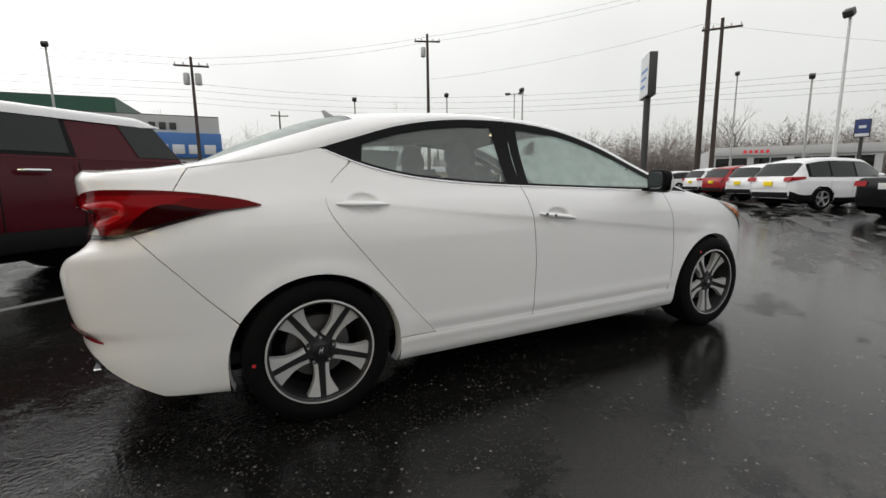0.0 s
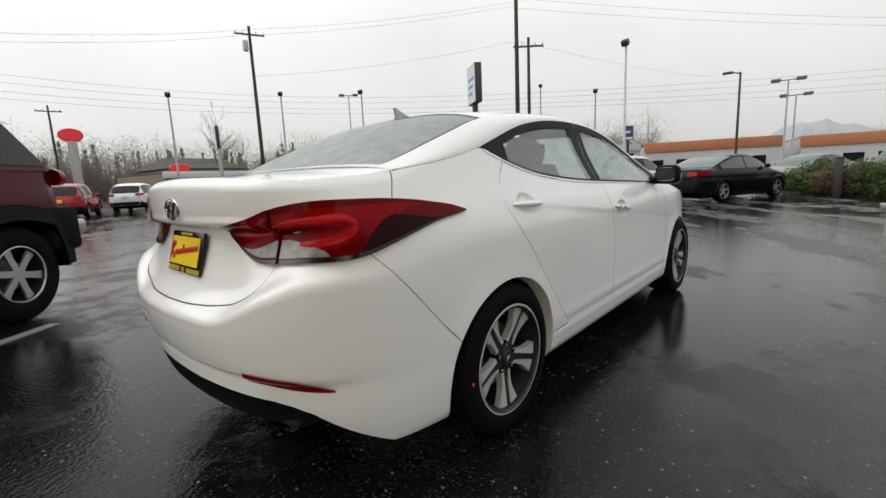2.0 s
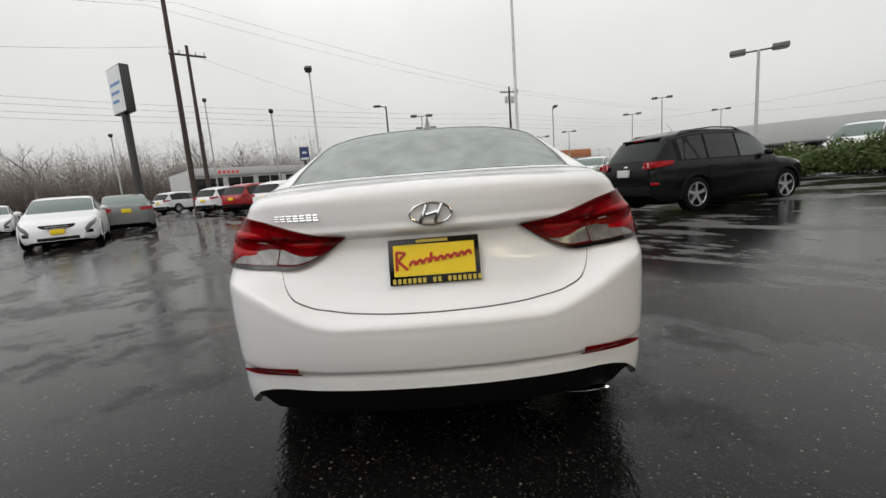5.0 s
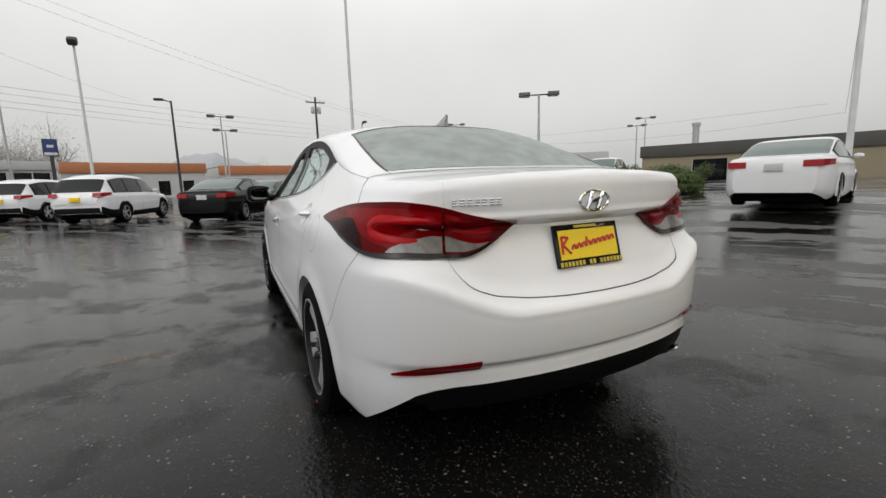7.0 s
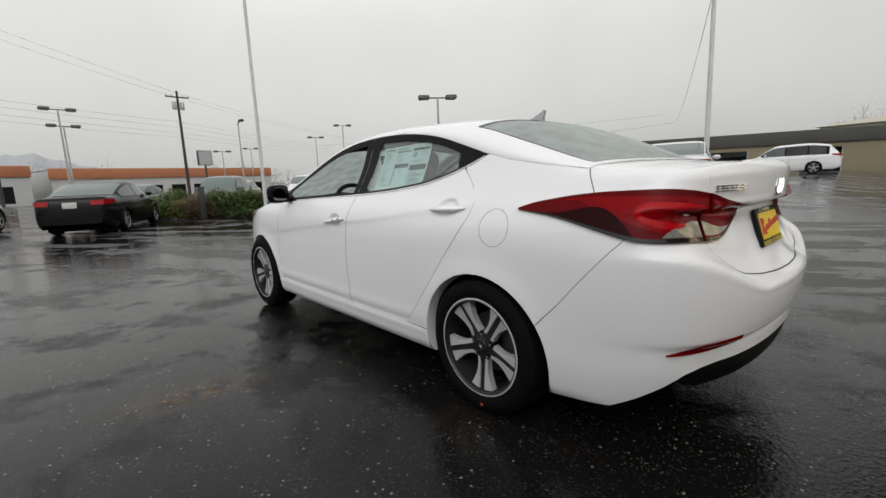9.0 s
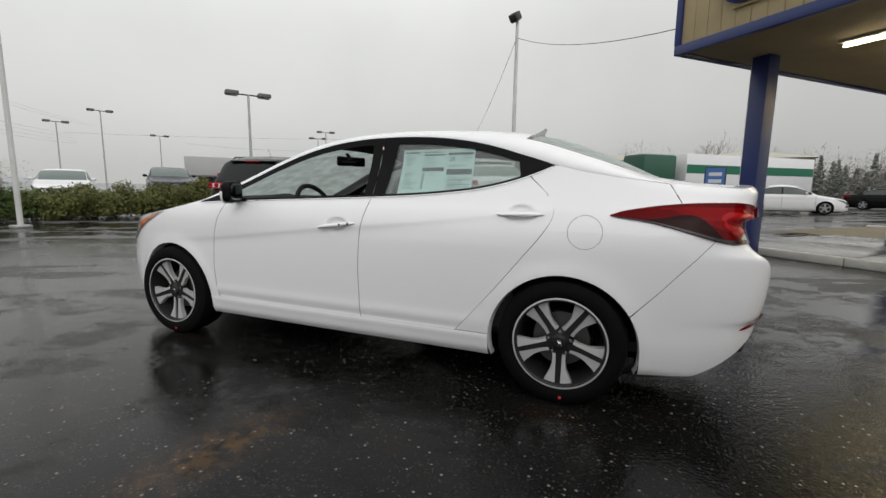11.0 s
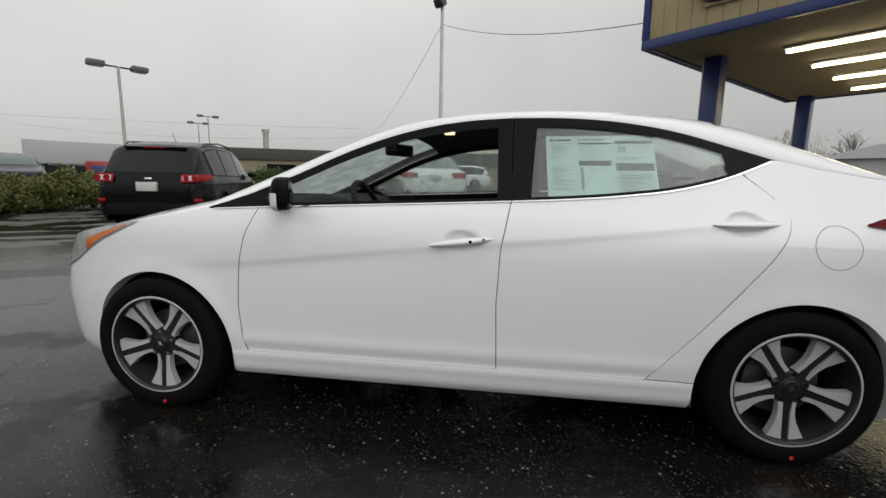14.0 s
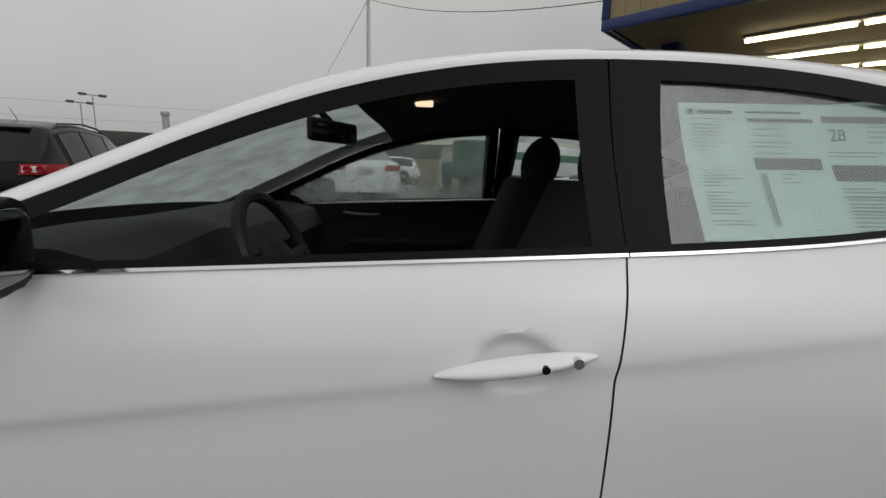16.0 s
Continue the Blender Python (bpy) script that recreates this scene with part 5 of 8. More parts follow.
P_MAROON = material("maroon_paint", (0.060, 0.005, 0.009), 0.2, coat=0.05, spec=0.16, vary=0.06, scale=2)
P_BLACK = material("black_paint", (0.004, 0.004, 0.0045), 0.2, coat=0.05, spec=0.16)
P_NAVY = material("navy_paint", (0.006, 0.009, 0.020), 0.2, coat=0.1, spec=0.25)
P_WHITE = paint("plain_white_paint", (0.74, 0.74, 0.75))
P_SILVER = paint("silver_paint", (0.42, 0.43, 0.45), 0.3)
P_GREY = paint("grey_paint", (0.16, 0.165, 0.165), 0.2)
P_RED = paint("red_paint", (0.30, 0.010, 0.012))
P_BRIGHT_RED = paint("bright_red_paint", (0.60, 0.015, 0.012))
SILVER_WHEEL = material("silver_wheel", (0.5, 0.5, 0.51), 0.32, metal=0.7)
CLADDING = material("cladding", (0.007, 0.007, 0.0075), 0.7, spec=0.10, bump=0.2, bump_scale=200)
LAMP_RED = material("red_lamp", (0.29, 0.004, 0.008), 0.12, spec=0.25, vary=0.25, scale=9)
LAMP_CLEAR = material("clear_lamp", (0.62, 0.60, 0.60), 0.12, coat=0.5, vary=0.3, scale=25)
PALE_PLATE = material("pale_plate", (0.55, 0.55, 0.53), 0.5, vary=0.3, scale=60)
GALVANISED = material("galvanised", (0.42, 0.42, 0.41), 0.5, metal=0.3, vary=0.25, scale=3)
WHITE_POLE = material("white_pole", (0.58, 0.58, 0.57), 0.5, vary=0.2, scale=2)
DARK_METAL = material("dark_metal", (0.035, 0.034, 0.033), 0.5, vary=0.2, scale=3)
TIMBER = material("pole_timber", (0.055, 0.040, 0.033), 0.85, vary=0.35, scale=5, bump=0.4, bump_scale=30)
HEAD_GREY = material("lamp_head_grey", (0.11, 0.11, 0.108), 0.5, vary=0.15)
LAMP_LENS = material("lamp_lens", (0.30, 0.30, 0.29), 0.3)
BLUE = material("blue_enamel", (0.018, 0.035, 0.15), 0.35, vary=0.12, scale=4)
SIGN_BLUE = material("sign_blue", (0.05, 0.16, 0.42), 0.4, vary=0.08)
TAN = material("tan_siding", (0.45, 0.36, 0.20), 0.6, vary=0.12, scale=3, bump=0.1)
SOFFIT = material("soffit", (0.34, 0.27, 0.16), 0.75, vary=0.2, scale=2)
CONCRETE = material("concrete", (0.19, 0.185, 0.17), 0.22, vary=0.2, scale=1.5, rough_vary=0.12, bump=0.12, bump_scale=80)
KERB_WHITE = material("kerb_paint", (0.52, 0.51, 0.47), 0.4, vary=0.25, scale=6, bump=0.2)
LINE_WHITE = material("line_paint", (0.30, 0.30, 0.29), 0.35, vary=0.4, scale=9, bump=0.2)
STUCCO_WHITE = material("white_stucco", (0.50, 0.50, 0.49), 0.8, vary=0.1, scale=0.6, bump=0.1)
STUCCO_TAN = material("tan_stucco", (0.26, 0.22, 0.145), 0.8, vary=0.15, scale=0.5, bump=0.1)
STUCCO_GREY = material("grey_stucco", (0.42, 0.42, 0.42), 0.8, vary=0.1, scale=0.5)
STUCCO_CREAM = material("cream_stucco", (0.44, 0.41, 0.33), 0.8, vary=0.1, scale=0.5)
ORANGE_FASCIA = material("orange_fascia", (0.42, 0.16, 0.07), 0.7, vary=0.12, scale=0.4)
DEAD_GRASS = material("dead_grass", (0.15, 0.125, 0.07), 0.8, vary=0.4, scale=5, bump=0.5, bump_scale=60)
METAL_ROOF = material("metal_roof", (0.15, 0.155, 0.16), 0.5, vary=0.15, scale=0.8)
DARK_ROOF = material("dark_roof", (0.07, 0.068, 0.062), 0.85, vary=0.25, scale=0.6)
GREEN_METAL = material("green_metal", (0.012, 0.075, 0.045), 0.5, vary=0.15, scale=1)
GREEN_STRIPE = material("green_stripe", (0.0, 0.13, 0.065), 0.4)
SIGN_RED = material("sign_red", (0.88, 0.04, 0.05), 0.35)
SIGN_WHITE = material("sign_white", (0.62, 0.63, 0.64), 0.4, vary=0.05)
# distance haze is painted into the far bark, thicket and conifer colours
HAZED_BARK = material("hazed_bark", (0.30, 0.275, 0.255), 0.95, vary=0.25, scale=0.2)
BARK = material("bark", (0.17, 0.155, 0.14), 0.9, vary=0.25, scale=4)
HAZED_THICKET = material("thicket", (0.23, 0.195, 0.175), 1.0, vary=0.22, scale=0.10, spec=0.0)
lit = HAZED_THICKET.node_tree
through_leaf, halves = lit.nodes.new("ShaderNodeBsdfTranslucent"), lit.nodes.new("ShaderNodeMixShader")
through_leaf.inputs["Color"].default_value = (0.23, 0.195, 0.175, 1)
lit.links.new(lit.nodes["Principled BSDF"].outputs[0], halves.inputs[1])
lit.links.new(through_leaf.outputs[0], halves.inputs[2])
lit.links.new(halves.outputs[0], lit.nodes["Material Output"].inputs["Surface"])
HAZED_CONIFER = material("conifer", (0.20, 0.21, 0.19), 0.95, vary=0.3, scale=0.5)
# the hill's pale grey has the air's haze mixed into the colour
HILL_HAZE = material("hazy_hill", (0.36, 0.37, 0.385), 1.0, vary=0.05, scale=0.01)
SCREEN = material("screen_glass", (0.12, 0.155, 0.142), 0.08, spec=0.5)
HEAD_LENS = material("head_lens", (0.12, 0.12, 0.125), 0.10, coat=0.5, vary=0.4, scale=25)
TUBE_GLOW = emitter("tube_glow", (1.0, 0.84, 0.50), 13.0)


def turned(x, y, heading, z=0.0):
    """A pose on the ground: heading in degrees from +x."""
    return Matrix.Translation((x, y, z)) @ Matrix.Rotation(radians(heading), 4, "Z")


# ---- parked vehicles ----
def quad_panel(bm, c, a0, a1, b0, b1, off, rows=1):
    """A pane inside the quad c (four corners), pushed out along its normal."""
    at = lambda a, b: c[0].lerp(c[1], a).lerp(c[3].lerp(c[2], a), b)
    nrm = (c[1] - c[0]).cross(c[3] - c[0]).normalized() * off
    f = bm.faces.new([bm.verts.new(at(a, b) + nrm) for a, b in ((a0, b0), (a1, b0), (a1, b1), (a0, b1))])
    return f


# section over the shoulder: upright glass, a rounded roof rail, a flat crown
UP_T = (0.0, 0.12, 0.25, 0.40, 0.50, 0.56, 0.62, 0.70, 0.82, 1.0)
UP_Y = (1.0, 0.985, 0.962, 0.932, 0.905, 0.870, 0.815, 0.70, 0.42, 0.0)
UP_Z = (0.0, 0.19, 0.42, 0.69, 0.85, 0.915, 0.952, 0.978, 0.993, 1.0)


def parked_car(name, label, m, mat, kind="sedan", length=4.7, width=1.84, height=1.46, plate=PALE_PLATE, lower=None, rails=False, wheel=SILVER_WHEEL, group="parked cars"):
    """A parked vehicle: one lofted body, its panes and lamps lying on that surface."""
    car = thing(name, label, "car", group, at=m)
    L, w, H = length / 2, width / 2, height
    suv = kind in ("suv", "truck")
    belt = H * (0.605 if suv else 0.655)
    hood = belt - (0.05 if suv else 0.07)
    base = 0.25 if suv else 0.19
    r = 0.355 if suv else 0.325
    front_ax, rear_ax = L - 0.195 * length, L - 0.195 * length - 0.58 * length
    if suv:
        cowl, wtop = 0.23 * length, 0.075 * length
        line = [(-L, belt - 0.30), (-L + 0.03, belt - 0.08), (-L + 0.11, belt + 0.04), (-L + 0.31, belt + 0.29), (-L + 0.52, H - 0.13), (-L + 0.80, H - 0.055), (-0.25, H), (wtop, H - 0.07),
                (lerp(wtop, cowl, 0.5), lerp(H - 0.07, belt, 0.45)), (cowl, belt + 0.03), (L - 0.62, hood - 0.02), (L - 0.26, hood - 0.09), (L - 0.06, hood - 0.20), (L, hood - 0.40)]
    else:
        cowl, wtop = (0.22 if kind == "sedan" else 0.17) * length, (0.055 if kind == "sedan" else 0.0) * length
        rtop, rbase, deck = -0.16 * length, -0.355 * length, belt + 0.05
        line = [(-L, deck - 0.26), (-L + 0.03, deck - 0.10), (-L + 0.09, deck - 0.005), (-L + 0.30, deck + 0.01), (rbase, deck + 0.05), (lerp(rbase, rtop, 0.5), lerp(deck + 0.03, H - 0.06, 0.56)), (rtop, H - 0.055),
                (-0.03 * length, H), (wtop, H - 0.06), (lerp(wtop, cowl, 0.5), lerp(H - 0.06, belt, 0.42)), (cowl, belt + 0.03), (L - 0.85, hood + 0.0), (L - 0.40, hood - 0.09), (L - 0.12, hood - 0.19), (L, hood - 0.36)]
    line = np.array(line)
    arc = np.r_[0, np.cumsum(np.hypot(*np.diff(line, axis=0).T))]
    arc /= arc[-1]
    crown_x, crown_z = smooth_curve(list(zip(arc, line[:, 0]))), smooth_curve(list(zip(arc, line[:, 1])))
    half = smooth_curve([(-L, w * 0.74), (-L + 0.08, w * 0.85), (-L + 0.3, w * 0.955), (-L + 0.8, w), (L - 1.1, w), (L - 0.45, w * 0.935), (L - 0.14, w * 0.80), (L, w * 0.62)])
    floor_z = smooth_curve([(-L, base + 0.13), (-L + 0.2, base + 0.03), (-L + 0.7, base), (L - 0.7, base), (L - 0.2, base), (L, base + 0.05)])
    FL = [(0.0, 0.90), (0.10, 0.965), (0.30, 0.992), (0.55, 1.0), (0.74, 0.982), (0.80, 0.988), (0.92, 0.968), (1.0, 0.93)]
    fk, fy = zip(*FL)
    shoulder = lambda x: belt + 0.02 * (L - x) / length - 0.03 * max(0.0, (x - cowl) / (L - cowl))

    def surf(p, q, off=0.0):
        """p from tail to nose, q from -1 to 1: sill, shoulder at 0.5, middle at 0."""
        x, zc = crown_x(p), crown_z(p)
        h, z0 = half(x), floor_z(x)
        zb = min(shoulder(x), zc - 0.03)
        s = abs(q)
        if s > 0.5:
            k = (1 - s) / 0.5
            y, z = h * float(np.interp(k, fk, fy)), lerp(z0, zb, k)
        else:
            t = 1 - 2 * s
            sn = float(np.interp(t, UP_T, UP_Z))
            z = zb + (zc - zb) * sn
            y = h * 0.93 * float(np.interp(t, UP_T, UP_Y)) * (1 - (0.17 if suv else 0.15) * max(0.0, z - zb) / max(H - belt, 0.1))
        bow = 0.16 * math.exp(-((x - cowl + 0.25) / 0.5) ** 2) - 0.08 * math.exp(-((x + L - (0.3 if suv else 1.0)) / 0.4) ** 2)
        y = y + off if s > 0.03 else y
        return Vector((x + bow * (1 - (y / w) ** 2) * (s < 0.5), math.copysign(y, q), z + (off if s < 0.42 else 0)))

    @functools.lru_cache(None)
    def q_at(p, z):
        """The q of a height on the flank or the side windows."""
        lo, hi = 0.06, 1.0
        for _ in range(13):
            mid = (lo + hi) / 2
            if surf(p, mid).z > z:
                lo = mid
            else:
                hi = mid
        return (lo + hi) / 2

    def p_at(x):
        lo, hi = 0.0, 1.0
        for _ in range(20):
            mid = (lo + hi) / 2
            lo, hi = (mid, hi) if crown_x(mid) < x else (lo, mid)
        return (lo + hi) / 2
    bm = bmesh.new()
    vs = grid(bm, lambda a, b: surf(a, lerp(-1, 1, b)), 84, 56)
    for e in (vs[0], vs[-1]):
        bm.faces.new(e)
    holes = []
    for f in bm.faces:
        c = f.calc_center_median()
        if abs(c.y) > w * 0.6 and any(math.hypot(c.x - ax, c.z - r) < r * 1.12 for ax in (front_ax, rear_ax)):
            holes.append(f)
    bmesh.ops.delete(bm, geom=holes, context="FACES")
    part("body", bm, mat, car)

    def pane(name_, p0, p1, q0, q1, off, mat_, label_="", na=8, nb=5):
        bm = bmesh.new()
        g0, g1 = (q0 if callable(q0) else (lambda p: q0)), (q1 if callable(q1) else (lambda p: q1))
        grid(bm, lambda a, b: surf(lerp(p0, p1, a), lerp(g0(lerp(p0, p1, a)), g1(lerp(p0, p1, a)), b), off), na, nb)
        return part(name_, bm, mat_, car, label_)
    # screens and side windows
    pane("windscreen", p_at(cowl - 0.02), p_at(wtop + 0.05), -0.232, 0.232, 0.006, SCREEN, "wet windscreen", 8, 12)
    if suv:
        pane("rear_window", p_at(-L + 0.13), p_at(-L + 0.48), -0.24, 0.24, 0.007, DARK_GLASS, "dark rear window", 6, 12)
    else:
        pane("rear_window", p_at(rbase + 0.04), p_at(rtop - 0.06), -0.232, 0.232, 0.006, SCREEN, "wet rear window", 8, 12)
    pr, pf = (p_at(-L + 0.62) if suv else p_at(rbase + 0.30)), p_at(cowl - 0.22)
    top_z = lambda p: lerp(shoulder(crown_x(p)), crown_z(p), 0.80)
    cuts = [0.0, 0.27, 0.60, 1.0] if suv else [0.0, 0.50, 1.0]
    for sg in (1, -1):
        ql = lambda p: sg * q_at(p, shoulder(crown_x(p)) + 0.015)
        qh = lambda p: sg * q_at(p, max(shoulder(crown_x(p)) + 0.03, top_z(p)))
        pane("window_surround", lerp(pr, pf, -0.03), lerp(pr, pf, 1.03), ql, qh, 0.004, BLACK_TRIM, "", 20, 3)
        for c0, c1 in zip(cuts, cuts[1:]):
            p0, p1 = lerp(pr, pf, c0 + 0.012), lerp(pr, pf, c1 - 0.012)
            ql2 = lambda p: sg * q_at(p, shoulder(crown_x(p)) + 0.03)
            qh2 = lambda p: sg * q_at(p, max(shoulder(crown_x(p)) + 0.035, top_z(p) - 0.02))
            pane("window", p0, p1, ql2, qh2, 0.009, DARK_GLASS if suv and c1 < 1.0 else SIDE_GLASS, "tinted side window", 8, 3)
    if lower is not None:
        for sg in (1, -1):
            for x0, x1, hgt in ((rear_ax + r * 1.1, front_ax - r * 1.1, 0.17), (-L + 0.02, rear_ax - r * 1.1, 0.24), (front_ax + r * 1.1, L - 0.02, 0.20)):
                pane("cladding", p_at(x0), p_at(x1), sg * 1.0, lambda p: sg * q_at(p, floor_z(crown_x(p)) + hgt), 0.008, lower, "", 8, 3)
        part("rear_valance", boxed(-L - 0.012, -L + 0.1, -w * 0.74, w * 0.74, base + 0.13, base + 0.33, 0.03), lower, car)
    if rails:
        for sg in (1, -1):
            bm = bmesh.new()
            tube(bm, [surf(p_at(x), sg * 0.218, 0.0) + Vector((0, 0, dz)) for x, dz in ((-L + 0.70, -0.01), (-L + 0.85, 0.045), (-0.6, 0.05), (wtop - 0.35, 0.045), (wtop - 0.15, -0.01))], 0.016, seg=6)
            part("roof_rail", bm, DARK_METAL, car)
        part("spoiler", boxed(-0.17, 0.17, -w * 0.54, w * 0.54, -0.03, 0.010, 0.014, Matrix.Translation((-L + 0.52, 0, H - 0.130)) @ Matrix.Rotation(radians(-8), 4, "Y")), mat, car, "roof spoiler")
        part("brake_lamp", boxed(-L + 0.346, -L + 0.37, -0.18, 0.18, H - 0.173, H - 0.155), LAMP_RED, car, "red high brake lamp")
        bm = bmesh.new()
        tube(bm, [(-0.9, 0, H - 0.03), (-1.12, 0, H + 0.17)], 0.006, 0.003, 5)
        part("aerial", bm, DARK_METAL, car)
        bm = bmesh.new()
        lathe(bm, [(0.001, 0.0), (0.5, 0.01), (1.0, 0.0)], 20, "x")
        bmesh.ops.scale(bm, vec=(-1, 0.075, 0.038), verts=bm.verts)
        bmesh.ops.translate(bm, vec=(-L + 0.005, 0, belt - 0.05), verts=bm.verts)
        part("badge", bm, CHROME, car, "oval badge")
    # lamps, plates, mirrors
    tz0, tz1 = (belt - 0.09, belt + 0.045) if suv else (belt - 0.145, belt - 0.02)
    for sg in (1, -1):
        bm = bmesh.new()
        def tail(a, b):
            z = lerp(tz0 + (0.07 if suv else 0.03) * a * a, tz1 + 0.01 * a, b)
            if a < 0.35:
                return Vector((-L + 0.012 * a + ((0.05 * b - 0.045) if suv else (0.02 * b - 0.008)), sg * lerp(w * (0.56 if suv else 0.50), half(-L + 0.07) * 0.972 + 0.014, a / 0.35), z))
            k = (a - 0.35) / 0.65
            x = -L + 0.40 * k ** 1.2
            y = sg * (half(max(x, -L + 0.07)) * (0.972 if z < shoulder(x) else 0.958) + 0.014)
            return Vector((lerp(-L - (0.04 if suv else 0.005) + (0.05 if suv else 0.02) * b, x, min(1, k * 3)), y, z))
        grid(bm, tail, 14, 4)
        tl = part("tail_lamp", bm, LAMP_RED, car, "clear and red tail lamp" if rails else "red tail lamp")
        if rails:
            bm = bmesh.new()
            grid(bm, lambda a, b: tail(lerp(0.03, 0.40, a), lerp(0.22, 0.80, b)) + Vector((-0.008, sg * 0.004, 0)), 8, 3)
            part("clear_panel", bm, LAMP_CLEAR, tl, "clear lamp panel")
            for k in (0.11, 0.30):
                bm = bmesh.new()
                lathe(bm, [(0.001, 0.004), (0.020, 0.004), (0.036, 0.012), (0.046, 0.008), (0.048, -0.02)], 18, "x")
                bmesh.ops.scale(bm, vec=(-1, 1, 1), verts=bm.verts)
                bmesh.ops.translate(bm, vec=tail(k, 0.5) + Vector((-0.026, sg * 0.012, 0)), verts=bm.verts)
                part("lamp_bowl", bm, LAMP_RED, tl, "round red lamp")
            part("low_reflector", boxed(-L + 0.0, -L + 0.16, sg * w * 0.80 - 0.07, sg * w * 0.80 + 0.05, 0.60, 0.655, 0.015), LAMP_RED, car, "small red low reflector")
        bm = bmesh.new()
        def head(a, b):
            x = L - 0.02 - 0.52 * a ** 1.3
            pp = p_at(x)
            hz1 = min(crown_z(pp) - 0.035, shoulder(x) - 0.01) - 0.015
            hz0 = hz1 - 0.13 * (1 - a) ** 0.7 - 0.02
            return surf(pp, sg * q_at(pp, lerp(hz0, hz1, b)), 0.008)
        grid(bm, head, 12, 4)
        part("headlamp", bm, HEAD_LENS, car, "clear headlamp")
        pane("fog_lamp", p_at(L - 0.16), p_at(L - 0.03), lambda p: sg * q_at(p, base + 0.19), lambda p: sg * q_at(p, base + 0.28), 0.006, GLOSS_BLACK, "", 4, 2)
        bm = bmesh.new()
        bmesh.ops.create_uvsphere(bm, u_segments=12, v_segments=8, radius=1, matrix=Matrix.Translation((cowl - 0.36, sg * (w + 0.07), belt + 0.08)) @ Matrix.Diagonal((0.055, 0.10, 0.065, 1)))
        part("door_mirror", bm, mat, car)
        for hx in (0.02 * length, -0.19 * length):
            pp = p_at(hx)
            y = surf(pp, sg * q_at(pp, belt - 0.11)).y
            part("door_handle", boxed(hx - 0.09, hx + 0.09, y - 0.012, y + 0.012, belt - 0.12, belt - 0.098, 0.006), mat, car)
        for sx in (cowl + 0.02, -0.055 * length, (rear_ax + 0.25)):
            ps = p_at(sx)
            bm = bmesh.new()
            grid(bm, lambda a, b: surf(ps, sg * q_at(ps, lerp(base + 0.14, belt - 0.01, b)), 0.002) + Vector((0.008 * (a - 0.5), 0, 0)), 1, 8)
            part("door_seam", bm, WELL, car)
        for ax in (front_ax, rear_ax):
            wh = thing("wheel", "", "")
            wh.parent = car
            wh.location = (ax, sg * (w - 0.115), r)
            wheel_parts(wh, r, 0.22, r * 0.68, (RUBBER, wheel, wheel), 5, sg, "plain", 0.3)
            bm = bmesh.new()
            lathe(bm, [(r * 1.08, sg * w * 0.985), (r * 1.07, sg * w * 0.60), (0.001, sg * w * 0.60)], 32)
            bmesh.ops.translate(bm, vec=(ax, 0, r), verts=bm.verts)
            bmesh.ops.bisect_plane(bm, geom=bm.verts[:] + bm.edges[:] + bm.faces[:], plane_co=(0, 0, base), plane_no=(0, 0, -1), clear_outer=True)
            part("wheel_arch", bm, WELL, car)
            bm = bmesh.new()
            lathe(bm, [(r * 1.30, sg * w * 0.970), (r * 1.24, sg * w * 0.996), (r * 1.10, sg * w * 1.006), (r * 1.075, sg * w * 0.97)], 40)
            bmesh.ops.translate(bm, vec=(ax, 0, r), verts=bm.verts)
            bmesh.ops.bisect_plane(bm, geom=bm.verts[:] + bm.edges[:] + bm.faces[:], plane_co=(0, 0, base + 0.04), plane_no=(0, 0, -1), clear_outer=True)
            part("arch_lip", bm, lower or mat, car)
    pz = tz0 - 0.05 if suv else tz0 + 0.03
    part("rear_plate", boxed(-L - (0.088 if suv else 0.025), -L + 0.02, -0.155, 0.155, pz - 0.10, pz + 0.05, 0.004), plate, car, "number plate")
    bm = bmesh.new()
    gz0, gz1 = base + 0.25, hood - 0.21
    grid(bm, lambda a, b: Vector((L + 0.012 - 0.05 * (2 * a - 1) ** 2 - 0.03 * b * b, (2 * a - 1) * w * lerp(0.30, 0.43, b ** 0.7), lerp(gz0, gz1, b))), 10, 5)
    rim = bmesh.ops.extrude_edge_only(bm, edges=[e for e in bm.edges if e.is_boundary])
    for v in [g for g in rim["geom"] if isinstance(g, bmesh.types.BMVert)]:
        v.co.x -= 0.08
    grille = part("grille", bm, GLOSS_BLACK, car, "dark front grille")
    for k in range(3):
        zz = lerp(gz0, gz1, 0.3 + 0.25 * k)
        part("grille_bar", boxed(L - 0.02, L + 0.016 - 0.03 * (0.3 + 0.25 * k) ** 2, -w * 0.27, w * 0.27, zz - 0.008, zz + 0.008, 0.003), SILVER_WHEEL, grille)
    part("intake", boxed(L - 0.05, L + 0.004, -w * 0.50, w * 0.50, base + 0.05, base + 0.16, 0.02), GLOSS_BLACK, car, "dark lower intake")
    if plate is PLATE_YELLOW:
        part("front_plate", boxed(L - 0.02, L + 0.028, -0.155, 0.155, base + 0.22, base + 0.36, 0.004), plate, car, "yellow dealer plate")
    part("underbody", boxed(-L + 0.3, L - 0.3, -w * 0.75, w * 0.75, base - 0.06, base + 0.08), WELL, car)
    return car


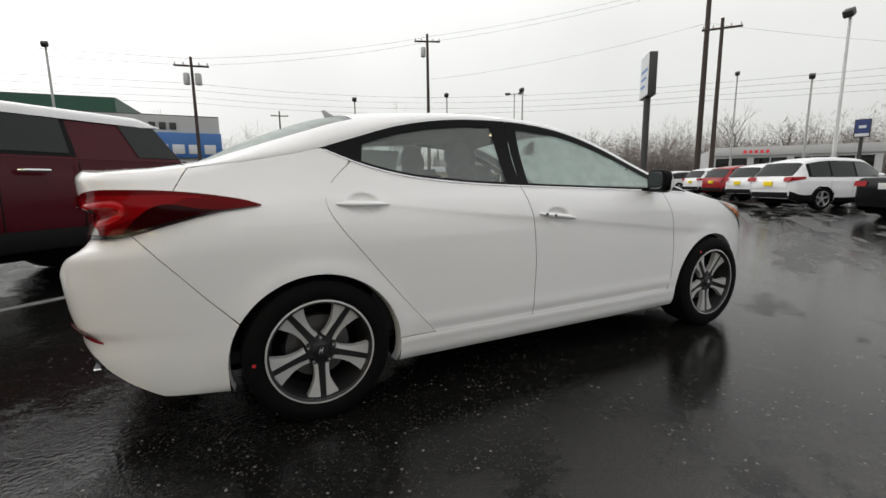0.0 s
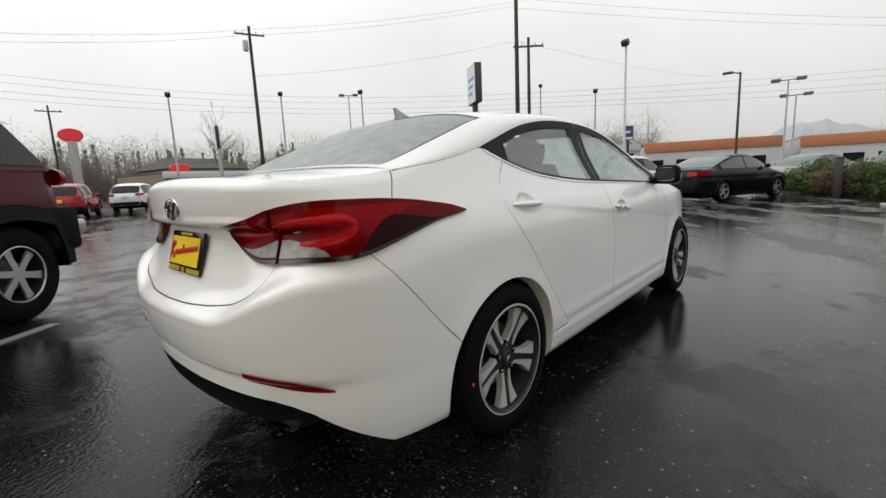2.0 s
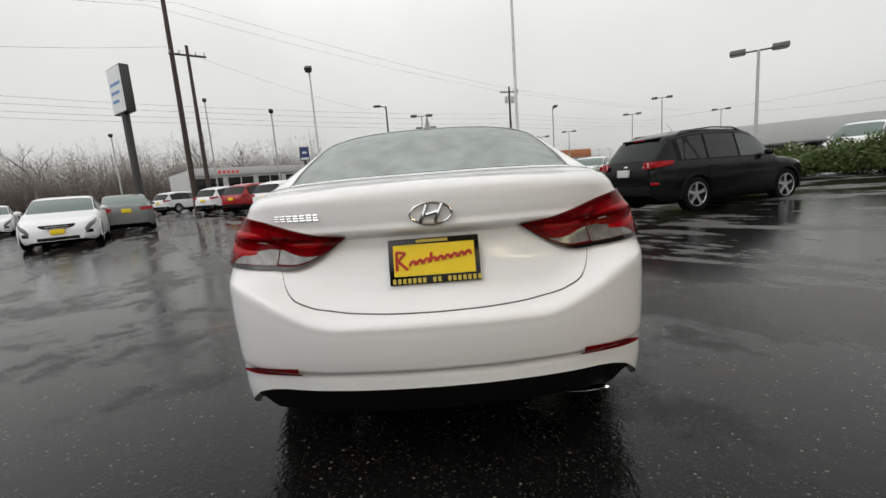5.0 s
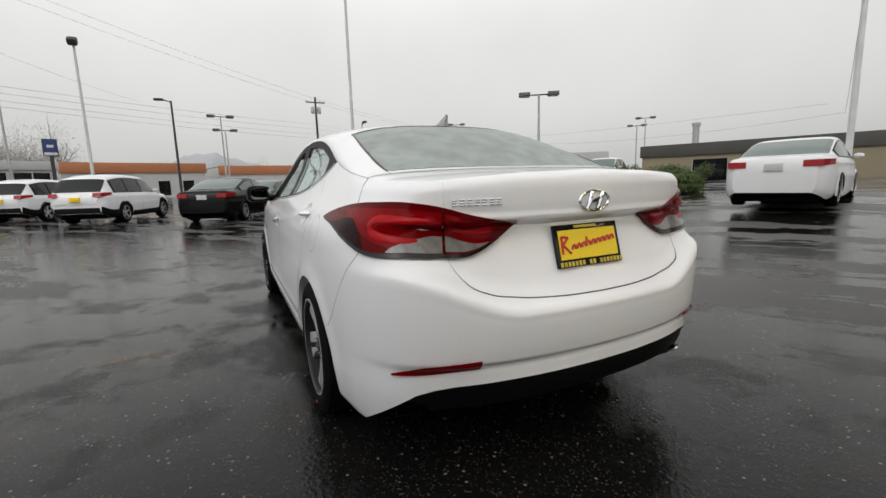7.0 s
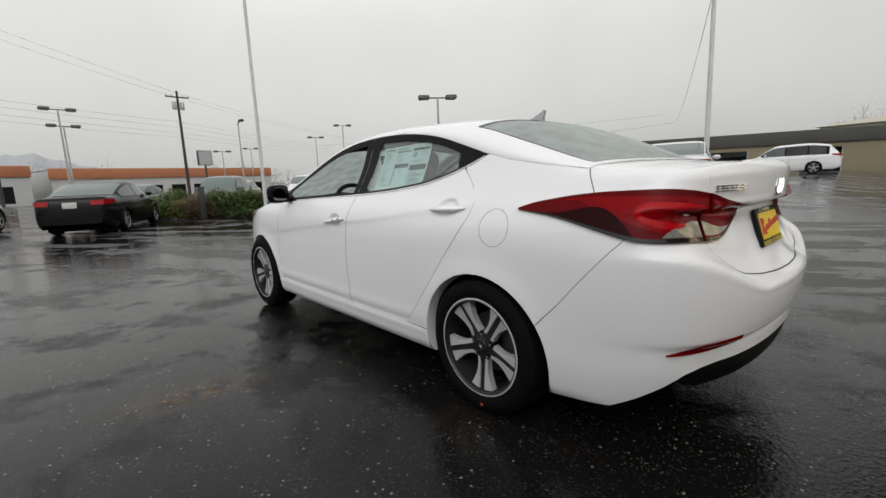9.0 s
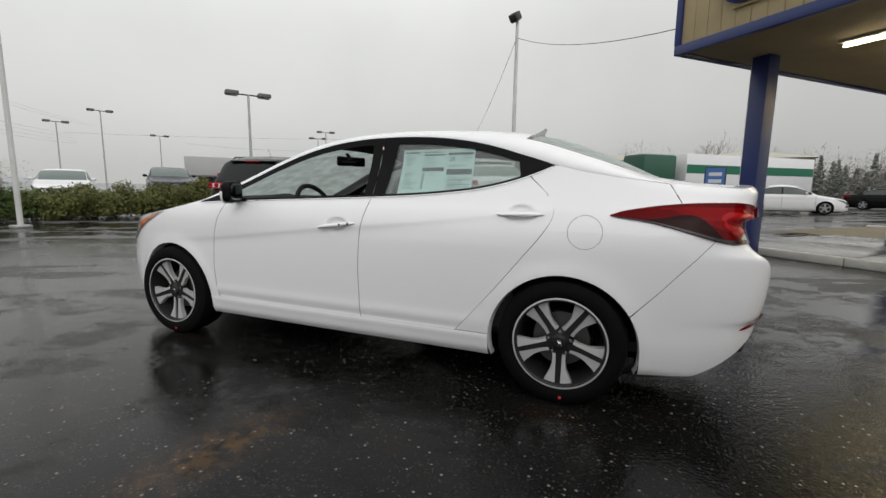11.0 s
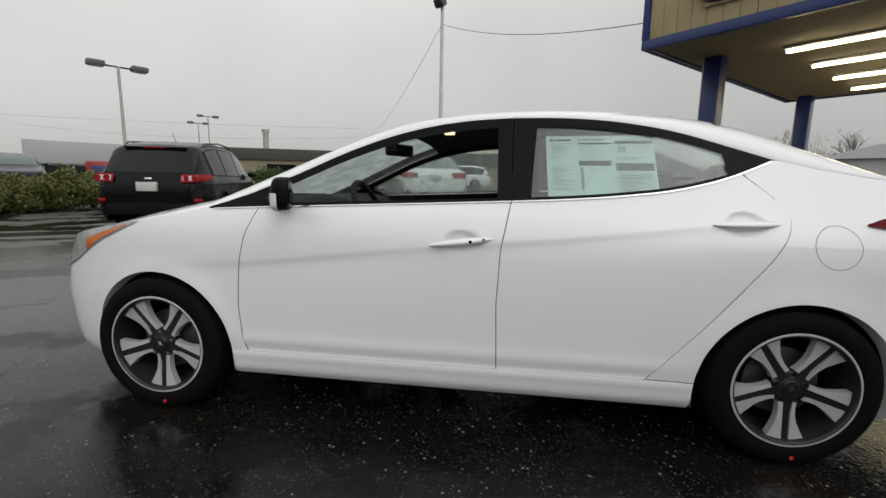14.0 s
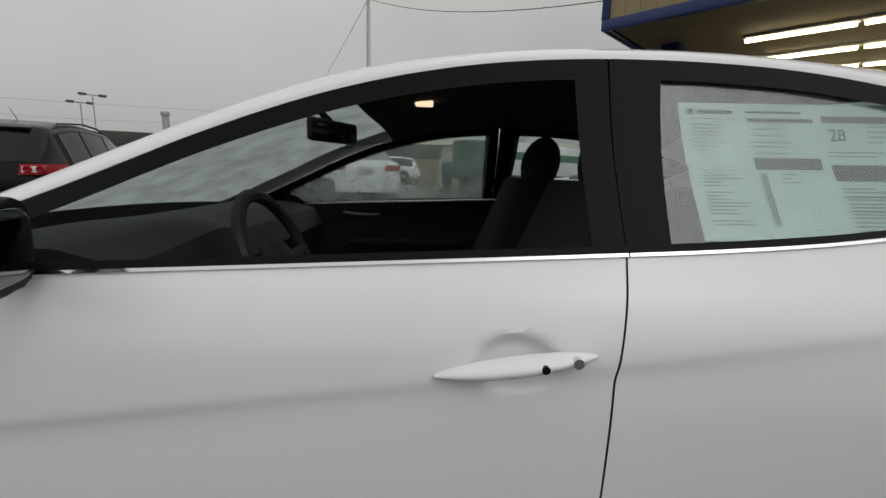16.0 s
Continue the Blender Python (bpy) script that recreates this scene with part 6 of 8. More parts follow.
def boxy_offroader():
    """The maroon off-roader with its white roof, nose towards -x of its own."""
    car = thing("off_road_vehicle", "maroon boxy off-road vehicle with white roof and black trim", "car", at=Matrix.Translation((-4.234, 2.952, 0)) @ Matrix.Rotation(radians(225.0), 4, "Z") @ Matrix.Diagonal((1.01, 1.01, 1, 1)))
    L0, L1, w = -2.20, 2.10, 0.95
    bm = bmesh.new()
    def ring(a, b):
        x = lerp(L0, L1, a)
        h = w * float(np.interp(x, [L0, L0 + 0.06, L0 + 0.22, L0 + 0.5, L1 - 0.5, L1 - 0.1, L1], [0.86, 0.94, 0.985, 1.0, 1.0, 0.93, 0.84]))
        zt = float(np.interp(x, [L0, L0 + 0.04, 0.85, 1.0, 1.9, L1], [1.26, 1.33, 1.34, 1.30, 1.24, 1.08]))
        t = lerp(-1, 1, b)
        s = abs(t)
        ks, ys, zs = (0, 0.45, 0.5, 0.56, 0.66, 0.78, 0.88, 0.95, 1.0), (0, 0.88, 0.945, 0.955, 0.985, 1.0, 1.0, 0.98, 0.94), (1, 1, 0.97, 0.86, 0.72, 0.5, 0.25, 0.08, 0)
        return Vector((x, math.copysign(float(np.interp(s, ks, ys)) * h, t), lerp(0.50, zt, float(np.interp(s, ks, zs)))))
    vs = grid(bm, ring, 40, 36)
    bm.faces.new(vs[0])
    bm.faces.new(vs[-1])
    for v in bm.verts:
        for ax in (-1.54, 1.15):
            if math.hypot(v.co.x - ax, v.co.z - 0.43) < 0.52 and abs(v.co.y) > 0.5:
                v.co.y = math.copysign(0.62, v.co.y)
    part("body", bm, P_MAROON, car)
    yb, yt, H = 0.90, 0.75, 1.83
    B = [Vector(p) for p in ((L0 + 0.06, -yb, 1.31), (0.86, -yb, 1.31), (0.86, yb, 1.31), (L0 + 0.06, yb, 1.31))]
    T = [Vector(p) for p in ((L0 + 0.36, -yt, H - 0.07), (0.46, -yt, H - 0.07), (0.46, yt, H - 0.07), (L0 + 0.36, yt, H - 0.07))]
    bm = bmesh.new()
    bv, tv = [bm.verts.new(p) for p in B], [bm.verts.new(p) for p in T]
    bm.faces.new(tv)
    for i in range(4):
        bm.faces.new((bv[i], bv[(i + 1) % 4], tv[(i + 1) % 4], tv[i]))
    bmesh.ops.bevel(bm, geom=[e for e in bm.edges if not all(v in bv for v in e.verts)], offset=0.06, segments=3, affect="EDGES")
    part("cabin", bm, P_MAROON, car)
    bm = bmesh.new()
    def cap(a, b):
        x, t = lerp(L0 + 0.30, 0.56, a), lerp(-1, 1, b)
        s = abs(t)
        e = min(1, (a + 0.02) / 0.10, (1.02 - a) / 0.10)
        y = (yt + 0.035) * math.copysign(float(np.interp(s, (0, 0.7, 0.85, 0.95, 1), (0, 0.80, 0.95, 1.0, 1.0))), t)
        return Vector((x, y, H - 0.10 + e * float(np.interp(s, (0, 0.7, 0.85, 0.95, 1), (0.125, 0.105, 0.07, 0.02, -0.02)))))
    grid(bm, cap, 24, 24)
    part("roof", bm, P_WHITE, car, "white painted roof")
    for sg in (1, -1):
        c = [B[0], B[1], T[1], T[0]] if sg == -1 else [B[2], B[3], T[3], T[2]]
        for a0, a1, lbl in ((0.02, 0.20, "quarter_window"), (0.44, 0.66, "window"), (0.69, 0.97, "window")):
            if sg == 1:
                a0, a1 = 1 - a1, 1 - a0
            bm = bmesh.new()
            quad_panel(bm, c, a0, a1, 0.12 if lbl == "window" else 0.10, 0.93, 0.008)
            part(lbl, bm, DARK_GLASS, car, "dark tinted window")
        bm = bmesh.new()
        a0, a1 = (0.42, 1.0) if sg == -1 else (0.0, 0.58)
        quad_panel(bm, c, a0, a1, 0.05, 0.97, 0.004)
        part("window_frame", bm, BLACK_TRIM, car)
        # doors with their chrome handle
        bm = bmesh.new()
        tube(bm, [(-0.60, sg * 0.955, 1.19), (-0.58, sg * 0.985, 1.19), (-0.38, sg * 0.985, 1.19), (-0.36, sg * 0.955, 1.19)], 0.018, seg=8)
        part("door_handle", bm, CHROME, car, "chrome bar handle")
        for x in (-0.86, -0.20, 0.72):
            bm = boxed(x - 0.004, x + 0.004, sg * 0.950 - 0.004, sg * 0.952 + 0.002, 0.64, 1.27)
            part("door_seam", bm, BLACK_TRIM, car)
        part("sill", boxed(-0.98, 0.60, sg * 0.90 - 0.09, sg * 0.90 + 0.075, 0.44, 0.64, 0.04), CLADDING, car, "black plastic sill")
        bm = bmesh.new()
        def tl(a, b):
            t = 2 * math.pi * a
            r_ = (0.0, 0.8, 1.0, 1.0)[min(3, int(b * 3 + 0.01))]
            d_ = (0.05, 0.045, 0.02, -0.05)[min(3, int(b * 3 + 0.01))]
            return Vector((L0 - d_ - 0.015, sg * (0.835 + 0.085 * r_ * math.cos(t)), 1.255 + 0.080 * r_ * math.sin(t)))
        grid(bm, tl, 20, 3)
        part("tail_lamp", bm, LAMP_RED, car, "round red tail lamp")
        for ax in (-1.54, 1.15):
            bm = bmesh.new()
            def flare(a, b):
                t = lerp(-0.12, math.pi + 0.12, a)
                sq = 1 / max(abs(math.cos(t)), abs(math.sin(t))) ** 0.45
                r_ = lerp(0.455, 0.600, b) * sq
                return Vector((ax + r_ * math.cos(t), sg * (0.990 - 0.040 * b), max(0.42, 0.44 + r_ * math.sin(t) * 0.97)))
            grid(bm, flare, 26, 2)
            part("wheel_flare", bm, CLADDING, car, "wide black wheel flare")
            bm = bmesh.new()
            lathe(bm, [(0.50, sg * 0.97), (0.48, sg * 0.60), (0.001, sg * 0.60)], 24)
            bmesh.ops.translate(bm, vec=(ax, 0, 0.43), verts=bm.verts)
            bmesh.ops.bisect_plane(bm, geom=bm.verts[:] + bm.edges[:] + bm.faces[:], plane_co=(0, 0, 0.40), plane_no=(0, 0, -1), clear_outer=True)
            part("wheel_arch", bm, WELL, car)
            wh = thing("wheel", "", "")
            wh.parent = car
            wh.location = (ax, sg * 0.81, 0.415)
            wheel_parts(wh, 0.415, 0.26, 0.245, (RUBBER, SILVER_WHEEL, SILVER_WHEEL), 6, sg, "plain", 0.2)
        bm = bmesh.new()
        bmesh.ops.create_uvsphere(bm, u_segments=12, v_segments=8, radius=1, matrix=Matrix.Translation((0.58, sg * 1.05, 1.38)) @ Matrix.Diagonal((0.07, 0.12, 0.12, 1)))
        part("door_mirror", bm, CLADDING, car)
    part("rear_bumper", boxed(L0 - 0.23, L0 + 0.12, -0.90, 0.90, 0.68, 0.83, 0.03), SILVER_WHEEL, car, "silver rear bumper bar")
    part("bumper_corner", boxed(L0 - 0.06, L0 + 0.30, -0.97, 0.97, 0.54, 0.98, 0.06), CLADDING, car, "black plastic bumper corners")
    bm = bmesh.new()
    quad_panel(bm, [B[3], B[0], T[0], T[3]], 0.12, 0.88, 0.15, 0.9, 0.008)
    part("rear_window", bm, DARK_GLASS, car)
    bm = bmesh.new()
    quad_panel(bm, [B[1], B[2], T[2], T[1]], 0.06, 0.94, 0.1, 0.92, 0.008)
    part("windscreen", bm, DARK_GLASS, car)
    part("underbody", boxed(L0 + 0.2, L1 - 0.2, -0.7, 0.7, 0.34, 0.56), WELL, car)
    return car


boxy_offroader()
Y = PLATE_YELLOW
CARS = [
    ("suv", "black sport-utility vehicle with roof rails, parked by the hedge", 6.40, -6.20, -72, P_BLACK, "suv", 4.45, 1.83, 1.69, PALE_PLATE, CLADDING, True),
    ("sedan", "black four-door sedan parked beside a hedge", 14.5, 0.9, -23, P_BLACK, "sedan", 4.85, 1.82, 1.46, PALE_PLATE, None, False),
    ("suv", "white sport-utility vehicle with black lower trim and yellow plate", 17.0, 4.85, -18, P_WHITE, "suv", 4.70, 1.88, 1.68, Y, CLADDING, False),
    ("suv", "white sport-utility vehicle with black lower trim and yellow plate", 20.8, 8.05, -18, P_WHITE, "suv", 4.60, 1.85, 1.66, Y, CLADDING, False),
    ("suv", "dark red sport-utility vehicle parked in a row", 23.8, 11.1, -18, P_RED, "suv", 4.60, 1.85, 1.70, Y, CLADDING, False),
    ("suv", "white sport-utility vehicle with black lower trim and yellow plate", 26.8, 14.3, -18, P_WHITE, "suv", 4.60, 1.85, 1.70, Y, CLADDING, False),
    ("suv", "white sport-utility vehicle with black lower trim and yellow plate", 33.6, 21.5, -18, P_WHITE, "suv", 4.60, 1.85, 1.70, Y, CLADDING, False),
    ("sedan", "white sedan seen from behind in a row", 33.5, 25.5, 38, P_WHITE, "sedan", 4.7, 1.82, 1.46, PALE_PLATE, None, False),
    ("sedan", "white sedan facing the lane with a yellow front plate", 10.2, 11.7, 214, P_WHITE, "sedan", 4.82, 1.84, 1.45, Y, None, False),
    ("sedan", "grey sedan seen from behind with a yellow plate", 15.0, 13.2, 35, P_GREY, "sedan", 4.7, 1.82, 1.45, Y, None, False),
    ("sedan", "white sedan facing the lane with a yellow front plate", 8.3, 14.7, 220, P_WHITE, "sedan", 4.82, 1.84, 1.47, Y, None, False),
    ("sedan", "black sedan facing the lane with a yellow front plate", 6.3, 15.9, 228, P_BLACK, "sedan", 4.85, 1.86, 1.47, Y, None, False),
    ("sedan", "navy blue sedan facing the lane with a yellow front plate", 4.3, 18.2, 232, P_NAVY, "sedan", 4.85, 1.86, 1.47, Y, None, False),
    ("suv", "dark red sport-utility vehicle seen from behind", 1.3, 26.5, 70, P_RED, "suv", 4.5, 1.82, 1.65, Y, CLADDING, False),
    ("suv", "white sport-utility vehicle seen from behind", 5.2, 31.0, 62, P_WHITE, "suv", 4.6, 1.85, 1.66, PALE_PLATE, CLADDING, False),
    ("suv", "black sport-utility vehicle seen from behind", 8.6, 33.2, 58, P_BLACK, "suv", 4.6, 1.85, 1.66, PALE_PLATE, CLADDING, False),
    ("sedan", "white sedan parked in the far row", 12.5, 35.5, 55, P_WHITE, "sedan", 4.6, 1.8, 1.45, PALE_PLATE, None, False),
    ("sedan", "dark sedan parked in the far row", 13.5, 25.5, 225, P_GREY, "sedan", 4.7, 1.82, 1.45, PALE_PLATE, None, False),
    ("sedan", "white sedan parked in the far row", 18.0, 22.0, 220, P_WHITE, "sedan", 4.7, 1.82, 1.45, PALE_PLATE, None, False),
    ("sedan", "white sedan with its tail towards the lane", 2.17, -10.93, -74, P_WHITE, "sedan", 4.82, 1.84, 1.47, PALE_PLATE, None, False),
    ("pickup_truck", "white pickup truck with a closed cargo cap", 3.3, -30.6, 8, P_WHITE, "truck", 5.1, 1.88, 1.72, PALE_PLATE, None, False),
    ("sedan", "white sedan parked behind the canopy", -9.8, -24.8, 172, P_WHITE, "sedan", 4.8, 1.82, 1.46, PALE_PLATE, None, False),
    ("sedan", "black sedan parked past the canopy", -18.4, -34.2, 148, P_BLACK, "sedan", 4.7, 1.82, 1.46, PALE_PLATE, None, False),
    ("sedan", "dark navy sedan with its tail to the lot", -21.2, -32.2, 238, P_NAVY, "sedan", 4.7, 1.82, 1.46, PALE_PLATE, None, False),
    ("sedan", "grey sedan parked in a row", -26.8, -33.6, 230, P_GREY, "sedan", 4.7, 1.82, 1.46, PALE_PLATE, None, False),
    ("suv", "white pickup-like vehicle parked in a row", -23.9, -31.2, 52, P_WHITE, "suv", 5.0, 1.9, 1.8, PALE_PLATE, None, False),
    ("coupe", "bright red sports coupe on wet asphalt", -19.4, -19.2, -20, P_BRIGHT_RED, "coupe", 4.5, 1.86, 1.30, PALE_PLATE, None, False),
    ("suv", "dark grey sport-utility vehicle behind the hedge", 20.5, -4.2, 150, P_GREY, "suv", 4.7, 1.85, 1.70, PALE_PLATE, None, False),
    ("sedan", "white sedan behind the hedge", 20.0, -8.4, 148, P_WHITE, "sedan", 4.7, 1.82, 1.46, PALE_PLATE, None, False),
    ("sedan", "grey sedan behind the hedge", 23.5, -1.0, 150, P_GREY, "sedan", 4.7, 1.82, 1.46, PALE_PLATE, None, False),
    ("sedan", "dark sedan behind the hedge", 18.6, -12.0, 146, P_NAVY, "sedan", 4.7, 1.82, 1.46, PALE_PLATE, None, False),
    ("sedan", "silver sedan behind the hedge", 25.5, -6.5, 150, P_SILVER, "sedan", 4.7, 1.82, 1.46, PALE_PLATE, None, False),
    ("suv", "white sport-utility vehicle far behind the hedge", 15.2, -18.5, 120, P_WHITE, "suv", 4.6, 1.85, 1.66, PALE_PLATE, None, False),
]
for nm, lbl, x, y, hd, mt, kd, ln, wd, ht, pl, lw, rl in CARS:
    parked_car(nm, lbl, turned(x, y, hd, ground_z(x, y)), mt, kd, ln, wd, ht, pl, lw, rl)

# a small red lot trolley behind the black vehicle
red_cart = thing("utility_cart", "red and blue box cart by the hedge", "cart", at=turned(12.2, -9.7, -60, ground_z(12.2, -9.7)) @ Matrix.Diagonal((0.95, 0.95, 1.05, 1)))
part("cart_body", boxed(-0.4, 0.4, -0.36, 0.36, 0.25, 1.18, 0.05), P_RED, red_cart)
part("cart_panel", boxed(-0.43, -0.38, -0.2, 0.2, 0.62, 1.05, 0.01), BLUE, red_cart)
for sg in (1, -1):
    bm = bmesh.new()
    lathe(bm, [(0.001, -0.05), (0.16, -0.05), (0.17, 0.0), (0.16, 0.05), (0.001, 0.05)], 16)
    bmesh.ops.translate(bm, vec=(0.0, sg * 0.38, 0.17), verts=bm.verts)
    part("cart_wheel", bm, RUBBER, red_cart)


# ---- canopy beside the lot: a along its open side, b along its lettered front ----
CA, CB = Vector((-0.712, -0.702, 0)), Vector((-0.702, 0.712, 0))
CANOPY = Matrix(((CA.x, CB.x, 0, -2.30), (CA.y, CB.y, 0, -4.86), (0, 0, 1, 0), (0, 0, 0, 1)))
canopy = thing("canopy", "flat drive-through canopy with tan siding and blue trim", "canopy", at=CANOPY)
part("soffit", boxed(0.10, 6.60, 0.10, 9.0, 3.16, 3.26), SOFFIT, canopy, "brown stained soffit")
part("roof_deck", boxed(0.06, 6.66, 0.06, 9.0, 4.90, 5.0), DARK_ROOF, canopy)
part("front_trim", boxed(-0.03, 0.06, -0.03, 9.0, 3.13, 3.27, 0.008), BLUE, canopy, "blue metal edge trim")
part("side_trim", boxed(0.06, 6.70, -0.03, 0.06, 3.13, 3.27, 0.008), BLUE, canopy, "blue metal edge trim")
part("back_trim", boxed(6.60, 6.70, 0.06, 9.0, 3.13, 3.27, 0.008), BLUE, canopy, "blue metal edge trim")
part("corner_trim", boxed(-0.035, 0.065, -0.035, 0.065, 3.272, 5.02, 0.008), BLUE, canopy, "blue metal edge trim")
part("back_fascia", boxed(6.60, 6.68, 0.07, 9.0, 3.275, 4.95), TAN, canopy)
for k in range(44):
    b0 = 0.068 + 0.203 * k
    part("siding_board", boxed(0.0, 0.05 + 0.004 * (k % 2), b0, b0 + 0.198, 3.275, 4.95, 0.006), TAN, canopy)
for k in range(32):
    a0 = 0.068 + 0.203 * k
    part("siding_board", boxed(a0, a0 + 0.198, 0.0, 0.05 + 0.004 * (k % 2), 3.275, 4.95, 0.006), TAN, canopy)
for a in (1.54, 2.85, 4.20, 5.60):
    for k in range(5):
        b0 = 1.38 + 1.24 * k
        part("lamp_tray", boxed(a - 0.09, a + 0.09, b0 - 0.01, b0 + 1.22, 3.125, 3.16, 0.006), SIGN_WHITE, canopy)
        bm = bmesh.new()
        tube(bm, [(a, b0 + 0.02, 3.095), (a, b0 + 1.19, 3.095)], 0.024, seg=8)
        part("fluorescent_tube", bm, TUBE_GLOW, canopy, "lit fluorescent tube")
# raised sign letters, cut by the view: one curved stroke pair on a bar
bm = bmesh.new()
def letter(c, r, t0, t1, n=14):
    pts = [(-0.09, c[0] + r * math.cos(lerp(t0, t1, i / n)), c[1] + r * math.sin(lerp(t0, t1, i / n))) for i in range(n + 1)]
    tube(bm, pts, 0.075, seg=6)
letter((1.02, 3.86), 0.26, math.pi * 1.0, math.pi * 2.45)
letter((1.02, 4.36), 0.26, math.pi * 0.1, math.pi * 1.5)
part("sign_letter", bm, BLUE, canopy, "raised blue sign letter")
for c in (1.72, 2.42, 3.12):
    bm = bmesh.new()
    letter((c, 3.88), 0.24, 0, 2 * math.pi, 20)
    part("sign_letter", bm, BLUE, canopy, "raised blue sign letter")
part("sign_rail", boxed(-0.05, -0.01, 0.85, 6.0, 3.50, 3.56, 0.005), TAN, canopy)
for a, b in ((1.35, 0.50), (6.25, 0.50)):
    part("column", boxed(a - 0.13, a + 0.13, b - 0.13, b + 0.13, 0.0, 3.16, 0.01), BLUE, canopy, "blue steel column")
    part("column_strip", boxed(a - 0.10, a + 0.10, b - 0.155, b - 0.132, 0.0, 3.15), SIGN_WHITE, canopy, "white downpipe strip")

kerb = thing("kerb", "white painted raised kerb, wet and worn", "kerb", kind="structure", at=CANOPY)
for k in range(5):
    part("kerb_stone", boxed(1.86, 2.02, -0.6 + 2.2 * k, 1.594 + 2.2 * k, 0.0, 0.13, 0.02), KERB_WHITE, kerb)
walk_slab = thing("pavement", "wet concrete walkway behind the kerb", "pavement", kind="structure", at=CANOPY)
for k in range(5):
    part("concrete_slab", boxed(2.03, 4.10, -0.6 + 2.2 * k, 1.588 + 2.2 * k, 0.0, 0.115, 0.012), CONCRETE, walk_slab)
    part("concrete_slab", boxed(4.112, 6.30, -0.6 + 2.2 * k, 1.588 + 2.2 * k, 0.0, 0.115, 0.012), CONCRETE, walk_slab)
verge = thing("verge", "flat tan strip of wet dead grass behind the walkway", "verge", kind="structure", at=CANOPY)
bm = bmesh.new()
grid(bm, lambda a, b: Vector((lerp(6.32, 10.93, a), lerp(-2.0, 14.0, b), 0.07 + 0.03 * noise.noise(Vector((a * 9, b * 30, 0))))), 24, 60)
part("turf", bm, DEAD_GRASS, verge)
far_kerb = thing("kerb", "white painted kerb along the far lot", "kerb", kind="structure", at=CANOPY)
for k in range(7):
    part("kerb_stone", boxed(10.94, 11.10, -2.0 + 2.2 * k, 0.19 + 2.2 * k, 0.0, 0.13, 0.02), KERB_WHITE, far_kerb)

# lane markings
for x0, y0, x1, y1 in ((-3.75, 1.95, -2.35, 3.05), (-12.0, -11.0, -4.9, -18.0)):
    ln = math.hypot(x1 - x0, y1 - y0)
    ang = math.degrees(math.atan2(y1 - y0, x1 - x0))
    bm = boxed(0, ln, -0.05, 0.05, 0.0, 0.005)
    ob = tagged(part("parking_line", bm, LINE_WHITE), "worn white painted parking line", "marking", kind="structure")
    ob.matrix_basis = turned(x0, y0, ang)


# ---- lamp posts, utility poles, wires ----
def lamp_post(x, y, z, head="flood", heading=0.0, r=0.09, mat=GALVANISED, label="tall steel lot lamp post with a floodlight"):
    post = thing("lamp_post", label, "lamp post", "lot lamps", at=turned(x, y, heading))
    bm = bmesh.new()
    tube(bm, [(0, 0, 0), (0, 0, z * 0.5), (0, 0, z)], r, r * 0.62, 10)
    part("pole", bm, mat, post)
    bm = bmesh.new()
    tube(bm, [(0, 0, 0), (0, 0, 0.35)], r * 2.4, r * 2.2, 12)
    part("pole_base", bm, CONCRETE, post)
    if head == "flood":
        part("lamp_head", boxed(-0.15, 0.15, -0.17, 0.17, -0.12, 0.14, 0.04, Matrix.Translation((0.12, 0, z)) @ Matrix.Rotation(radians(35), 4, "Y")), DARK_METAL, post, "dark floodlight head")
        part("lamp_glass", boxed(-0.12, 0.12, -0.14, 0.14, -0.14, -0.122, 0.0, Matrix.Translation((0.12, 0, z)) @ Matrix.Rotation(radians(35), 4, "Y")), LAMP_LENS, post)
    elif head in ("twin", "double"):
        part("cross_arm", boxed(-0.03, 0.03, -0.75, 0.75, z - 0.06, z + 0.0, 0.01), DARK_METAL, post)
        for sg in (1, -1):
            part("lamp_head", boxed(-0.22, 0.22, sg * 0.72 - 0.28, sg * 0.72 + 0.28, z - 0.09, z + 0.10, 0.03), HEAD_GREY, post, "grey shoebox lamp head")
            part("lamp_glass", boxed(-0.17, 0.17, sg * 0.72 - 0.23, sg * 0.72 + 0.23, z - 0.115, z - 0.092), LAMP_LENS, post)
    elif head == "arm":
        bm = bmesh.new()
        tube(bm, [(0, 0, z - 0.15), (0, 0.4, z), (0, 0.8, z + 0.02)], 0.05, seg=8)
        part("cross_arm", bm, DARK_METAL, post)
        part("lamp_head", boxed(-0.18, 0.18, 0.55, 1.35, z - 0.04, z + 0.16, 0.05), DARK_METAL, post, "dark lamp head")
    return post


for args in ((20.5, 27.0, 8.25, "flood", 200), (15.5, 30.6, 8.1, "flood", 230), (8.3, 32.7, 7.6, "flood", 250), (27.4, 37.7, 10.4, "double", 230), (37.9, 20.5, 9.75, "flood", 205),
             (33.0, 12.9, 7.5, "flood", 200), (40.0, 31.0, 7.6, "flood", 200), (-10.2, 31.5, 9.2, "flood", 270), (44.5, -13.0, 7.6, "arm", 90)):
    lamp_post(*args)
lamp_post(20.4, 6.2, 7.25, "flood", 180, 0.075, WHITE_POLE, "slim white lamp post with a floodlight")
lamp_post(45.0, 4.8, 9.2, "arm", 0, 0.13, DARK_METAL, "dark street lamp post with a single arm")
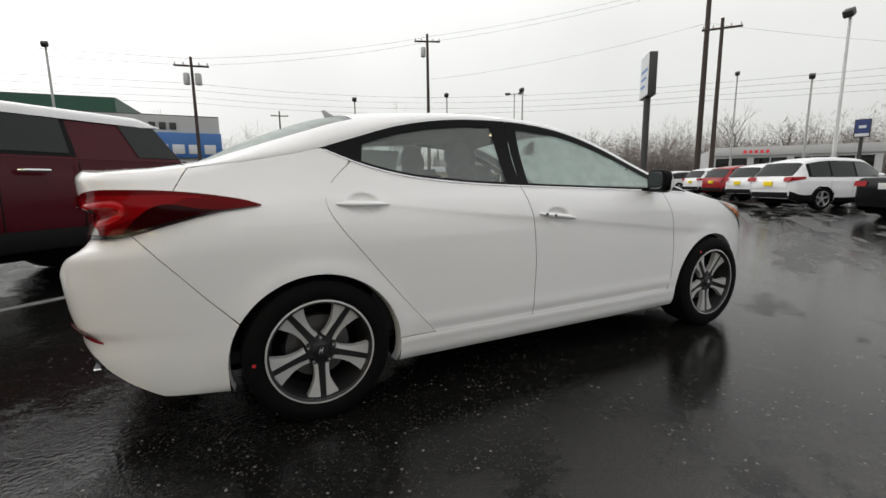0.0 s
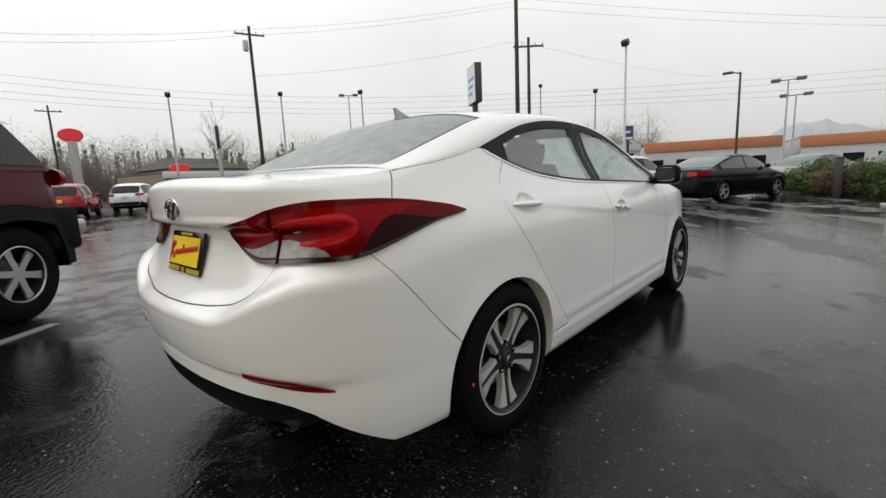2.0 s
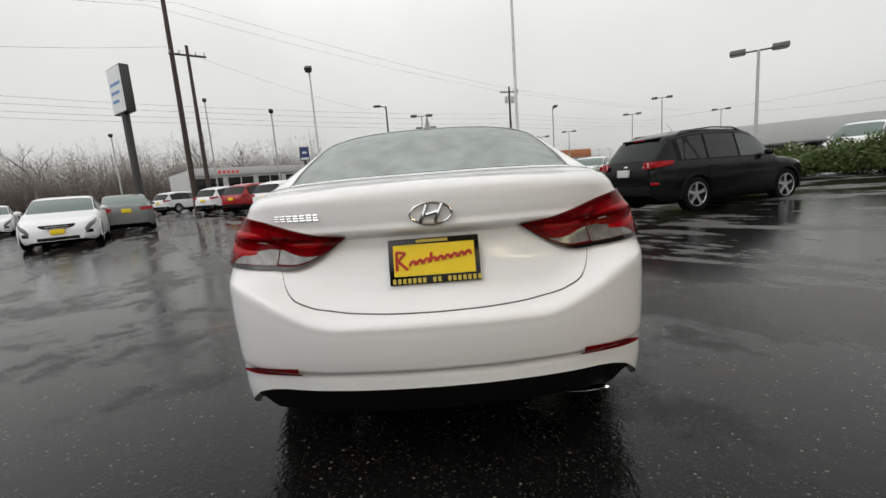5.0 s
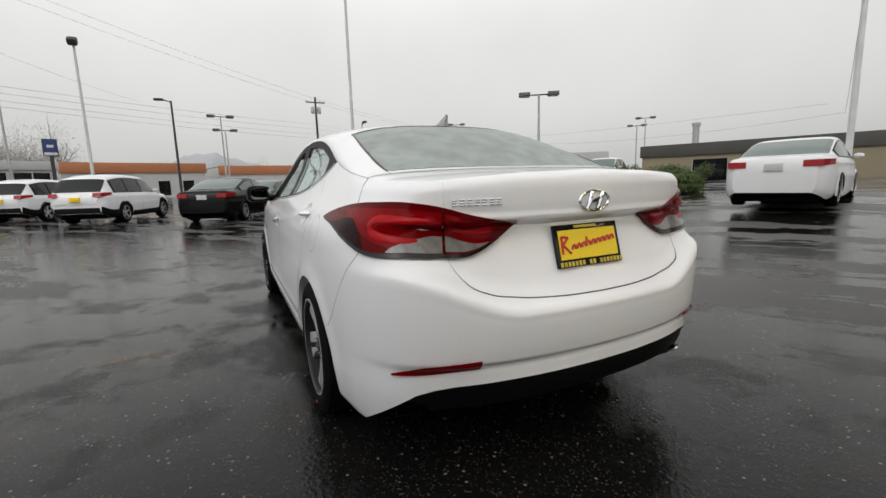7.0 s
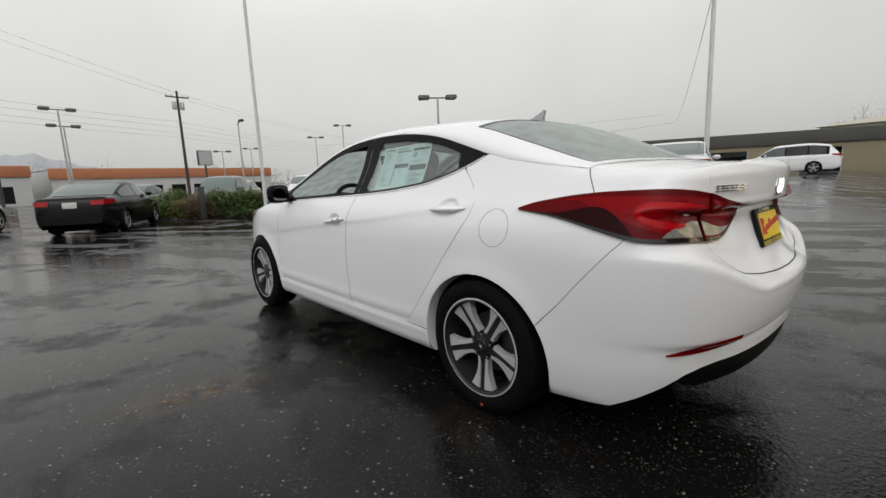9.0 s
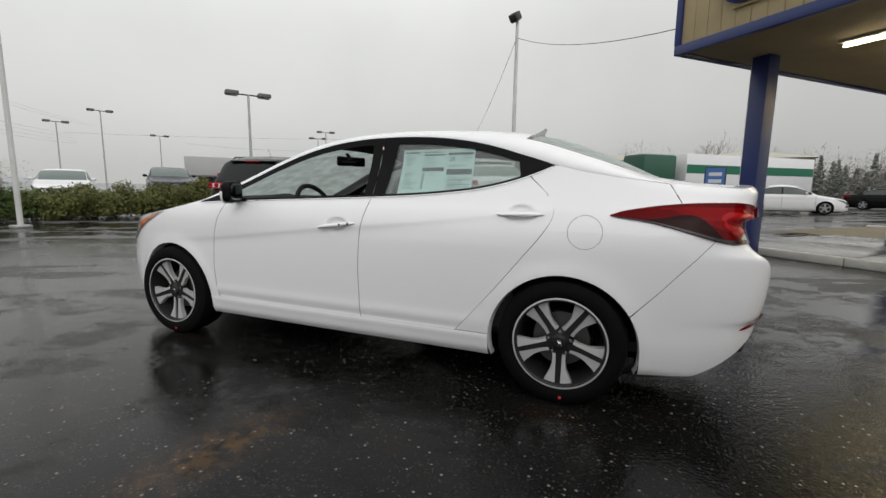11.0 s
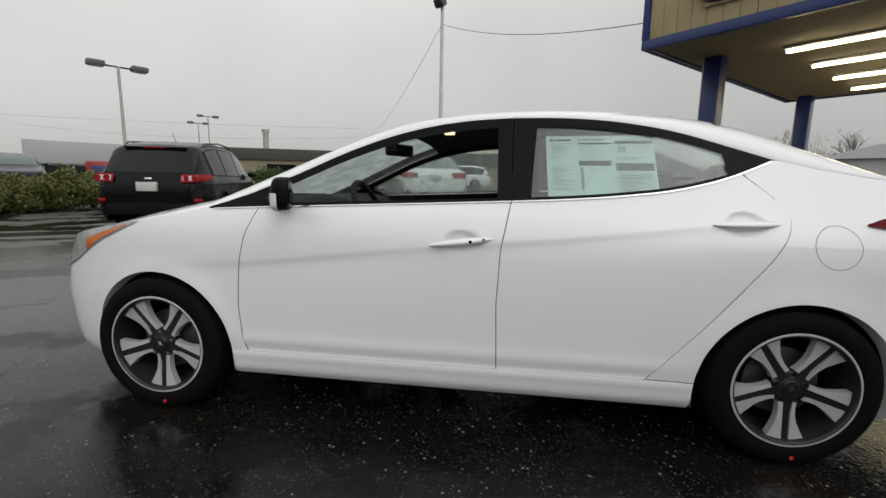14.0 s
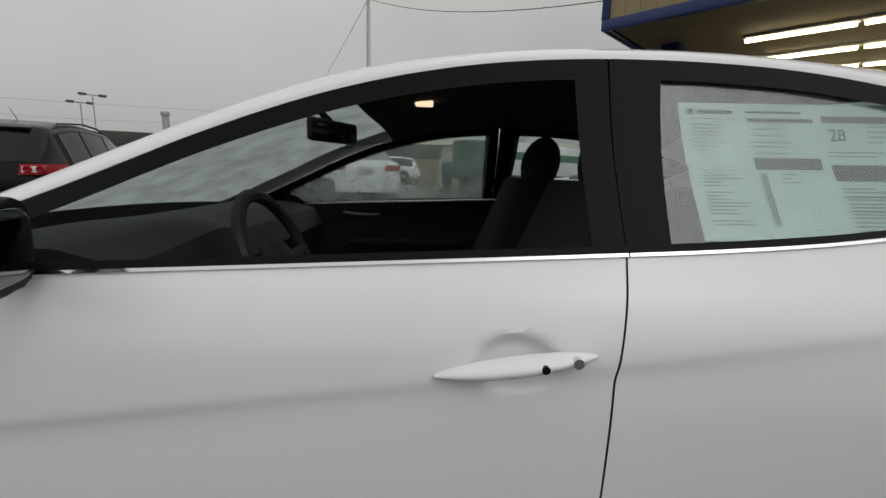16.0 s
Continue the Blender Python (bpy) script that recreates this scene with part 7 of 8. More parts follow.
for args in ((37.6, 0.9, 6.9), (41.0, 0.6, 6.2), (15.0, -13.6, 5.33), (30.0, -40.0, 7.2), (31.5, -40.5, 6.6), (44.0, -24.5, 7.8), (50.0, -24.0, 7.0), (52.0, -36.0, 7.0), (62.0, -20.0, 6.5), (56.0, -14.5, 5.6)):
    lamp_post(*args, "twin", math.degrees(math.atan2(args[1], args[0])) + 8, 0.08, GALVANISED, "steel lamp post with twin shoebox heads")
lamp_post(2.0, -12.9, 6.95, "flood", 60, 0.085, WHITE_POLE, "slim white lamp post with a floodlight")
tall = thing("flagpole", "tall slim weathered white pole by the hedge", "pole", at=turned(11.5, -2.9, 0))
bm = bmesh.new()
tube(bm, [(0, 0, 0), (0, 0, 4), (0, 0, 13.0)], 0.060, 0.038, 10)
part("pole", bm, WHITE_POLE, tall)
part("pole_base", boxed(-0.16, 0.16, -0.16, 0.16, 0, 0.06, 0.01), GALVANISED, tall)


def utility_pole(x, y, z, heading, arm=True, cans=1, r=0.17, label="wooden utility pole with crossarm"):
    p = thing("utility_pole", label, "utility pole", "utility poles", at=turned(x, y, heading))
    bm = bmesh.new()
    tube(bm, [(0, 0, 0), (0, 0, z / 2), (0, 0, z)], r, r * 0.62, 10)
    part("pole", bm, TIMBER, p)
    if arm:
        part("crossarm", boxed(-0.06, 0.06, -1.25, 1.25, z - 0.75, z - 0.62, 0.01), TIMBER, p)
        for q in (-1.15, -0.55, 0.55, 1.15):
            bm = bmesh.new()
            lathe(bm, [(0.001, z - 0.40), (0.05, z - 0.42), (0.03, z - 0.5), (0.06, z - 0.53), (0.03, z - 0.62)], 8, "z")
            bmesh.ops.translate(bm, vec=(0, q, 0), verts=bm.verts)
            part("insulator", bm, GALVANISED, p)
    for k in range(cans):
        bm = bmesh.new()
        lathe(bm, [(0.001, 0.0), (0.22, 0.0), (0.24, 0.08), (0.24, 0.80), (0.20, 0.86), (0.001, 0.90)], 14, "z")
        bmesh.ops.translate(bm, vec=(0, (0.42, -0.42)[k], z - 2.1), verts=bm.verts)
        part("transformer", bm, GALVANISED, p, "grey transformer can")
    return p


utility_pole(17.2, 37.9, 15.2, 70, True, 1, 0.19)
utility_pole(-3.1, 38.4, 11.0, 80, True, 2, 0.16)
utility_pole(31.6, 19.3, 19.5, 120, True, 0, 0.23, "very tall dark wooden utility pole")
utility_pole(31.0, 17.8, 12.3, 40, True, 0, 0.18)
utility_pole(57.5, -10.7, 12.6, 5, True, 2, 0.20)
utility_pole(7.0, 70.0, 12.0, 80, True, 0, 0.16)


def wire(pts, sag, r=0.014):
    bm = bmesh.new()
    line = []
    for p, q in zip(pts, pts[1:]):
        p, q = Vector(p), Vector(q)
        for i in range(12):
            t = i / 12
            v = p.lerp(q, t)
            v.z -= sag * 4 * t * (1 - t)
            line.append(v)
    line.append(Vector(pts[-1]))
    tube(bm, line, r * 0.6, seg=4)
    return tagged(part("overhead_wire", bm, DARK_METAL), "thin sagging overhead power line", "wire", "overhead wires")


for k, dz in enumerate((0.0, 0.45, 1.0, 1.5)):
    wire([(-70, 44, 7.6 + dz), (-3.1, 38.4, 7.5 + dz), (17.2, 37.9, 7.8 + dz), (31.0, 17.8, 6.7 + 0.8 * dz), (57.5, -10.7, 7.3 + 1.2 * dz), (90, -48, 8 + dz)], 0.25)
for q in (-1.1, 1.1):
    wire([(-70, 46 + q, 11.5), (-3.1, 38.4 + q, 10.6), (17.2, 37.9 + q, 14.7), (31.6, 19.3 + q, 15.5), (57.5, -10.7 + q, 12.1), (95, -55 + q, 12)], 0.4)
wire([(17.2, 37.9, 11.0), (31.6, 19.3, 12.5), (70, 10, 13.0)], 0.5)
wire([(2.0, -12.9, 6.3), (-2.42, -5.1, 3.62)], 0.25, 0.012)
wire([(2.0, -12.9, 6.3), (14.5, -44.0, 5.6), (60, -46, 7.2)], 0.8, 0.014)
wire([(60, -30, 7.0), (14.0, -40.0, 6.0)], 0.3, 0.012)


# ---- signs ----
def pole_sign(name, label, x, y, heading, z0, z1, half, mat, post_r=0.12, oval=False, side_post=False, thick=0.2):
    s = thing(name, label, "sign", at=turned(x, y, heading))
    bm = bmesh.new()
    off = half * 0.8 if side_post else 0.0
    tube(bm, [(0, off, 0), (0, off, z0 + 0.1)], post_r, seg=10)
    part("post", bm, GALVANISED if side_post or oval else DARK_METAL, s)
    if oval:
        bm = bmesh.new()
        lathe(bm, [(0.001, -thick), (0.93, -thick), (1.0, -thick * 0.6), (1.0, thick * 0.6), (0.93, thick), (0.001, thick)], 36, "x")
        bmesh.ops.scale(bm, vec=(1, half, (z1 - z0) / 2), verts=bm.verts)
        bmesh.ops.translate(bm, vec=(0, 0, (z0 + z1) / 2), verts=bm.verts)
        part("panel", bm, mat, s)
        for k in range(3):
            y0 = (-0.55 + 0.45 * k) * half
            part("sign_mark", boxed(-thick - 0.02, -thick + 0.0, y0, y0 + 0.22 * half, z0 + (z1 - z0) * 0.32, z0 + (z1 - z0) * 0.68), SIGN_WHITE, s)
    else:
        part("cabinet", boxed(-thick, thick, -half, half, z0, z1, 0.03), DARK_METAL, s)
        for sg in (1, -1):
            part("panel", boxed(sg * thick - 0.01, sg * thick + 0.012, -half + 0.06, half - 0.06, z0 + 0.06, z1 - 0.06), mat, s)
    return s


big = pole_sign("pylon_sign", "tall dealer pylon sign with a pale panel in a dark cabinet", 27.4, 20.8, 142, 7.1, 10.1, 1.25, SIGN_WHITE, 0.24, thick=0.28)
for k in range(3):
    for sg in (1, -1):
        part("sign_mark", boxed(sg * 0.292 - 0.008, sg * 0.292 + 0.008, -0.9, 0.9 - 0.3 * k, 8.9 - 0.55 * k, 9.1 - 0.55 * k), SIGN_BLUE, big)
pole_sign("roadside_sign", "pale roadside sign on a side post", 11.0, 32.2, 165, 3.9, 5.6, 0.55, SIGN_WHITE, 0.14, side_post=True, thick=0.12)
pole_sign("oval_sign", "large red oval dealer sign on a post", 7.6, 63.0, 262, 7.05, 8.6, 1.15, SIGN_RED, 0.45, oval=True)
pole_sign("oval_sign", "small red oval dealer sign", 16.0, 56.0, 250, 3.1, 4.3, 1.1, SIGN_RED, 0.2, oval=True)
bsg = pole_sign("dealer_sign", "dark blue square dealer sign on a post", 40.5, 12.8, 196, 3.9, 5.2, 0.45, BLUE, 0.12, thick=0.15)
for sg in (1, -1):
    part("sign_mark", boxed(sg * 0.168 - 0.008, sg * 0.168 + 0.008, -0.38, 0.38, 3.97, 4.18), SIGN_WHITE, bsg)
    part("sign_mark", boxed(sg * 0.168 - 0.008, sg * 0.168 + 0.008, -0.20, 0.20, 4.55, 4.75), SIGN_WHITE, bsg)
pole_sign("square_sign", "grey square sign on a post", 55.0, -12.2, 190, 3.9, 5.6, 0.8, STUCCO_GREY, 0.1)
bs2 = pole_sign("lot_sign", "blue lot sign on a thin post", -5.6, -19.5, 75, 1.25, 2.15, 0.42, SIGN_BLUE, 0.04, thick=0.04)
for k in range(2):
    part("sign_mark", boxed(0.05, 0.056, -0.25, 0.25, 1.45 + 0.3 * k, 1.60 + 0.3 * k), SIGN_WHITE, bs2)
pole_sign("price_sign", "small lit yellow sign board on a post", -19.5, -31.5, 62, 2.2, 2.9, 0.40, FRAME_GOLD, 0.06, thick=0.08)
part_post = thing("bollard", "dark square bollard in the hedge", "bollard", at=turned(15.4, -2.0, 0))
part("post", boxed(-0.10, 0.10, -0.10, 0.10, 0, 1.15, 0.015), DARK_METAL, part_post)
part("cap", boxed(-0.12, 0.12, -0.12, 0.12, 1.15, 1.19, 0.01), DARK_METAL, part_post)


# ---- buildings: x along the front from 0 to length, y back, front faces -y ----
def building(name, label, p0, p1, depth, h, wall, band=None, band_h=0.0, windows=(), roof_mat=DARK_ROOF, gable=0.0, parapet=0.25):
    d = Vector(p1) - Vector(p0)
    ln = d.length
    b = thing(name, label, "building", "", at=turned(p0[0], p0[1], math.degrees(math.atan2(d.y, d.x))))
    # front wall in pieces round its openings
    cuts = sorted(windows)
    x = 0.0
    def piece(name_, *c):
        part(name_, boxed(*c), wall, b, smooth=False)
    for x0, x1, z0, z1 in cuts:
        if x0 > x:
            piece("wall_pier", x, x0, 0, 0.25, 0, h - band_h)
        if z0 > 0.01:
            piece("wall_sill", x0, x1, 0, 0.25, 0, z0)
        piece("wall_head", x0, x1, 0, 0.25, z1, h - band_h)
        x = x1
    piece("wall_pier", x, ln, 0, 0.25, 0, h - band_h)
    piece("side_wall", 0, 0.25, 0.252, depth, 0, h)
    piece("side_wall", ln - 0.25, ln, 0.252, depth, 0, h)
    piece("back_wall", 0.252, ln - 0.252, depth - 0.25, depth, 0, h)
    if band is not None:
        part("fascia", boxed(-0.15, ln + 0.15, -0.18, 0.30, h - band_h + 0.003, h + parapet, 0.02), band, b)
    for x0, x1, z0, z1 in cuts:
        win = part("window", boxed(x0, x1, 0.12, 0.15, z0, z1), DARK_GLASS, b, "dark shop window")
        n = max(1, round((x1 - x0) / 1.8))
        for k in range(n + 1):
            xx = lerp(x0, x1, k / n)
            part("window_frame", boxed(xx - 0.04, xx + 0.04, 0.06, 0.118, z0, z1), SIGN_WHITE, win)
    if gable:
        bm = bmesh.new()
        pts = [(-0.4, -0.4, h), (ln + 0.4, -0.4, h), (ln + 0.4, depth + 0.4, h), (-0.4, depth + 0.4, h), (ln * 0.12, depth / 2, h + gable), (ln * 0.88, depth / 2, h + gable)]
        v = [bm.verts.new(p) for p in pts]
        for q in ((0, 1, 5, 4), (1, 2, 5), (2, 3, 4, 5), (3, 0, 4), (0, 3, 2, 1)):
            bm.faces.new([v[i] for i in q])
        part("roof", bm, roof_mat, b, smooth=False)
    else:
        part("roof", boxed(0.0, ln, 0.31, depth, h, h + 0.12), roof_mat, b)
    return b


def row_windows(n, x0, step, w, z0, z1):
    return [(x0 + step * k, x0 + step * k + w, z0, z1) for k in range(n)]


dealer = building("showroom", "white glass-fronted car showroom with flat roof", (47.0, 28.0), (56.2, 16.7), 14, 4.2, STUCCO_WHITE, STUCCO_WHITE, 0.75, row_windows(4, 0.5, 3.5, 3.0, 0.3, 3.2), parapet=0.15)
for k in range(5):
    part("sign_mark", boxed(3.0 + 0.5 * k, 3.30 + 0.5 * k, -0.20, -0.182, 3.68, 4.0), SIGN_RED, dealer)
building("storefront_row", "long storefront row with an orange fascia", (68.0, 19.5), (74.0, 3.5), 14, 4.7, STUCCO_WHITE, ORANGE_FASCIA, 1.15, row_windows(5, 1.0, 3.2, 1.6, 0.3, 2.4))
building("storefront_row", "long storefront row with an orange fascia", (75.0, 1.5), (82.0, -30.0), 14, 4.4, STUCCO_WHITE, ORANGE_FASCIA, 1.2, row_windows(9, 1.0, 3.4, 2.2, 0.3, 2.1))
building("low_shop", "low beige shop building with a flat roof", (13.5, 53.0), (46.0, 58.0), 12, 3.0, STUCCO_TAN, SIGN_WHITE, 0.5, row_windows(7, 2.0, 4.4, 3.0, 0.4, 2.1))
building("shed", "dark gabled shed roof behind the shop", (17.0, 62.0), (27.0, 63.5), 9, 4.0, STUCCO_TAN, None, 0, (), DARK_ROOF, 1.6)
hy = building("dealership", "white dealership building with a blue sign band", (-20.0, 42.0), (-1.5, 42.0), 14, 6.9, STUCCO_WHITE, None, 0, row_windows(4, 1.0, 4.4, 3.4, 0.4, 2.8))
part("sign_band", boxed(7.5, 18.6, -0.30, -0.02, 3.4, 5.5, 0.03), SIGN_BLUE, hy, "blue sign band")
for k in range(6):
    part("sign_letter", boxed(11.2 + 1.2 * k, 12.1 + 1.2 * k, -0.36, -0.30, 3.7, 4.5, 0.03), SIGN_WHITE, hy, "white block letter")
for k in range(3):
    part("sign_letter", boxed(13.2 + 0.75 * k, 13.7 + 0.75 * k, -0.08, -0.003, 5.75, 6.35, 0.02), DARK_METAL, hy, "dark block letter")
building("warehouse", "dark green metal warehouse", (-40.0, 60.0), (-11.5, 58.0), 20, 10.6, GREEN_METAL, None, 0, row_windows(3, 3.0, 8.0, 4.0, 0.0, 4.0))
tb = building("workshop", "tan workshop with a dark flat roof edge", (-1.0, -44.0), (24.5, -33.0), 16, 3.2, STUCCO_TAN, DARK_ROOF, 0.55, row_windows(4, 4.0, 6.0, 2.6, 0.4, 2.3), parapet=0.45)
tb.matrix_basis = turned(24.5, -33.0, math.degrees(math.atan2(-11.0, -25.5)))
bm = bmesh.new()
tube(bm, [(4.0, 1.0, 3.3), (4.0, 1.0, 5.2)], 0.26, seg=12)
tube(bm, [(4.0, 1.0, 5.15), (4.0, 1.0, 5.4)], 0.34, seg=12)
part("flue_pipe", bm, GALVANISED, tb, "steel flue pipe")
building("office", "low grey office building with a window band", (31.5, -23.2), (26.0, -30.2), 12, 3.1, STUCCO_GREY, STUCCO_GREY, 1.3, row_windows(2, 0.8, 4.0, 3.2, 0.6, 1.7))

building("hall", "cream hall with a shallow roof", (6.0, -62.0), (-22.0, -58.0), 18, 5.0, STUCCO_CREAM, None, 0, row_windows(4, 3.0, 6.0, 3.0, 0.5, 2.6), STUCCO_CREAM, 1.3)
building("depot", "white depot with a grey metal roof", (-26.7, -38.5), (-43.7, -23.4), 14, 3.4, STUCCO_WHITE, None, 0, row_windows(2, 11.0, 5.0, 2.2, 0.0, 2.3), METAL_ROOF, 1.6)

# parked lorry on the far road
lorry = thing("articulated_lorry", "dark green lorry cab with a long white trailer", "truck", at=turned(-3.9, -36.4, 220))
part("trailer", boxed(2.6, 17.6, -1.25, 1.25, 1.15, 4.05, 0.04), P_WHITE, lorry, "white box trailer with a green stripe")
for sg in (1, -1):
    part("stripe", boxed(2.65, 17.55, sg * 1.262 - 0.006, sg * 1.262 + 0.006, 2.5, 3.2), GREEN_STRIPE, lorry)
part("cab", boxed(-1.6, 1.7, -1.2, 1.2, 0.9, 3.9, 0.22), GREEN_METAL, lorry)
part("cab_hood", boxed(-3.0, -1.5, -1.0, 1.0, 0.8, 2.1, 0.2), GREEN_METAL, lorry)
part("chassis", boxed(-2.8, 17.4, -0.5, 0.5, 0.7, 1.1), DARK_METAL, lorry)
for x in (-2.2, 1.0, 2.3, 15.0, 16.3):
    for sg in (1, -1):
        bm = bmesh.new()
        lathe(bm, [(0.001, -0.14), (0.48, -0.14), (0.52, -0.08), (0.52, 0.08), (0.48, 0.14), (0.001, 0.14)], 20)
        bmesh.ops.translate(bm, vec=(x, sg * 1.05, 0.52), verts=bm.verts)
        part("wheel", bm, RUBBER, lorry)


# ---- planting ----
def leafy(bm, centre, radii, n, size, rnd):
    """Many small leaf quads in an uneven clump."""
    for _ in range(n):
        d = Vector((rnd.gauss(0, 1), rnd.gauss(0, 1), rnd.gauss(0, 1))).normalized()
        k = rnd.uniform(0.55, 1.0) * (0.82 + 0.36 * noise.noise(d * 1.8 + Vector(centre)))
        p = Vector((d.x * radii[0], d.y * radii[1], d.z * radii[2])) * k + Vector(centre)
        if p.z < 0.02:
            p.z = rnd.uniform(0.02, 0.15)
        t = Vector((rnd.gauss(0, 1), rnd.gauss(0, 1), rnd.gauss(0, 0.7))).normalized()
        o = t.cross(d).normalized()
        s = size * rnd.uniform(0.6, 1.4)
        bm.faces.new([bm.verts.new(p + t * s * a + o * s * 0.5 * b) for a, b in ((-1, 0), (0, -1), (1, 0), (0, 1))])


SHRUBS = [material("shrub_olive", (0.100, 0.105, 0.022), 0.7, vary=0.5, scale=3), material("shrub_green", (0.060, 0.090, 0.018), 0.7, vary=0.5, scale=3),
          material("shrub_rust", (0.12, 0.08, 0.045), 0.8, vary=0.5, scale=3)]
rnd = random.Random(11)
hedge_line = [(17.9, -0.9), (13.9, -4.3), (12.0, -8.0), (9.6, -11.6), (6.2, -13.4)]
seg_len = [math.dist(p, q) for p, q in zip(hedge_line, hedge_line[1:])]
n_shrub = 19
for k in range(n_shrub):
    s = (k + 0.5) / n_shrub * sum(seg_len)
    i = 0
    while s > seg_len[i]:
        s -= seg_len[i]
        i += 1
    p, q = hedge_line[i], hedge_line[i + 1]
    x, y = lerp(p[0], q[0], s / seg_len[i]) + rnd.uniform(-0.1, 0.1), lerp(p[1], q[1], s / seg_len[i]) + rnd.uniform(-0.2, 0.2)
    h = rnd.uniform(0.49, 0.65)
    shrub = thing("shrub", "clipped bushy shrub with olive and rusty leaves", "shrub", "hedge shrubs", at=turned(x, y, rnd.uniform(0, 360), ground_z(x, y)))
    bm = bmesh.new()
    for _ in range(7):
        a = rnd.uniform(0, 6.28)
        tube(bm, [(0, 0, 0), (0.2 * math.cos(a), 0.2 * math.sin(a), h * 0.7), (0.45 * math.cos(a), 0.45 * math.sin(a), h * 1.5)], 0.02, 0.006, 5)
    part("stem", bm, BARK, shrub)
    bm = bmesh.new()
    leafy(bm, (0, 0, h * 0.85), (0.95, 0.85, h * 0.95), 2200, 0.045, rnd)
    leafy(bm, (0, 0, h * 0.35), (0.90, 0.80, h * 0.5), 1200, 0.045, rnd)
    for _ in range(7):
        leafy(bm, (rnd.uniform(-0.75, 0.75), rnd.uniform(-0.65, 0.65), rnd.uniform(0.25, 1.5) * h), (0.40, 0.40, 0.34), 420, 0.04, rnd)
    part("foliage", bm, SHRUBS[rnd.choice((0, 0, 0, 1, 1, 1, 2))], shrub, smooth=False)


def branchy(bm, base, h, rnd, r=0.16, depth=4):
    """A bare tree: tapered limbs that fork."""
    def limb(p, d, ln, r_, lv):
        q = p + d * ln
        m = (p + q) / 2 + Vector((rnd.uniform(-1, 1), rnd.uniform(-1, 1), 0)) * ln * 0.06
        tube(bm, [p, m, q], r_, r_ * 0.62, 5 if lv > 2 else 3, caps=False)
        if lv == 0:
            return
        for _ in range(rnd.choice((2, 3, 3)) if lv < depth else 4):
            nd = (d + Vector((rnd.uniform(-1, 1), rnd.uniform(-1, 1), rnd.uniform(-0.25, 0.7))) * 0.75).normalized()
            limb(p.lerp(q, rnd.uniform(0.55, 1.0)), nd, ln * rnd.uniform(0.55, 0.78), r_ * 0.52, lv - 1)
    limb(Vector(base), Vector((rnd.uniform(-0.06, 0.06), rnd.uniform(-0.06, 0.06), 1)).normalized(), h * 0.36, r, depth)


for x, y, h in ((25.0, 66.0, 14), (44.0, 58.0, 12), (28.0, 70.0, 13), (52.0, 50.0, 11), (75.0, 33.0, 12), (80.0, 22.0, 11), (96.0, 34.0, 12), (-8.0, 62.0, 12), (-12.0, -64.0, 10), (-30.0, -52.0, 10), (-36.0, -48.0, 9), (64.0, 36.0, 12)):
    tr = thing("bare_tree", "leafless winter tree with fine branches", "tree", "bare trees", at=turned(x, y, rnd.uniform(0, 360)))
    bm = bmesh.new()
    branchy(bm, (0, 0, 0), h, rnd, 0.20, 5)
    part("trunk", bm, BARK, tr)

# far woods all round
bm = bmesh.new()
bc = bmesh.new()
def wood_at(brg, dist, h):
    x, y = -2 + dist * math.cos(radians(brg)), dist * math.sin(radians(brg))
    hh = h * rnd.choice((0.62, 0.75, 0.85, 0.92, 1.0, 1.22)) * rnd.uniform(0.9, 1.1)
    tube(bm, [(x, y, 0), (x + rnd.uniform(-0.5, 0.5), y + rnd.uniform(-0.5, 0.5), hh)], 0.085, 0.012, 3, caps=False)
    for _ in range(9):
        z = hh * rnd.uniform(0.25, 0.95)
        a = rnd.uniform(0, 6.28)
        ln = (hh - z) * 0.5 + 0.8
        tube(bm, [(x, y, z), (x + ln * math.cos(a) * 0.6, y + ln * math.sin(a) * 0.6, z + ln * 0.8)], 0.022, 0.006, 3, caps=False)
    grove.append((x, y, hh))
grove = []
for k in range(820):
    brg = rnd.uniform(15, 112)
    h = 9.2 if brg < 100 else 7.0
    wood_at(brg, rnd.uniform(88, 104), h * rnd.uniform(0.85, 1.12))
for k in range(300):
    wood_at(rnd.uniform(-142, -84), rnd.uniform(90, 112), rnd.choice((5.0, 6.0, 7.0, 8.5)))
for k in range(60):
    brg, dist = rnd.uniform(-140, -88), rnd.uniform(86, 104)
    x, y, h = -2 + dist * math.cos(radians(brg)), dist * math.sin(radians(brg)), rnd.uniform(4, 7.5)
    for j in range(9):
        z = h * (0.12 + 0.095 * j)
        leafy(bc, (x, y, z), (1.7 * (1 - j / 9.5), 1.7 * (1 - j / 9.5), 0.7), 60, 0.2, rnd)
for k in range(90):
    wood_at(rnd.uniform(-22, 14), rnd.uniform(108, 130), 6.5)
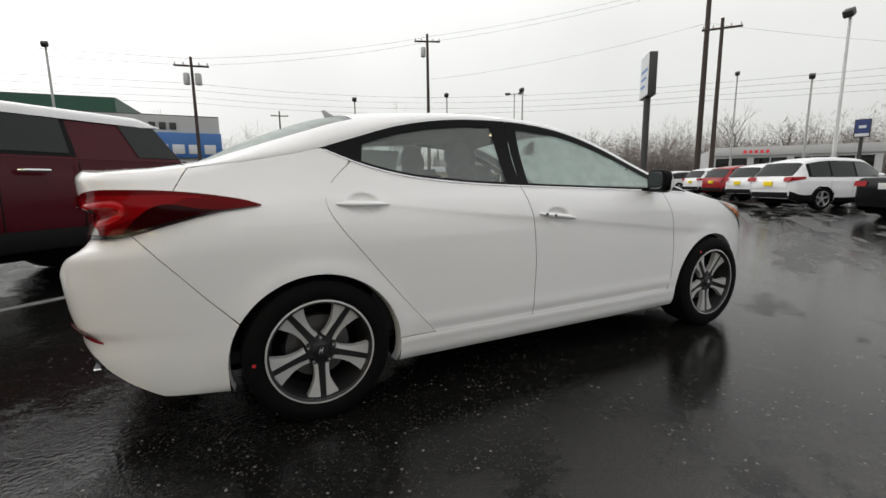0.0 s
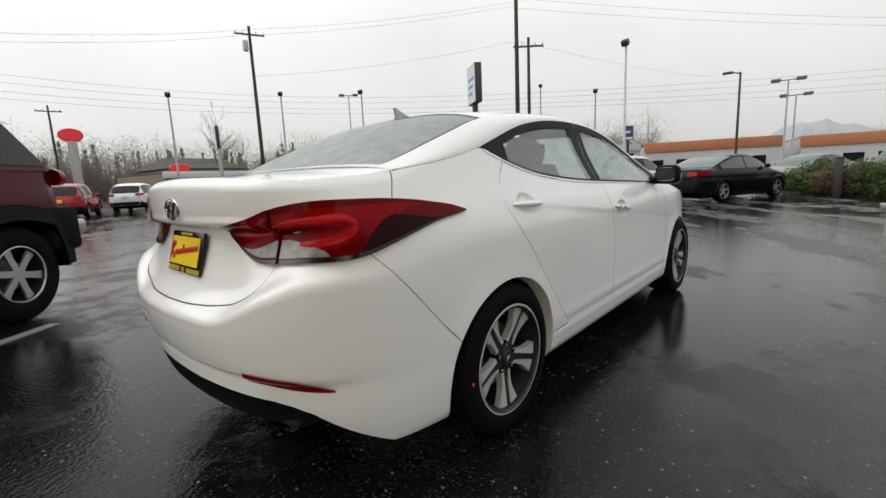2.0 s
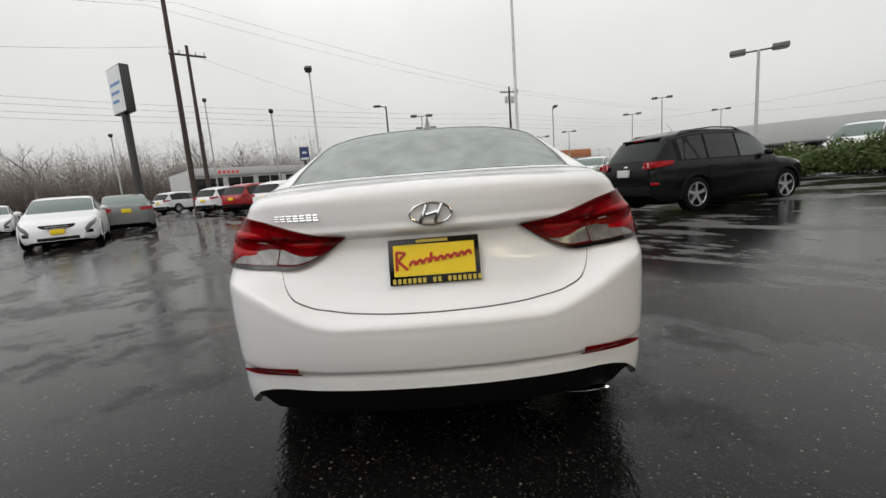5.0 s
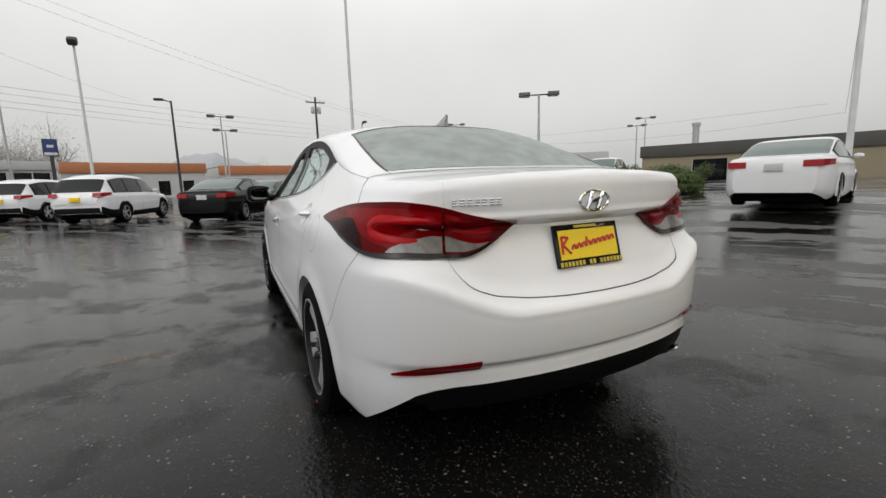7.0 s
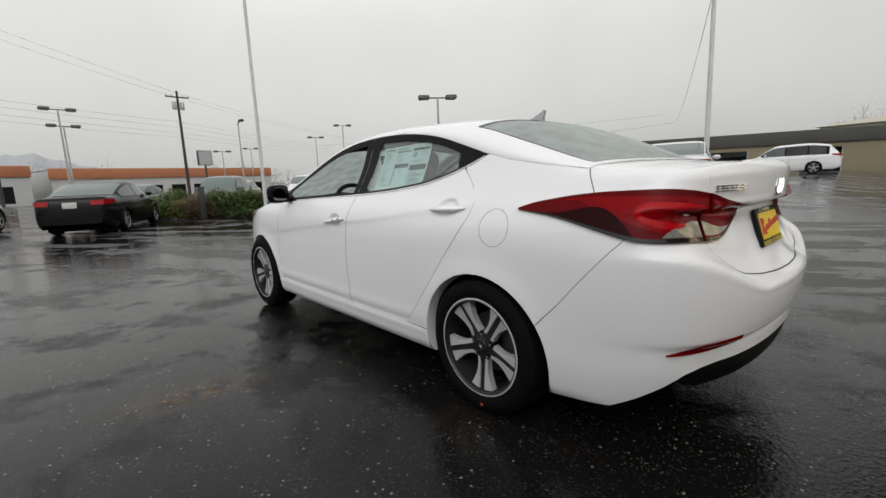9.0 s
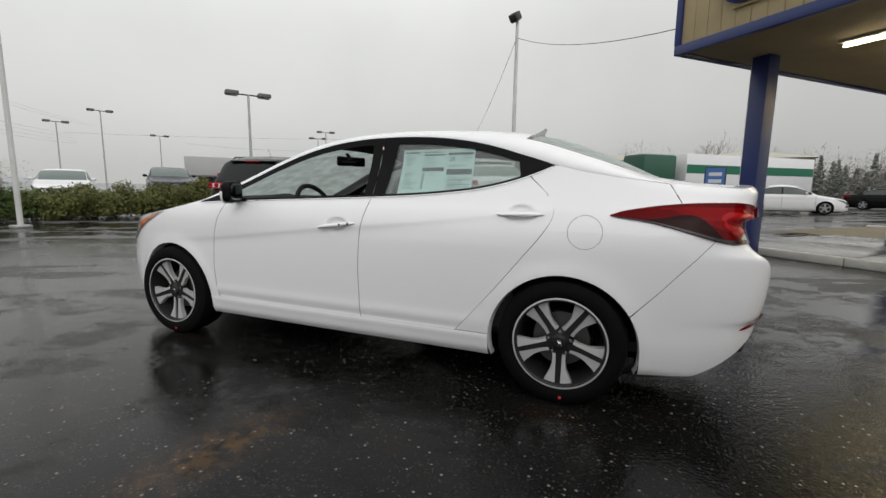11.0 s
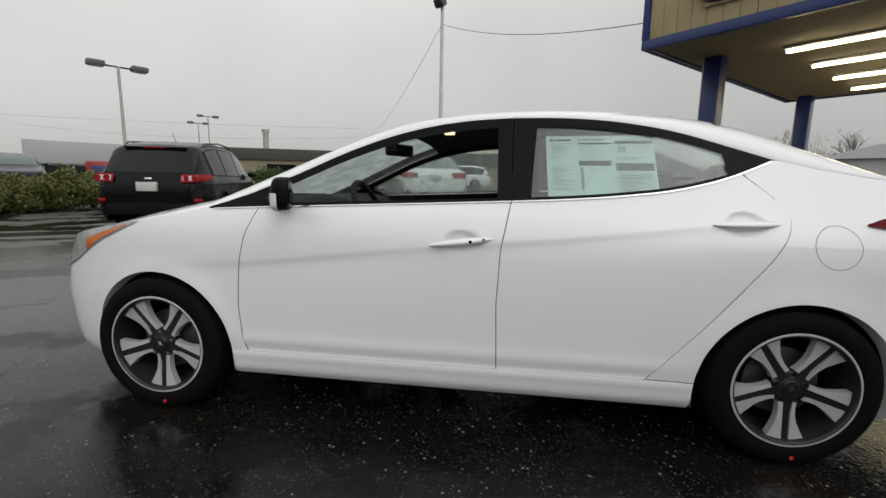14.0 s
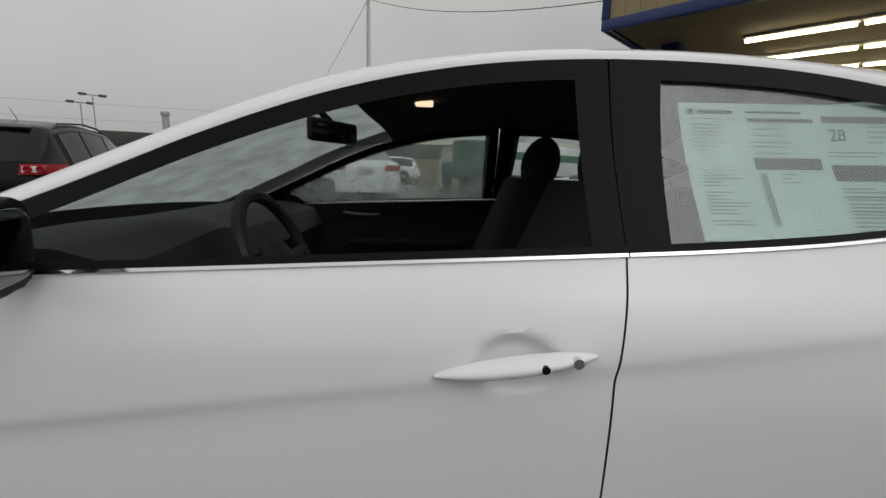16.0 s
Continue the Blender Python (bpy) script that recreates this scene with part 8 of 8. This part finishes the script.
for k in range(70):
    brg, dist = rnd.uniform(55, 100), rnd.uniform(96, 112)
    x, y, h = -2 + dist * math.cos(radians(brg)), dist * math.sin(radians(brg)), rnd.uniform(7, 11)
    for j in range(9):
        z = h * (0.12 + 0.095 * j)
        leafy(bc, (x, y, z), (1.7 * (1 - j / 9.5), 1.7 * (1 - j / 9.5), 0.7), 60, 0.2, rnd)
tagged(part("far_woods", bm, HAZED_BARK), "distant bare winter woods", "woods", kind="stuff")
rng = np.random.default_rng(4)
per = 420
g = np.repeat(np.array(grove), per, axis=0)
n_q = len(g)
at = np.stack([g[:, 0] + rng.normal(0, 1.9, n_q), g[:, 1] + rng.normal(0, 1.9, n_q), g[:, 2] * 0.95 * rng.random(n_q) ** 1.15], 1)
way = rng.normal(0, 1, (n_q, 3)) * (1, 1, 1.8)
way /= np.linalg.norm(way, axis=1)[:, None]
out = np.cross(way, rng.normal(0, 1, (n_q, 3)))
out /= np.linalg.norm(out, axis=1)[:, None]
size = (rng.uniform(0.16, 0.36, n_q) * (1.15 - 0.75 * at[:, 2] / g[:, 2]))[:, None]
quads = np.stack([at - way * size, at - out * size * 0.22, at + way * size, at + out * size * 0.22], 1).reshape(-1, 3)
me = bpy.data.meshes.new("far_thicket")
me.from_pydata(quads.tolist(), [], np.arange(n_q * 4).reshape(-1, 4).tolist())
me.materials.append(HAZED_THICKET)
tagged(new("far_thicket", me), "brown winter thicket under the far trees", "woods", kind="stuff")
tagged(part("far_conifers", bc, HAZED_CONIFER, smooth=False), "distant dark conifers among bare trees", "woods", kind="stuff")
bm = bmesh.new()
def hill(a, b):
    brg = lerp(22, -30, a)
    prof = math.exp(-((brg - 2.0) / 5.0) ** 2) * 0.8 + math.exp(-((brg + 5.0) / 4.5) ** 2) * 0.35 + math.exp(-((brg - 12) / 5.0) ** 2) * 0.35 + 0.12
    prof *= 1 + 0.10 * noise.noise(Vector((brg * 0.9, 0, 0)))
    d = lerp(520, 640, b)
    return Vector((d * math.cos(radians(brg)), d * math.sin(radians(brg)), 48 * prof * math.sin(math.pi * min(1, 0.5 * b + 0.0) if b < 1 else math.pi / 2) if b > 0 else -1))
grid(bm, hill, 80, 6)
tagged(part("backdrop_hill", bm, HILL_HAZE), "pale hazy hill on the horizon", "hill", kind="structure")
